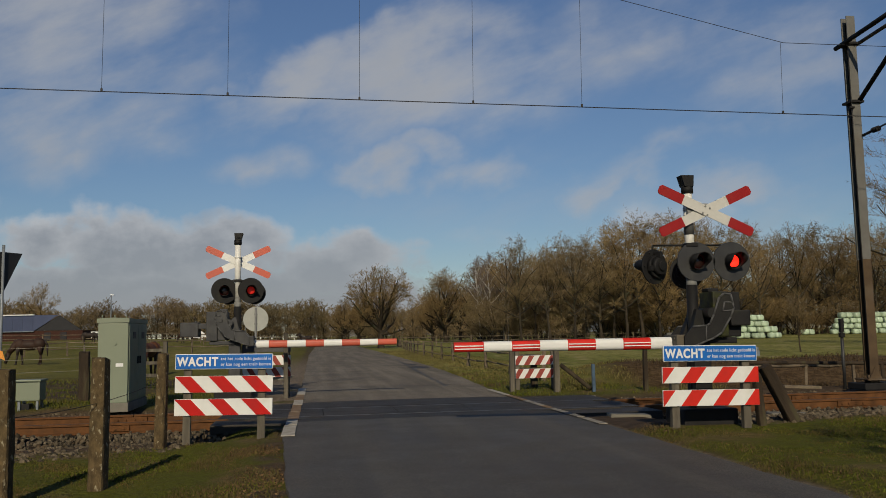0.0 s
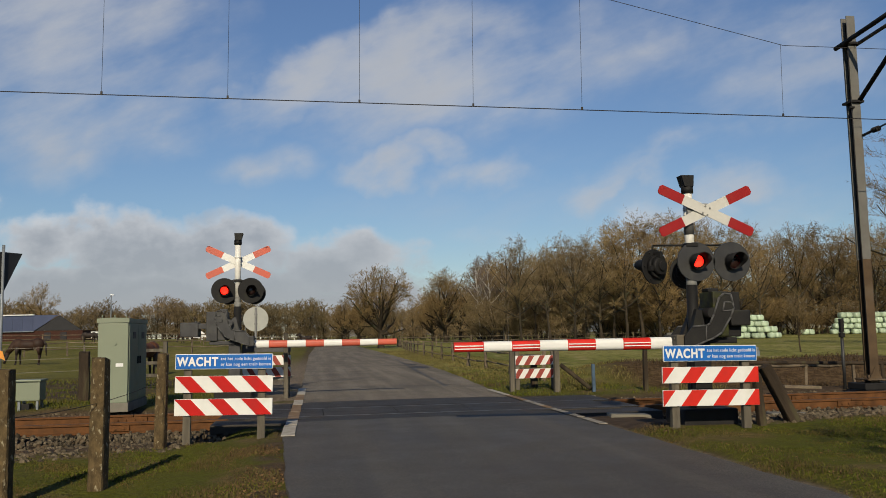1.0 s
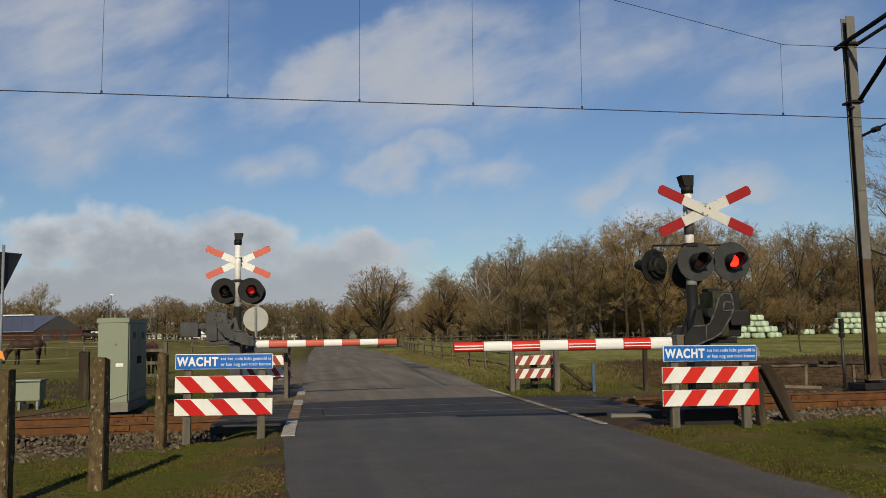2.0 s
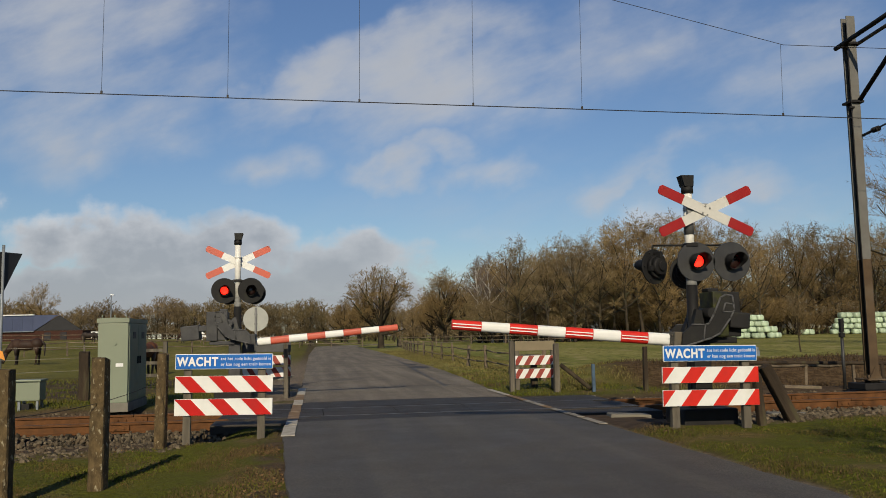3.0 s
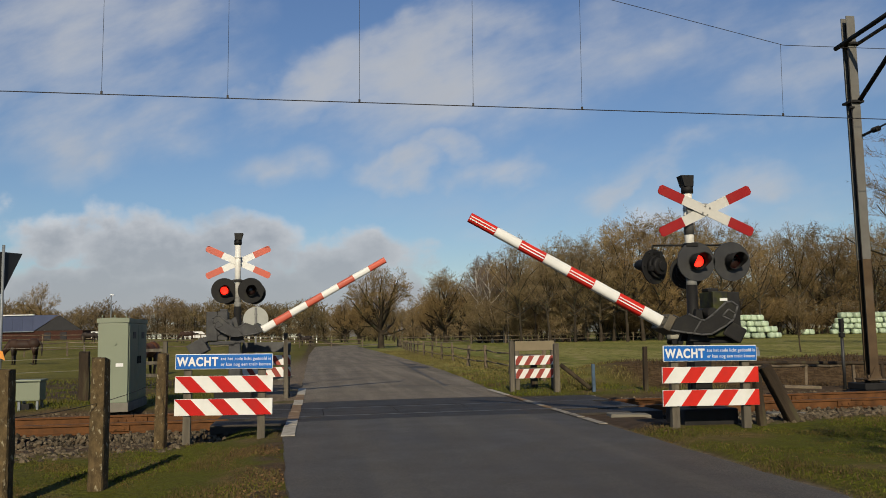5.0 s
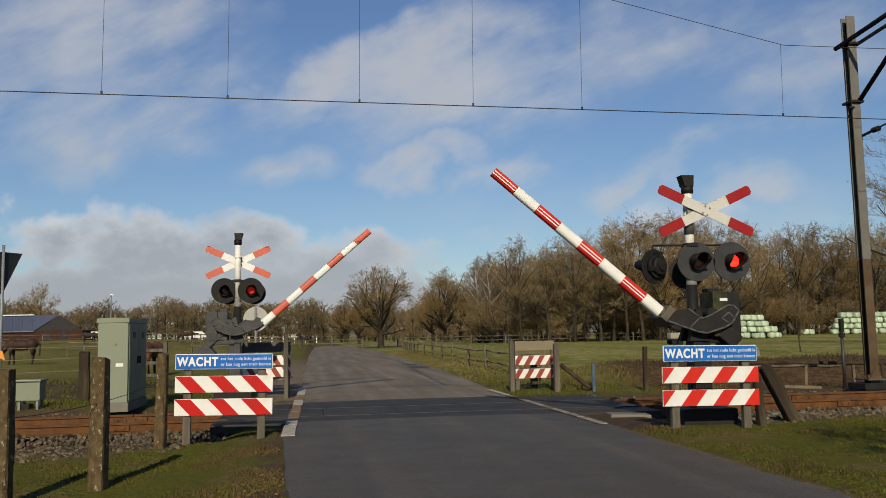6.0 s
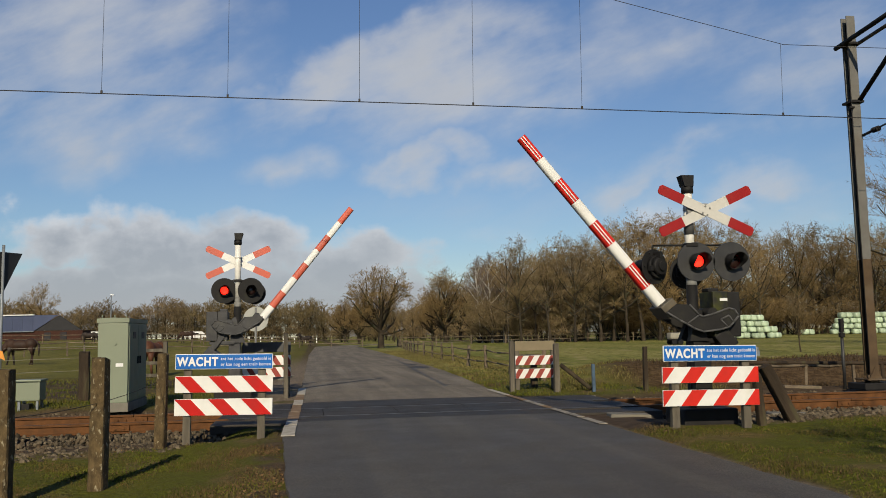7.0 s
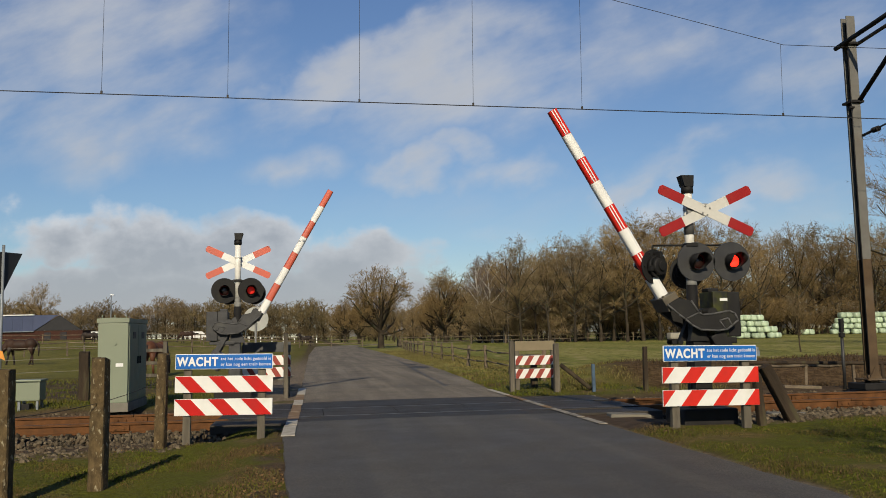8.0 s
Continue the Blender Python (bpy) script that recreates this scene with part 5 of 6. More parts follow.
def blob(bm, c, s, m=None, n=12, slot=0):
    made = bmesh.ops.create_uvsphere(bm, u_segments=n, v_segments=8, radius=1.0, matrix=(m or Matrix()) @ Matrix.Translation(c) @ Matrix.Diagonal((*s, 1)))
    for f in {f for v in made["verts"] for f in v.link_faces}:
        f.smooth = True
        f.material_index = slot


def make_horse(m, label, coat, dark, grazing=True, size=1.0, legs_stride=0.12):
    """A horse that looks towards -x: barrel, neck, head, legs, tail."""
    h = thing("horse", label, "horse", m, "horses in the paddock")
    bm = bmesh.new()
    blob(bm, (0.0, 0, 1.12), (0.62, 0.27, 0.31), n=18)
    blob(bm, (0.52, 0, 1.18), (0.36, 0.27, 0.33), n=16)
    blob(bm, (-0.50, 0, 1.14), (0.33, 0.25, 0.34), n=16)
    part("body", bm, coat, h, m=Matrix.Scale(size, 4))
    bm = bmesh.new()
    if grazing:
        rod(bm, (-0.62, 0, 1.28), (-1.05, 0, 0.72), 0.22, 0.14, n=12)
        rod(bm, (-1.05, 0, 0.72), (-1.16, 0, 0.50), 0.145, 0.12, n=12)
    else:
        rod(bm, (-0.62, 0, 1.25), (-1.05, 0, 1.72), 0.22, 0.13, n=12)
    neck = part("neck", bm, coat, h, m=Matrix.Scale(size, 4))
    bm = bmesh.new()
    if grazing:
        rod(bm, (-1.08, 0, 0.62), (-1.24, 0, 0.12), 0.13, 0.07, n=12)
        for s in (-1, 1):
            rod(bm, (-1.02, 0.06 * s, 0.66), (-0.96, 0.08 * s, 0.78), 0.035, 0.008, n=6)
    else:
        rod(bm, (-0.98, 0, 1.72), (-1.45, 0, 1.50), 0.13, 0.07, n=12)
        for s in (-1, 1):
            rod(bm, (-0.98, 0.06 * s, 1.8), (-0.97, 0.08 * s, 1.95), 0.035, 0.008, n=6)
    part("head", bm, dark, neck, "dark head")
    bm = bmesh.new()
    if grazing:
        rod(bm, (-0.60, 0, 1.46), (-1.02, 0, 0.86), 0.05, 0.04, n=6)
    else:
        rod(bm, (-0.60, 0, 1.44), (-1.0, 0, 1.86), 0.05, 0.04, n=6)
    part("mane", bm, dark, neck, "dark mane")
    legs = []
    for k, (x, y) in enumerate(((-0.52, -0.14), (-0.48, 0.14), (0.58, -0.14), (0.62, 0.14))):
        bm = bmesh.new()
        hind = x > 0
        rod(bm, (0, 0, 0.05), (0.03 if hind else 0, 0, -0.42), 0.15 if hind else 0.115, 0.065, n=10)
        rod(bm, (0.03 if hind else 0, 0, -0.40), (0, 0, -0.86), 0.06, 0.045, n=10)
        rod(bm, (0, 0, -0.86), (-0.03, 0, -0.97), 0.05, 0.07, n=10, slot=1)
        leg = part("leg", bm, [dark if not hind else coat, HORSEDARK], h, m=Matrix.Scale(size, 4) @ pose(x, y, 0.98, 0, legs_stride * 60 * (1 if k in (0, 3) else -1), 0))
        legs.append(leg)
    bm = bmesh.new()
    rod(bm, (0.84, 0, 1.34), (0.96, 0, 1.1), 0.05, 0.07, n=8)
    rod(bm, (0.96, 0, 1.1), (0.98, 0, 0.5), 0.075, 0.02, n=8)
    part("tail", bm, dark, h, "dark tail", m=Matrix.Scale(size, 4))
    return h, legs


def make_horses():
    z = lambda x, y: float(ground_z(x, y))
    a = make_horse(pose(-16.4, 53.0, z(-16.4, 53.0)), "dark brown horse grazing and stepping slowly in the paddock", HORSE, HORSEDARK, True, 1.04)
    b = make_horse(pose(-5.85, 31.9, z(-5.5, 31.9), 0, 0, -105), "chestnut horse seen from behind the paddock gate", CHESTNUT, HORSEDARK, True, 0.86)
    make_horse(pose(-0.96, 118, z(-0.96, 118), 0, 0, 20), "dark horse standing far off in the meadow", HORSEDARK, HORSEDARK, False, 0.95)
    make_horse(pose(-15.8, 112, z(-15.8, 112), 0, 0, 10), "brown horse grazing far across the paddock", HORSE, HORSEDARK, True, 1.0)
    make_horse(pose(-27.2, 110.4, z(-27.2, 110.4), 0, 0, 170), "dark horse grazing near the barn", HORSEDARK, HORSEDARK, True, 1.0)
    return a, b


def make_barn():
    z0 = float(ground_z(-50, 170))
    t = thing("barn", "long brick barn with a blue-grey solar roof", "barn", pose(-47.0, 169.5, z0, 0, 0, -8.8))
    # the gable looks towards +x and the camera, the long side away to -x
    L, eave, ridge = 40.0, 1.95, 4.75
    bm = bmesh.new()
    box(bm, (-4.6 - L / 2 + 0.5, 4.5, eave / 2 - 0.2), (L, 9.0, eave + 0.4))
    part("wall", bm, BRICK, t)
    bm = bmesh.new()
    prism(bm, [(-5.2, eave), (4.0, eave), (-0.2, ridge), ], -0.05, 0.2, "y")
    part("gable", bm, GABLE, t, "dark boarded gable")
    bm = bmesh.new()
    prism(bm, [(-L, eave - 0.1), (-5.0, eave - 0.1), (-0.3, ridge + 0.12), (-L, ridge + 0.12)], -0.25, -0.08, "y")
    roof = part("roof", bm, ROOFBLUE, t, "blue-grey solar roof")
    for k in range(12):
        bm = bmesh.new()
        x = -6.0 - 1.9 * k
        prism(bm, [(x - 0.9, eave + 0.25), (x + 0.9, eave + 0.25), (x + 0.9, ridge - 0.35), (x - 0.9, ridge - 0.35)], -0.32, -0.26, "y")
        part("solar_panel", bm, ROOFBLUE, roof)
    bm = bmesh.new()
    box(bm, (-L / 2 - 2.4, -0.3, ridge + 0.2), (L - 5, 0.5, 0.18))
    part("ridge", bm, PALEPAINT, roof, "pale ridge capping")
    bm = bmesh.new()
    box(bm, (-L / 2 - 2.6, -0.35, eave - 0.12), (L - 4.5, 0.2, 0.14))
    part("gutter", bm, GALV, roof)
    bm = bmesh.new()
    box(bm, (0.0, 3.0, eave / 2 - 0.2), (8.4, 5.9, eave + 0.35))
    part("end_wall", bm, BRICK, t)
    for x in (-2.4, 0.6):
        bm = bmesh.new()
        box(bm, (x, 0.0, 0.85), (1.2, 0.12, 1.5), bevel=0.02)
        part("door", bm, GABLE, t)
    # vehicles and huts far off
    for x, y, l, h, name, label in ((-37.5, 160, 3.2, 1.5, "camper_van", "white van parked beside the barn"), (-24.6, 185, 4.6, 1.7, "camper_van", "white camper parked before the far wood"),
                                    (-34.8, 163, 1.2, 1.3, "trailer", "small pale trailer beside the van")):
        v = thing(name, label, "vehicle", pose(x, y, float(ground_z(x, y)), 0, 0, 12))
        bm = bmesh.new()
        prism(bm, [(-l / 2, 0.35), (l / 2, 0.35), (l / 2, 0.9), (l * 0.33, h), (-l / 2, h)], -0.9, 0.9, "y")
        part("body", bm, PALEPAINT, v)
        bm = bmesh.new()
        box(bm, (-l * 0.08, -0.91, h * 0.72), (l * 0.5, 0.03, h * 0.2), bevel=0.01)
        part("window", bm, INKBLACK, v)
        for sx in (-0.32, 0.32):
            bm = bmesh.new()
            rod(bm, (sx * l, -0.92, 0.32), (sx * l, -0.7, 0.32), 0.32, n=16)
            part("wheel", bm, CASTBLACK, v)
    # lamp poles far off
    for x, y, h in ((-33.6, 150, 7.5), (-18.5, 180, 6.0), (-17.5, 230, 6.5)):
        p = thing("pole_lamp", "thin grey lamp pole before the far wood", "street lamp", pose(x, y, float(ground_z(x, y))))
        bm = bmesh.new()
        rod(bm, (0, 0, 0), (0, 0, h), 0.11, 0.07, n=8)
        part("pole", bm, GALV, p)
        bm = bmesh.new()
        box(bm, (0.2, 0, h), (0.7, 0.25, 0.12), bevel=0.03)
        part("lamp_head", bm, PALEPAINT, p)
    # white fence with short posts before the wood
    wf = thing("white_fence", "low white fence before the far wood", "fence")
    pts = [(-24.5 + 2.3 * i, 178 + 0.4 * i) for i in range(12)]
    for x, y in pts:
        bm = bmesh.new()
        z = float(ground_z(x, y))
        box(bm, (x, y, z + 0.5), (0.2, 0.2, 1.1), bevel=0.02)
        part("post", bm, PALEPAINT, wf)
    for (x0, y0), (x1, y1) in zip(pts, pts[1:]):
        bm = bmesh.new()
        rod(bm, (x0, y0, float(ground_z(x0, y0)) + 1.0), (x1, y1, float(ground_z(x1, y1)) + 0.85), 0.03, n=6)
        part("rail_bar", bm, TANK, wf)


# ---- trees ----
def frames_of(d):
    d = d / np.linalg.norm(d, axis=1, keepdims=True)
    ref = np.where(np.abs(d[:, 2:3]) > 0.9, np.array([[1.0, 0, 0]]), np.array([[0, 0, 1.0]]))
    u = np.cross(d, ref)
    u /= np.linalg.norm(u, axis=1, keepdims=True)
    return u, np.cross(d, u)


def tubes(segs, n):
    """Open tubes for segments (x0 y0 z0 x1 y1 z1 r0 r1)."""
    s = np.asarray(segs, float)
    p, q = s[:, :3], s[:, 3:6]
    u, v = frames_of(q - p + 1e-6)
    a = 2 * np.pi * np.arange(n) / n
    ring = u[:, None, :] * np.cos(a)[None, :, None] + v[:, None, :] * np.sin(a)[None, :, None]
    lo = p[:, None] + ring * s[:, 6][:, None, None]
    hi = q[:, None] + ring * s[:, 7][:, None, None]
    verts = np.concatenate([lo, hi], 1).reshape(-1, 3)
    i = np.arange(n)
    f = np.stack([i, (i + 1) % n, (i + 1) % n + n, i + n], -1)
    return verts, (f[None] + (np.arange(len(s)) * 2 * n)[:, None, None]).reshape(-1, 4)


def blades(tw, rng):
    """Thin triangles for twigs (x0 y0 z0 x1 y1 z1 w)."""
    s = np.asarray(tw, float)
    p, q = s[:, :3], s[:, 3:6]
    u, v = frames_of(q - p + 1e-6)
    a = rng.uniform(0, np.pi, len(s))[:, None]
    side = (u * np.cos(a) + v * np.sin(a)) * s[:, 6:7] / 2
    verts = np.stack([p - side, p + side, q], 1).reshape(-1, 3)
    return verts, np.arange(len(verts)).reshape(-1, 3)


def grow(seed, height, clear=0.28, wide=0.3, twig_w=0.022, droop=0.0, stems=1, limbs=11, dense=1.0, girth=1.0, lead=0.42, last=3, spray=1.5):
    """A bare winter tree: a trunk, limbs that sweep up into a lumpy crown, and ever finer branches up to the last order, which ends
    in sprays of twigs. Returns limb segments and twigs."""
    rng = np.random.default_rng(seed)
    h, foot = height, clear * height
    mid, half = foot + (h - foot) * 0.5, (h - foot) * 0.5
    size = np.array([wide * h, wide * h, half])
    ph = rng.uniform(0, 6.28, 3)
    up = np.array([0.0, 0.0, 1.0])
    segs, twigs = [], []

    def room(p, d):
        """How far the crown's hull lies ahead."""
        a = math.atan2(d[1], d[0])
        k = 1 + 0.10 * math.sin(2 * a + ph[0]) + 0.09 * math.sin(3 * a + 3 * d[2] + ph[1]) + 0.07 * math.sin(5 * a - 4 * d[2] + ph[2])
        o, e = (p - np.array([0, 0, mid])) / (size * k), d / (size * k)
        A, B, C = e @ e, o @ e, o @ o - 1
        return 0.018 * h if C > 0 else (-B + math.sqrt(B * B - A * C)) / A

    def turned(d, angle):
        side = np.cross(d, rng.normal(0, 1, 3))
        side /= np.linalg.norm(side) + 1e-9
        return d * math.cos(angle) + side * math.sin(angle)

    def branch(p, d, length, r, level):
        n = (6, 5, 3, 2)[level]
        kids = (8.5, 5.5 * dense, 4.5 * dense, 0)[level]
        rise = (0.045, 0.05, 0.04 - droop * 0.6, 0.03 - droop)[level]
        at, r0 = p, r
        for i in range(n):
            f = (i + 1) / n
            d = d + up * rise + rng.normal(0, (0.10, 0.13, 0.15, 0.16)[level], 3)
            d = d / np.linalg.norm(d)
            q = at + d * length / n
            r1 = max(r * (1 - 0.75 * f), 0.004)
            if level == last:
                twigs.append((*at, *(q + (q - at) * 0.4), max(2 * r0, twig_w)))
                for _ in range(int(spray + rng.random())):
                    e = turned(d, rng.uniform(0.3, 0.8)) + up * (0.12 - droop)
                    k = length * rng.uniform(0.35, 0.75)
                    twigs.append((*q, *(q + e * k), twig_w * rng.uniform(0.7, 1.1)))
            else:
                segs.append((*at, *q, r0, r1))
            if level < last and f > 0.2:
                m = kids / (n * 0.8)
                for _ in range(int(m) + (rng.random() < m % 1)):
                    e = turned(d, rng.uniform(0.5, 1.0))
                    if e[2] < -0.25 + 0.1 * level and not droop:
                        e[2] *= -0.4
                        e /= np.linalg.norm(e)
                    k = min(length * rng.uniform(0.42, 0.66) * (1.1 - 0.45 * f), room(q, e) * rng.uniform(0.85, 1.0))
                    if k > 0.011 * h:
                        branch(at + (q - at) * rng.random(), e, k, max(r1 * 0.55, 0.005), level + 1)
            at, r0 = q, r1
        if level == last:
            twigs.append((*at, *(at + d * length * 0.6), twig_w))

    # trunk, or several stems from one stool
    if stems == 1:
        top, n = foot + (h - foot) * lead, 9
        base = 0.017 * h * girth
        p, lean = np.array([0.0, 0.0, -0.25]), rng.normal(0, 0.03, 2)
        line = [(p, base * 1.25)]
        for i in range(n):
            p = p + np.array([lean[0] + rng.normal(0, 0.045), lean[1] + rng.normal(0, 0.045), 1.0]) * (top + 0.25) / n
            line.append((p, base * (1 - 0.72 * (i + 1) / n)))
        for (a, ra), (b, rb) in zip(line, line[1:]):
            segs.append((*a, *b, ra, rb))
        spin = rng.uniform(0, 6.28)
        for k in range(limbs):
            f = (k + 0.5) / limbs
            z = foot * 0.92 + (top - foot * 0.92) * f
            i = min(int((z + 0.25) / (top + 0.25) * n), n - 1)
            t = (z - line[i][0][2]) / (line[i + 1][0][2] - line[i][0][2])
            q = line[i][0] + (line[i + 1][0] - line[i][0]) * min(max(t, 0), 1)
            tilt = radians(76 - 60 * f + rng.uniform(-9, 9))
            a = spin + k * 2.4 + rng.uniform(-0.3, 0.3)
            d = np.array([math.sin(tilt) * math.cos(a), math.sin(tilt) * math.sin(a), math.cos(tilt)])
            branch(q, d, room(q, d) * rng.uniform(0.8, 0.95), max(base * (0.52 - 0.24 * f), 0.02), 0)
        branch(line[-1][0], np.array([lean[0], lean[1], 1.0]), max(h - top, 0.5) * 0.86, line[-1][1], 0)
    else:
        for k in range(stems * 2):
            tilt, a = rng.uniform(0.1, 0.8), rng.uniform(0, 6.28)
            d = np.array([math.sin(tilt) * math.cos(a), math.sin(tilt) * math.sin(a), math.cos(tilt)])
            q = np.array([0.0, 0.0, -0.1])
            branch(q, d, min(room(q + d * 0.5, d), h) * rng.uniform(0.7, 0.95), 0.010 * h * girth, 0)
    # spread the crown to its full width
    segs, twigs = np.array(segs), np.array(twigs)
    k = wide * h / np.percentile(np.hypot(twigs[:, 3], twigs[:, 4]), 96)
    segs[:, [0, 1, 3, 4]] *= k
    twigs[:, [0, 1, 3, 4]] *= k
    return segs, twigs


def tree_mesh_pair(seed, bark, twig, fat_r=0.03, thin_r=0.007, **kw):
    segs, twigs = grow(seed, **kw)
    top = max(segs[:, 5].max(), 1.0)
    fat = segs[segs[:, 6] > fat_r]
    thin = segs[segs[:, 6] <= fat_r]
    v, f = tubes(fat, 6)
    limb = fast_mesh("trunk", v, f, [bark], smooth=True)
    thin[:, 6:8] = np.maximum(thin[:, 6:8], thin_r)
    v1, f1 = tubes(thin, 2)
    rng = np.random.default_rng(seed)
    v2, f2 = blades(twigs, rng)
    f1 = f1[::2]
    f1 = np.concatenate([f1[:, [0, 1, 2]], f1[:, [0, 2, 3]]])
    crown = fast_mesh("crown", np.concatenate([v1, v2]), np.concatenate([f1, f2 + len(v1)]), [twig])
    return limb, crown, top


def dyed(pair, twig):
    """The same tree with twigs of another colour."""
    limb, crown, top = pair
    crown = crown.copy()
    crown.materials[0] = twig
    return limb, crown, top


def plant(pair, name, label, x, y, h, turn, group, wide=1.0):
    limb, crown, top = pair
    t = thing(name, label, "tree", pose(x, y, float(ground_z(x, y)), 0, 0, turn), group)
    k = h / top
    t.scale = (k * wide, k * wide, k)
    part("trunk", limb, None, t)
    part("crown", crown, None, t)
    return t


def view(u, depth):
    """The place at a bearing (in thousandths of the focal width from the middle) and a depth before the camera."""
    X = u / 1500.0 * depth
    return X * math.cos(YAW) + depth * math.sin(YAW), -X * math.sin(YAW) + depth * math.cos(YAW)


def make_trees():
    rng = random.Random(11)
    oaks = [tree_mesh_pair(k, BARK, DARKTWIG, height=14, clear=c, wide=w, twig_w=0.036) for k, c, w in ((1, 0.20, 0.32), (2, 0.26, 0.29), (3, 0.17, 0.35), (5, 0.23, 0.30))]
    pale = [dyed(pair, TWIG) for pair in oaks]
    slim = [tree_mesh_pair(k, BARK, DARKTWIG, height=14, clear=0.3, wide=0.21, limbs=13, girth=0.8, lead=0.6) for k in (7, 8)]
    birch = tree_mesh_pair(9, BIRCH, PALETWIG, height=13, clear=0.26, wide=0.2, droop=0.12, limbs=15, girth=0.75, twig_w=0.016, lead=0.75)
    wide = [tree_mesh_pair(k, BARK, ROADTWIG, height=9, clear=0.14, wide=w, twig_w=0.03, limbs=16, girth=2.7, dense=1.15, lead=0.2, spray=2.2) for k, w in ((13, 0.44), (14, 0.46))]
    bush = [tree_mesh_pair(k, BARK, TWIG, height=7, clear=0.0, wide=0.36, stems=4, twig_w=0.03) for k in (21, 22)]
    dark_bush = [dyed(pair, DARKTWIG) for pair in bush]
    # single trees beside the lane
    plant(wide[0], "roadside_tree", "broad bare roadside tree with a round crown", *view(-112, 87), 8.9, 20, "bare trees", 1.0)
    plant(wide[1], "roadside_tree", "bare spreading tree in the meadow beside a fence", *view(2, 140), 12.4, 70, "bare trees", 0.85)
    # front of the wood: bearing, depth, height
    front = [(62, 120, 11.5, 4), (84, 116, 11.6, 4), (108, 112, 12.2, 5), (135, 108, 12.4, 0), (160, 114, 12.6, 1), (186, 109, 13.0, 1), (208, 112, 13.6, 2),
             (230, 107, 13.6, 3), (252, 112, 14.2, 1), (275, 108, 13.8, 2), (298, 110, 14.8, 0), (322, 106, 14.8, 3), (350, 109, 15.8, 1), (378, 108, 15.4, 2),
             (405, 112, 17.5, 0), (432, 116, 17.0, 3), (460, 122, 18.5, 1), (492, 128, 18.0, 2), (522, 132, 17.5, 0), (555, 136, 18.0, 3), (590, 138, 19.0, 1),
             (622, 136, 18.5, 2), (655, 140, 19.5, 0), (690, 138, 19.5, 3), (725, 140, 20.0, 1), (760, 138, 19.5, 2), (800, 136, 19.0, 0), (850, 134, 19, 3), (910, 130, 18, 1)]
    kinds = oaks + [birch, slim[0]]
    for u, d, h, k in front:
        deep = u > 580
        x, y = view(u, d + 22 * deep)
        h = h * 1.14 if deep else h + 1.0 if u < 400 else h
        name, label = ("birch_tree", "slender bare birch with pale bark at the wood's edge") if k == 4 else ("bare_tree", "tall bare deciduous tree at the edge of the wood")
        plant((pale if u < 300 and k < 4 else kinds)[k], name, label, x, y, h * rng.uniform(0.95, 1.05), rng.uniform(0, 360), "trees of the wood", rng.uniform(0.8, 1.0))
    for u, d, h in ((28, 150, 10), (-20, 165, 10), (-55, 170, 9.5), (-88, 160, 8), (48, 140, 8.5), (-150, 140, 7.5), (-175, 175, 9)):
        x, y = view(u, d)
        plant(rng.choice(wide + slim), "bare_tree", "bare brown tree beyond the meadow", x, y, h, rng.uniform(0, 360), "trees of the wood", 0.9)
    # birches with pale trunks inside the wood's edge
    for u, d in ((66, 124), (104, 120), (184, 112), (112, 126), (194, 118)):
        x, y = view(u, d)
        plant(birch, "birch_tree", "slender bare birch with pale bark at the wood's edge", x, y, 11 + rng.random() * 2, rng.uniform(0, 360), "trees of the wood", 0.6)
    # second rows and undergrowth
    for u in range(60, 940, 27):
        d = 128 + rng.uniform(0, 10) if u < 430 else 152 + rng.uniform(0, 10) + 16 * (u > 560)
        x, y = view(u + rng.uniform(-12, 12), d)
        plant(rng.choice((pale if u < 300 else oaks) + slim), "bare_tree", "tall bare deciduous tree deeper in the wood", x, y, rng.uniform(12, 14.5) * (1.3 if u > 430 else 1), rng.uniform(0, 360), "trees of the wood", 0.95)
    for u in range(64, 940, 17):
        d = 111 + rng.uniform(0, 10) if u < 440 else 140 + rng.uniform(0, 8) + 17 * (u > 560)
        x, y = view(u + rng.uniform(-10, 10), d)
        plant(rng.choice(bush if u < 330 else dark_bush), "bare_shrub", "dense bare brown shrub under the trees", x, y, rng.uniform(4.0, 8.5), rng.uniform(0, 360), "shrubs of the wood", 1.4)
    # the tree that stands close beside the mast, and the lone one by the barn
    x, y = view(850, 60)
    plant(tree_mesh_pair(51, BARK, ROADTWIG, height=14, clear=0.2, wide=0.27, twig_w=0.02, spray=2.0), "bare_tree", "bare tree behind the overhead mast", x, y, 16.5, 40, "bare trees", 1.1)
    x, y = view(-712, 235)
    plant(oaks[0], "bare_tree", "lone bare tree above the barn roof", x, y, 16.5, 100, "bare trees", 0.85)
    x, y = view(-733, 238)
    plant(oaks[2], "bare_tree", "lone bare tree above the barn roof", x, y, 15.0, 30, "bare trees", 0.8)
    x, y = view(625, 45)
    plant(tree_mesh_pair(31, BARK, TWIG, height=3, clear=0.2, wide=0.26, twig_w=0.012, limbs=8, dense=0.7, fat_r=0.02, thin_r=0.004), "sapling", "small thin bare sapling on the ditch bank", x, y, 3.3, 10, "bare trees", 0.8)
    # unseen shrub beside the view, added to cast shade on the verge
    plant(bush[0], "bare_shrub", "bare shrub added out of view to shade the verge grass", 5.62, 5.75, 2.6, 30, "shrubs of the wood", 0.75)
    make_far_wood()


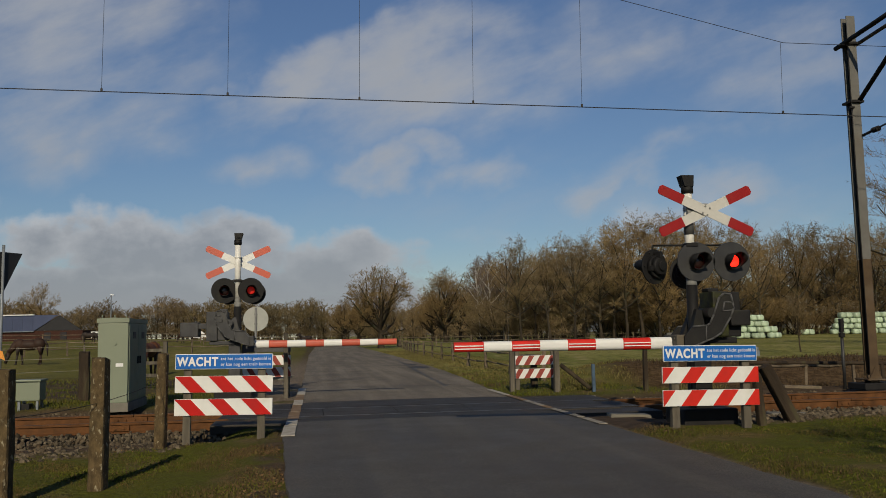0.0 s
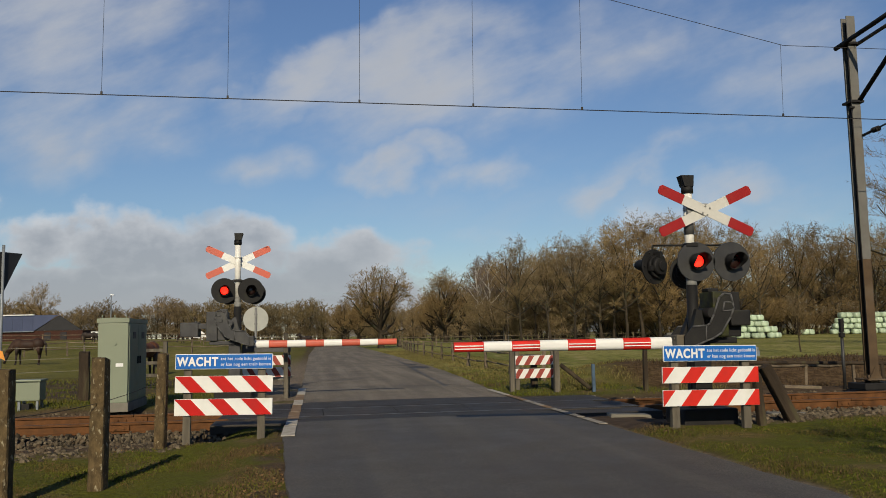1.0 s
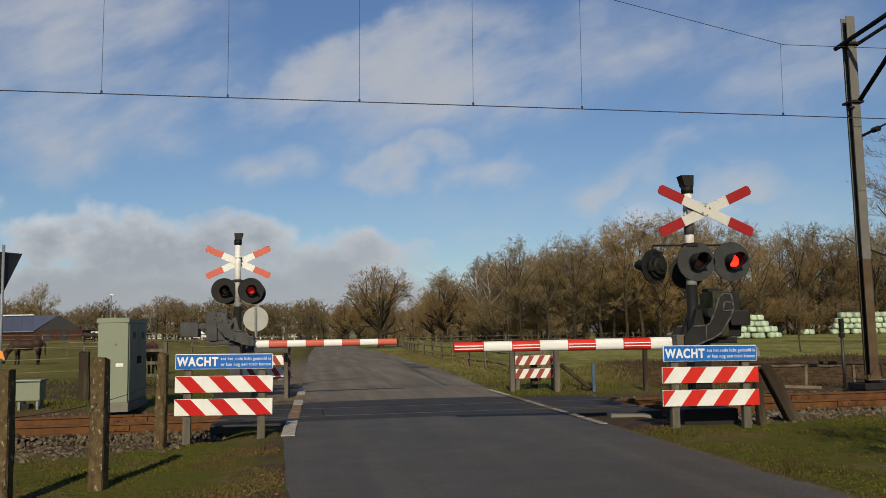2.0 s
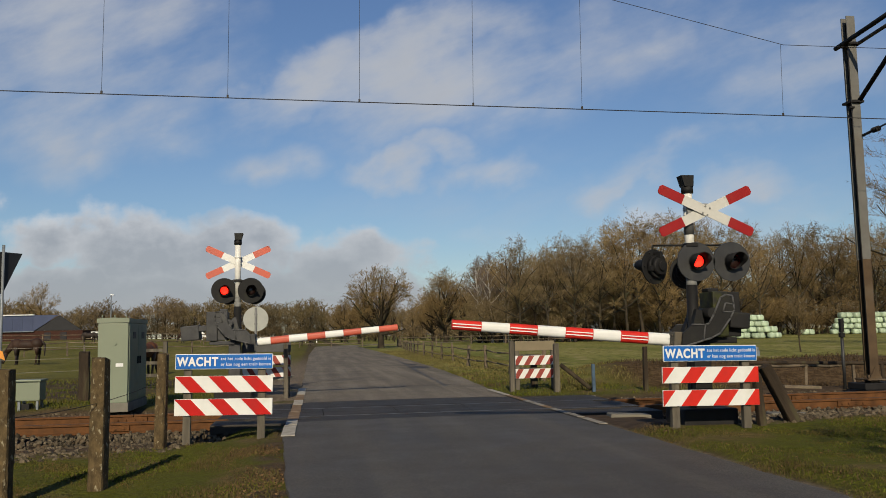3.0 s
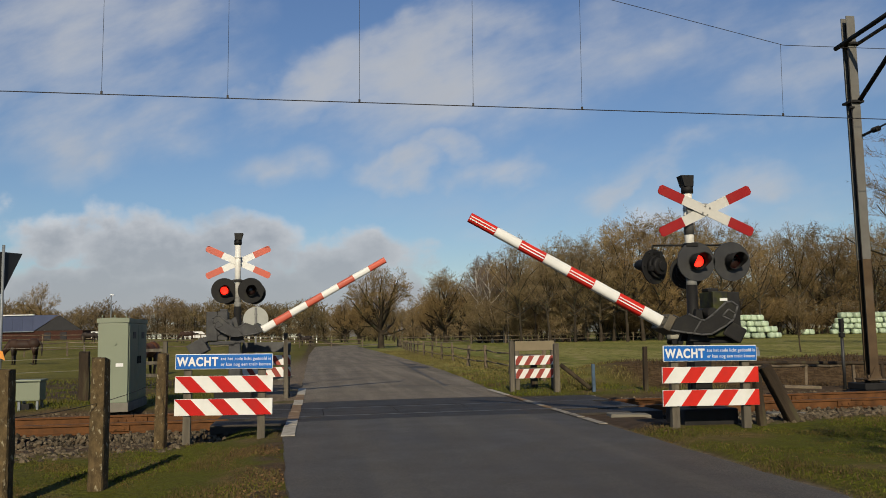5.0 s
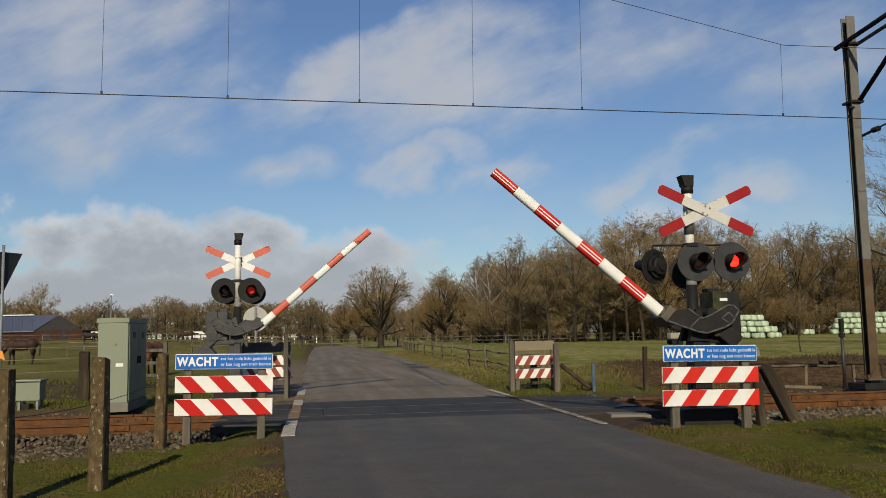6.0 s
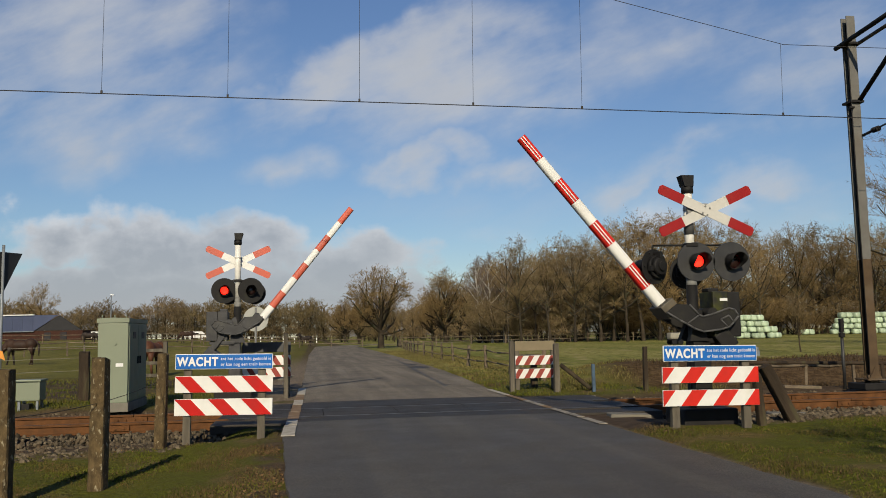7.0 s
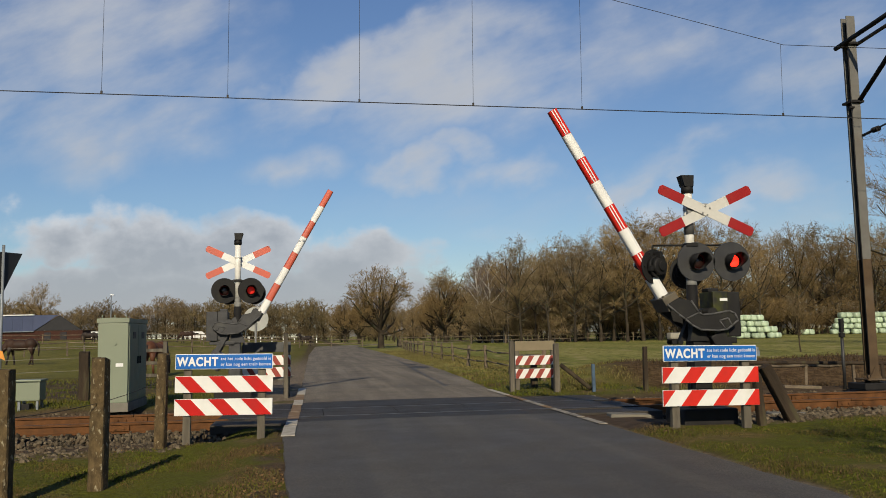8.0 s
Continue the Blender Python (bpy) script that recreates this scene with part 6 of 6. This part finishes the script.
def make_far_wood():
    """Woods at the far edge of the meadow, and an unseen belt added round the place: many bare trees gathered in one
    mesh.
    """
    rng = np.random.default_rng(4)
    kinds = []
    for k, clear, wide, stems in ((61, 0.12, 0.34, 1), (62, 0.16, 0.3, 1), (63, 0.1, 0.38, 1), (64, 0.14, 0.32, 1), (65, 0.0, 0.75, 4)):
        segs, twigs = grow(k, 12.0, clear, wide, 0.14, 0.0, stems, 9, 0.6 if stems == 1 else 0.38, 1.1, last=2, spray=1.6)
        segs[:, 6:8] = np.maximum(segs[:, 6:8], 0.016)
        v1, f1 = tubes(segs, 2)
        f1 = f1[::2]
        v2, f2 = blades(twigs, rng)
        f = np.concatenate([f1[:, [0, 1, 2]], f1[:, [0, 2, 3]], f2 + len(v1)])
        stout = segs[:, 6] > 0.05
        kinds.append((np.concatenate([v1, v2]), f, np.concatenate([stout, stout, np.zeros(len(f2), bool)])))
    stands = []
    for u in np.arange(-900, 60, 11.0):
        for row in range(2):
            stands.append((u + rng.normal(0, 4), 250 + 16 * row + rng.uniform(-8, 8), 10.8 + 1.2 * math.sin(u * 0.013) + 0.9 * math.sin(u * 0.05 + 1) + rng.normal(0, 0.9)))
    for u in np.arange(-190, 150, 11.0):
        stands.append((u + rng.normal(0, 4), 195 + rng.uniform(-10, 15), 8.0 + rng.normal(0, 0.9) + 0.008 * max(u, 0)))
    for u in np.arange(60, 950, 14.0):
        stands.append((u + rng.normal(0, 5), (136 if u < 430 else 164 if u < 560 else 180) + rng.uniform(-6, 6), 12.0 + rng.normal(0, 1.2)))
    places = [(*view(u, d), h) for u, d, h in stands]
    # an unseen belt beside and behind the camera, added to block low skylight
    for a in np.arange(42.0, 318.0, 8.0):
        d = 75 + 14 * math.sin(a * 0.11) + rng.uniform(-7, 7)
        b = YAW + radians(a)
        places.append((d * math.sin(b), d * math.cos(b), 11 + 2.5 * math.sin(a * 0.23) + rng.normal(0, 1.2)))
    verts, faces, slots, n = [], [], [], 0
    for x, y, h in places:
        # a tall tree, and a low thicket at its foot
        for v, f, stout, k in [(*kinds[rng.integers(0, 4)], h / 12.0)] + ([(*kinds[4], rng.uniform(0.28, 0.5) * h / 12.0)] * 2):
            a, w = rng.uniform(0, 6.28), rng.uniform(0.95, 1.25)
            x, y = x + rng.normal(0, 1.0), y + rng.normal(0, 1.0)
            c, t = math.cos(a) * k * w, math.sin(a) * k * w
            verts.append(np.stack([x + v[:, 0] * c - v[:, 1] * t, y + v[:, 0] * t + v[:, 1] * c, float(ground_z(x, y)) + v[:, 2] * k], -1))
            faces.append(f + n)
            slots.append(stout)
            n += len(v)
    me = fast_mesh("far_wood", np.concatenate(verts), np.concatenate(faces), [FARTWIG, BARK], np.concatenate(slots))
    tagged(new("far_wood", me), "far bare brown winter wood behind the meadow, with an added unseen belt round the camera", "wood", kind="stuff")


# ---- grass, stones ----
def scatter_grass(name, label, n, region, length, width, material, seed, keep=None):
    rng = np.random.default_rng(seed)
    x0, x1, y0, y1 = region
    x, y = rng.uniform(x0, x1, n), rng.uniform(y0, y1, n)
    ok = np.ones(n, bool) if keep is None else keep(x, y)
    clump = np.sin(x * 2.1 + 1.3 * np.sin(y * 1.7)) + np.sin(y * 2.7 + 1.1 * np.sin(x * 2.3)) + np.sin(5.3 * x + 4.1 * y)
    ok &= rng.uniform(-2.2, 1.6, n) < clump
    x, y, clump = x[ok], y[ok], clump[ok]
    z = ground_z(x, y)
    k = len(x)
    l = length * rng.uniform(0.45, 1.25, k) * (1 + 0.18 * clump)
    a, lean = rng.uniform(0, 2 * np.pi, k), rng.uniform(0.1, 0.9, k)
    p = np.stack([x, y, z - 0.01], -1)
    mid = p + np.stack([np.cos(a) * lean * l * 0.35, np.sin(a) * lean * l * 0.35, l * 0.6], -1)
    tip = p + np.stack([np.cos(a) * lean * l, np.sin(a) * lean * l, l * (1 - 0.35 * lean)], -1)
    b = rng.uniform(0, np.pi, k)
    side = np.stack([np.cos(b), np.sin(b), np.zeros(k)], -1) * (width * rng.uniform(0.6, 1.3, k))[:, None]
    verts = np.stack([p - side, p + side, mid + side * 0.7, mid - side * 0.7, tip], 1).reshape(-1, 3)
    i = np.arange(k)[:, None] * 5
    faces = np.concatenate([i + [[0, 1, 2]], i + [[0, 2, 3]], i + [[3, 2, 4]]])
    me = fast_mesh(name, verts, faces, [material])
    tagged(new(name, me), label, "grass", kind="stuff")


def grass_bank(x):
    """The y at which the grass of the near verge gives way to the ballast."""
    return np.interp(x, [-3.3, -2.4, -1.75, -1.43, -1.05, -0.6], [10.85, 11.15, 11.2, 12.3, 13.2, 13.35])


def make_grass():
    def off(x, y):
        lo, hi = road_line(y)
        beside = (x < lo - 0.2 - 0.09 * np.sin(3.1 * y) - 0.05 * np.sin(7.7 * y)) | (x > hi + 0.1 + 0.05 * np.sin(2.7 * y) + 0.03 * np.sin(9.1 * y))
        bank = np.where(x < 2, grass_bank(x), np.where(x < 5.4, 10.3, 10.25)) + 0.12 * np.sin(2.1 * x) + 0.15 * np.sin(5.7 * x)
        return beside & ((y < bank) | (y > 17.1))

    scatter_grass("verge_grass_near", "short green verge grass beside the lane", 165000, (-6.5, -0.2, 4.0, 13.5), 0.03, 0.0045, GRASS, 1, off)
    scatter_grass("verge_grass_side", "short green verge grass around the warning board", 170000, (3.9, 12.5, 3.5, 12.0), 0.03, 0.0045, GRASS, 2, off)
    scatter_grass("dry_grass_near", "straw-coloured dead grass tufts in the verge", 26000, (-6.5, 12.5, 4.0, 12.3), 0.035, 0.004, DRYGRASS, 3, off)
    scatter_grass("edge_straw", "dead straw-coloured grass along the asphalt edge", 15000, (-1.3, -0.2, 3.5, 12.4), 0.045, 0.0035, DRYGRASS, 7, lambda x, y: x < road_line(y)[0] - 0.06)
    scatter_grass("edge_straw_side", "dead straw-coloured grass along the lane's other edge", 7000, (3.98, 4.6, 4.0, 10.9), 0.04, 0.0035, DRYGRASS, 8)
    scatter_grass("verge_grass_beyond", "rough grass of the far verge", 60000, (-12.0, 16.0, 17.2, 30.0), 0.09, 0.007, GRASS, 4, lambda x, y: off(x, y) & ((x < 8) | (y > 26)) & ((x < -1.5) | (x > 0)))
    scatter_grass("reeds", "dry brown grass and reeds along the ditch", 16000, (4.3, 18.0, 18.8, 27.0), 0.12, 0.008, REED, 5, lambda x, y: off(x, y) & ((x > 9.2) | (np.sin(3 * x) + np.sin(2.2 * y) > 1.0)))
    scatter_grass("leaf_litter", "brown dead leaves strewn in the verge", 9000, (-3.6, -0.2, 4.0, 11.6), 0.022, 0.011, LEAF, 21, lambda x, y: x < road_line(y)[0] - 0.05)
    scatter_grass("edge_litter", "brown dead leaves drifted against the asphalt edge", 17000, (-1.0, -0.2, 4.0, 11.4), 0.024, 0.012, LEAF, 25, lambda x, y: x < road_line(y)[0] - 0.03)
    scatter_grass("leaf_litter_side", "brown dead leaves strewn in the grass", 9000, (4.05, 9.5, 4.0, 10.8), 0.022, 0.011, LEAF, 22)
    scatter_grass("dry_tussocks", "tall bleached grass tussocks beyond the track", 5000, (5.6, 9.2, 17.3, 20.5), 0.2, 0.006, LANEGRASS, 23, lambda x, y: np.sin(2.3 * x + 1.1) + np.sin(3.1 * y + x) > 0.9)
    scatter_grass("lane_grass", "grass edge along the lane and its fence", 50000, (4.4, 9.0, 22.0, 70.0), 0.09, 0.012, LANEGRASS, 6, lambda x, y: x > road_line(y)[1] + 0.12)


def make_ballast():
    """Loose stones beside and between the rails, in one mesh."""
    rng = np.random.default_rng(8)
    bm = bmesh.new()
    bmesh.ops.create_icosphere(bm, subdivisions=1, radius=1.0)
    base = np.array([v.co[:] for v in bm.verts])
    tri = np.array([[v.index for v in f.verts] for f in bm.faces])
    bm.free()
    n = 33000
    x = rng.uniform(-11, 16, n)
    y = 14.5 + rng.uniform(-4.1, 2.5, n)
    ok = ((x < -1.25) | (x > 5.45)) & (y > np.where(x < 2, grass_bank(x) - 0.2, 10.2) + 0.15 * np.sin(2.1 * x)) & (np.abs(np.abs(y - 14.5) - 0.72) > 0.09)
    x, y = x[ok], y[ok]
    n = len(x)
    d = np.abs(y - 14.5)
    z = np.where(d < 1.35, -0.17, -0.17 - 0.08 * np.clip((d - 1.35) / 1.3, 0, 1.3)) + rng.uniform(-0.03, 0.03, n)
    z = np.maximum(z, ground_z(x, y) - 0.005)
    r = rng.uniform(0.016, 0.048, n)
    sq = rng.uniform(0.55, 1.15, (n, 1, 3)) * r[:, None, None]
    lump = rng.uniform(0.75, 1.2, (n, len(base), 1))
    a, b = rng.uniform(0, 6.28, n), rng.uniform(-0.6, 0.6, n)
    p = base[None] * lump * sq
    ca, sa, cb, sb = np.cos(a)[:, None], np.sin(a)[:, None], np.cos(b)[:, None], np.sin(b)[:, None]
    px, py, pz = p[..., 0], p[..., 1], p[..., 2]
    py, pz = py * cb - pz * sb, py * sb + pz * cb
    px, py = px * ca - py * sa, px * sa + py * ca
    verts = np.stack([px + x[:, None], py + y[:, None], pz + z[:, None]], -1).reshape(-1, 3)
    faces = (tri[None] + (np.arange(n) * len(base))[:, None, None]).reshape(-1, 3)
    me = fast_mesh("ballast", verts, faces, [STONE])
    tagged(new("ballast", me), "grey and brown crushed stone ballast of the track", "ballast", kind="stuff")


# ---- sky: two drifting layers of cloud ----
def cloud_material(name, blobs, scale, bright, dim, cover, soft, spread=1.0, base=None):
    """Clouds on the far shell: soft patches broken up by noise, clear between. Coordinates: bearing and height as slopes."""
    m = bpy.data.materials.new(name)
    m.use_nodes = True
    nt = m.node_tree
    nt.nodes.clear()
    N = nt.nodes.new
    co = N("ShaderNodeTexCoord")
    sep = N("ShaderNodeSeparateXYZ")
    nt.links.new(co.outputs["Object"], sep.inputs[0])

    def maths(op, a, b=0.0, clamp=False):
        n = N("ShaderNodeMath")
        n.operation, n.use_clamp = op, clamp
        for i, v in enumerate((a, b)):
            if isinstance(v, (int, float)):
                n.inputs[i].default_value = v
            else:
                nt.links.new(v, n.inputs[i])
        return n.outputs[0]

    depth = maths("MAXIMUM", sep.outputs["Y"], 1.0)
    u = maths("MULTIPLY", maths("DIVIDE", sep.outputs["X"], depth), 1.5)
    w = maths("MULTIPLY", maths("DIVIDE", sep.outputs["Z"], depth), 1.5)
    comb = N("ShaderNodeCombineXYZ")
    nt.links.new(u, comb.inputs[0])
    nt.links.new(w, comb.inputs[1])

    def nz(s, detail, rough=0.55, shift=0.0):
        stretch = (1.0, 0.67, 1) if base else (1.5, 0.62, 1)
        mp = N("ShaderNodeMapping")
        mp.vector_type = "TEXTURE"
        mp.inputs["Scale"].default_value = stretch
        mp.inputs["Rotation"].default_value = (0, 0, 0 if base else radians(20))
        mp.inputs["Location"].default_value = (shift, shift * 0.6, shift)
        nt.links.new(comb.outputs[0], mp.inputs["Vector"])
        n = N("ShaderNodeTexNoise")
        n.inputs["Scale"].default_value, n.inputs["Detail"].default_value, n.inputs["Roughness"].default_value = s, detail, rough
        nt.links.new(mp.outputs[0], n.inputs["Vector"])
        return n.outputs["Fac"]

    # ragged outlines: the patches are laid out on a stirred plane
    stir = N("ShaderNodeTexNoise")
    stir.inputs["Scale"].default_value, stir.inputs["Detail"].default_value = 7.0, 5.0
    nt.links.new(comb.outputs[0], stir.inputs["Vector"])
    off = N("ShaderNodeVectorMath")
    off.operation = "SUBTRACT"
    off.inputs[1].default_value = (0.5, 0.5, 0.5)
    nt.links.new(stir.outputs["Color"], off.inputs[0])
    amount = N("ShaderNodeVectorMath")
    amount.operation = "MULTIPLY"
    amount.inputs[1].default_value = (0.30, 0.17, 0.0)
    nt.links.new(off.outputs[0], amount.inputs[0])
    moved = N("ShaderNodeVectorMath")
    nt.links.new(comb.outputs[0], moved.inputs[0])
    nt.links.new(amount.outputs[0], moved.inputs[1])
    total = None
    for cx, cy, rx, ry, rot, k in blobs:
        mp = N("ShaderNodeMapping")
        mp.vector_type = "TEXTURE"
        mp.inputs["Location"].default_value = ((cx - 784) / 1000, (592 - 0.0192 * (cx - 784) - cy) / 1000, 0)
        mp.inputs["Rotation"].default_value = (0, 0, radians(rot))
        mp.inputs["Scale"].default_value = (rx * spread / 1000, ry * spread / 1000, 1)
        nt.links.new(moved.outputs[0], mp.inputs["Vector"])
        g = N("ShaderNodeTexGradient")
        g.gradient_type = "SPHERICAL"
        nt.links.new(mp.outputs[0], g.inputs["Vector"])
        s = maths("MULTIPLY", maths("POWER", g.outputs["Fac"], 0.75), k)
        total = s if total is None else maths("MAXIMUM", total, s)
    wisp = nz(scale, 9, 0.58)
    broad = nz(scale * 0.35, 4, 0.5, shift=3.1)
    dens = maths("ADD", maths("MULTIPLY", total, 0.8), maths("MULTIPLY", maths("SUBTRACT", wisp, 0.5), 1.35 if base else 1.75))
    dens = maths("ADD", dens, maths("MULTIPLY", maths("SUBTRACT", broad, 0.5), 0.7))
    mr = N("ShaderNodeMapRange")
    mr.interpolation_type = "SMOOTHSTEP"
    nt.links.new(dens, mr.inputs["Value"])
    mr.inputs["From Min"].default_value, mr.inputs["From Max"].default_value = cover, cover + soft
    alpha = maths("MULTIPLY", mr.outputs["Result"], maths("MINIMUM", maths("MULTIPLY", total, 2.1), 0.88), True)
    # the thick middles are greyer, the upper edges brighter
    sh = N("ShaderNodeMapRange")
    nt.links.new(maths("ADD", dens, maths("MULTIPLY", maths("SUBTRACT", nz(scale * 1.6, 5, 0.6, shift=7.7), 0.5), 0.9)), sh.inputs["Value"])
    sh.inputs["From Min"].default_value, sh.inputs["From Max"].default_value = cover + soft * 1.7, cover + soft * 0.35
    shade = sh.outputs["Result"]
    if base:
        # flat grey undersides below, sunlit heads above
        head = N("ShaderNodeMapRange")
        nt.links.new(w, head.inputs["Value"])
        head.inputs["From Min"].default_value, head.inputs["From Max"].default_value = base
        shade = maths("MULTIPLY", shade, head.outputs["Result"], True)
    mix = N("ShaderNodeMix")
    mix.data_type = "RGBA"
    nt.links.new(shade, mix.inputs[0])
    mix.inputs[6].default_value, mix.inputs[7].default_value = (*dim, 1), (*bright, 1)
    em, tr, mx, out = N("ShaderNodeEmission"), N("ShaderNodeBsdfTransparent"), N("ShaderNodeMixShader"), N("ShaderNodeOutputMaterial")
    nt.links.new(mix.outputs[2], em.inputs["Color"])
    nt.links.new(alpha, mx.inputs[0])
    nt.links.new(tr.outputs[0], mx.inputs[1])
    nt.links.new(em.outputs[0], mx.inputs[2])
    nt.links.new(mx.outputs[0], out.inputs["Surface"])
    return m


def cloud_shell(name, label, radius, material):
    az, el = np.radians(np.linspace(-68, 68, 40)), np.radians(np.linspace(-1.0, 62, 22))
    a, e = np.meshgrid(az, el)
    v = np.stack([np.sin(a) * np.cos(e), np.cos(a) * np.cos(e), np.sin(e)], -1).reshape(-1, 3) * radius
    n = len(az)
    i = (np.arange(len(el) - 1)[:, None] * n + np.arange(n - 1)[None]).ravel()
    me = fast_mesh(name, v, np.stack([i, i + 1, i + 1 + n, i + n], -1), [material], smooth=True)
    return tagged(new(name, me), label, "clouds", kind="structure")


def make_clouds():
    high = [(60, 70, 320, 200, 0, 0.80), (70, 190, 240, 90, 5, 0.55), (110, 265, 110, 48, 0, 0.42), (250, 225, 140, 48, 10, 0.42), (560, 115, 210, 60, 24, 0.85), (700, 80, 240, 75, 20, 0.95),
            (780, 130, 300, 110, 10, 0.72), (930, 110, 280, 110, 12, 0.5), (640, 205, 150, 45, 0, 0.35), (470, 280, 95, 38, 0, 0.45), (670, 292, 90, 46, 8, 0.7), (755, 268, 90, 40, 0, 0.62),
            (850, 296, 110, 38, 4, 0.6), (1075, 322, 110, 44, 20, 0.66), (1150, 275, 160, 40, 15, 0.6), (1300, 330, 140, 50, 10, 0.6), (1400, 50, 320, 100, 10, 0.42), (1120, 50, 220, 90, 10, 0.45),
            (1400, 150, 240, 80, 10, 0.42), (1250, 320, 760, 250, 0, 0.24)]
    low = [(270, 440, 210, 85, 0, 1.0), (40, 410, 150, 80, 0, 0.95), (600, 470, 170, 60, 0, 0.85), (200, 520, 560, 75, 0, 0.95), (1150, 400, 420, 45, 3, 0.35), (700, 545, 260, 70, 0, 0.85), (1100, 570, 900, 110, 0, 0.5), (430, 440, 130, 55, 0, 0.8)]
    a = cloud_shell("high_clouds", "broken white and grey clouds drifting across a blue sky", 4000.0,
                    cloud_material("high_cloud", high, 4.2, (0.465, 0.478, 0.502), (0.345, 0.36, 0.39), -0.12, 0.95, 1.3))
    b = cloud_shell("low_clouds", "bank of pale cumulus cloud low over the horizon", 4400.0,
                    cloud_material("low_cloud", low, 5.0, (0.585, 0.59, 0.60), (0.305, 0.32, 0.35), 0.06, 0.38, 1.0, (0.06, 0.21)))
    return a, b


# ---- build ----
make_ground()
make_road()
make_patches()
make_markings()
make_track()
NEAR, FAR = make_signals()
make_warnings()
make_mast()
WIRES = make_wires()
make_posts()
make_cabinets()
make_road_signs()
make_field_fences()
make_pebbles()
make_bales()
make_tank()
HORSES = make_horses()
make_barn()
make_trees()
CLOUDS = make_clouds()
make_ballast()
make_grass()


# ---- what moves ----
def motions():
    lift = ((0.0, 0.0), (2.3, 0.0), (2.55, 1.1), (2.8, 3.2), (3.0, 5.0), (3.2, 7.0), (3.5, 10.3), (4.0, 17.2), (4.5, 23.5), (4.7, 25.9),
            (5.25, 32.4), (5.8, 38.8), (6.0, 41.0), (6.5, 46.3), (7.0, 51.2), (7.5, 56.0), (8.0, 60.8))
    for (s, arm, lenses), (px_, pz_, turn) in ((NEAR, (0.167, 1.465, -4.0)), (FAR, (0.146, 1.51, 0.0))):
        walk(arm, [(t, pose(px_, 0, pz_, 0, a, turn)) for t, a in lift])
        # the two lamps flash in turn: each lens turns its lit side out and in again
        left_on = (0.2, 0.9, 1.6, 2.3, 2.9, 3.6, 4.2, 4.9, 5.6, 6.3, 7.0, 7.6)
        right_on = (0.6, 1.3, 1.9, 2.6, 3.3, 4.0, 4.6, 5.3, 6.0, 6.7, 7.3, 8.0)
        for lens, on, off in ((lenses[0], left_on, right_on), (lenses[1], right_on, left_on)):
            events = sorted([(t, 0.0) for t in on] + [(t, 180.0) for t in off])
            now = 180.0 - events[0][1]
            rows = [(0.0, pose(0, -0.05, 0, 0, 0, now))]
            for t, to in events:
                for k in range(4):
                    tt = t - 0.1 + k / 30
                    if tt > rows[-1][0] + 0.01:
                        rows.append((tt, pose(0, -0.05, 0, 0, 0, now + (to - now) * k / 3)))
                now = to
            if rows[-1][0] < 7.99:
                rows.append((8.0, pose(0, -0.05, 0, 0, 0, now)))
            walk(lens, rows)
    # the contact wire still trembles after the train
    walk(WIRES, [(t, pose(0, 14.5, z)) for t, z in ((0.0, 0.035), (0.3, 0.005), (0.6, -0.012), (1.0, -0.018), (1.5, 0.0), (3.0, -0.006), (3.5, 0.0), (4.5, -0.012), (6.0, -0.012), (7.0, 0.0), (8.0, -0.006))])
    # the grazing horses
    h, legs = HORSES[0]
    z = h.location.z
    walk(h, [(t, pose(-16.4 + x, 53.0, z)) for t, x in ((0.0, 0.0), (2.0, -0.12), (4.0, -0.2), (6.0, -0.42), (8.0, -0.48))])
    for k, leg in enumerate(legs):
        b = leg.matrix_basis.copy()
        s = 1 if k in (0, 3) else -1
        walk(leg, [(t, b @ pose(0, 0, 0, 0, s * a, 0)) for t, a in ((0.0, 0), (2.0, -6), (4.0, -10), (6.0, -3), (8.0, 2))])
    h, legs = HORSES[1]
    p = h.matrix_basis.copy()
    walk(h, [(t, pose(dx, 0, 0) @ p) for t, dx in ((0.0, 0.0), (4.0, -0.1), (6.0, 0.12), (8.0, 0.28))])
    # the clouds drift
    for shell, total in zip(CLOUDS, (2.15, 1.15)):
        base = -math.degrees(YAW)
        walk(shell, [(0.0, pose(0, 0, 1.25, 0, 0, base)), (4.0, pose(0, 0, 1.25, 0, 0, base - total / 2)), (8.0, pose(0, 0, 1.25, 0, 0, base - total))])


motions()
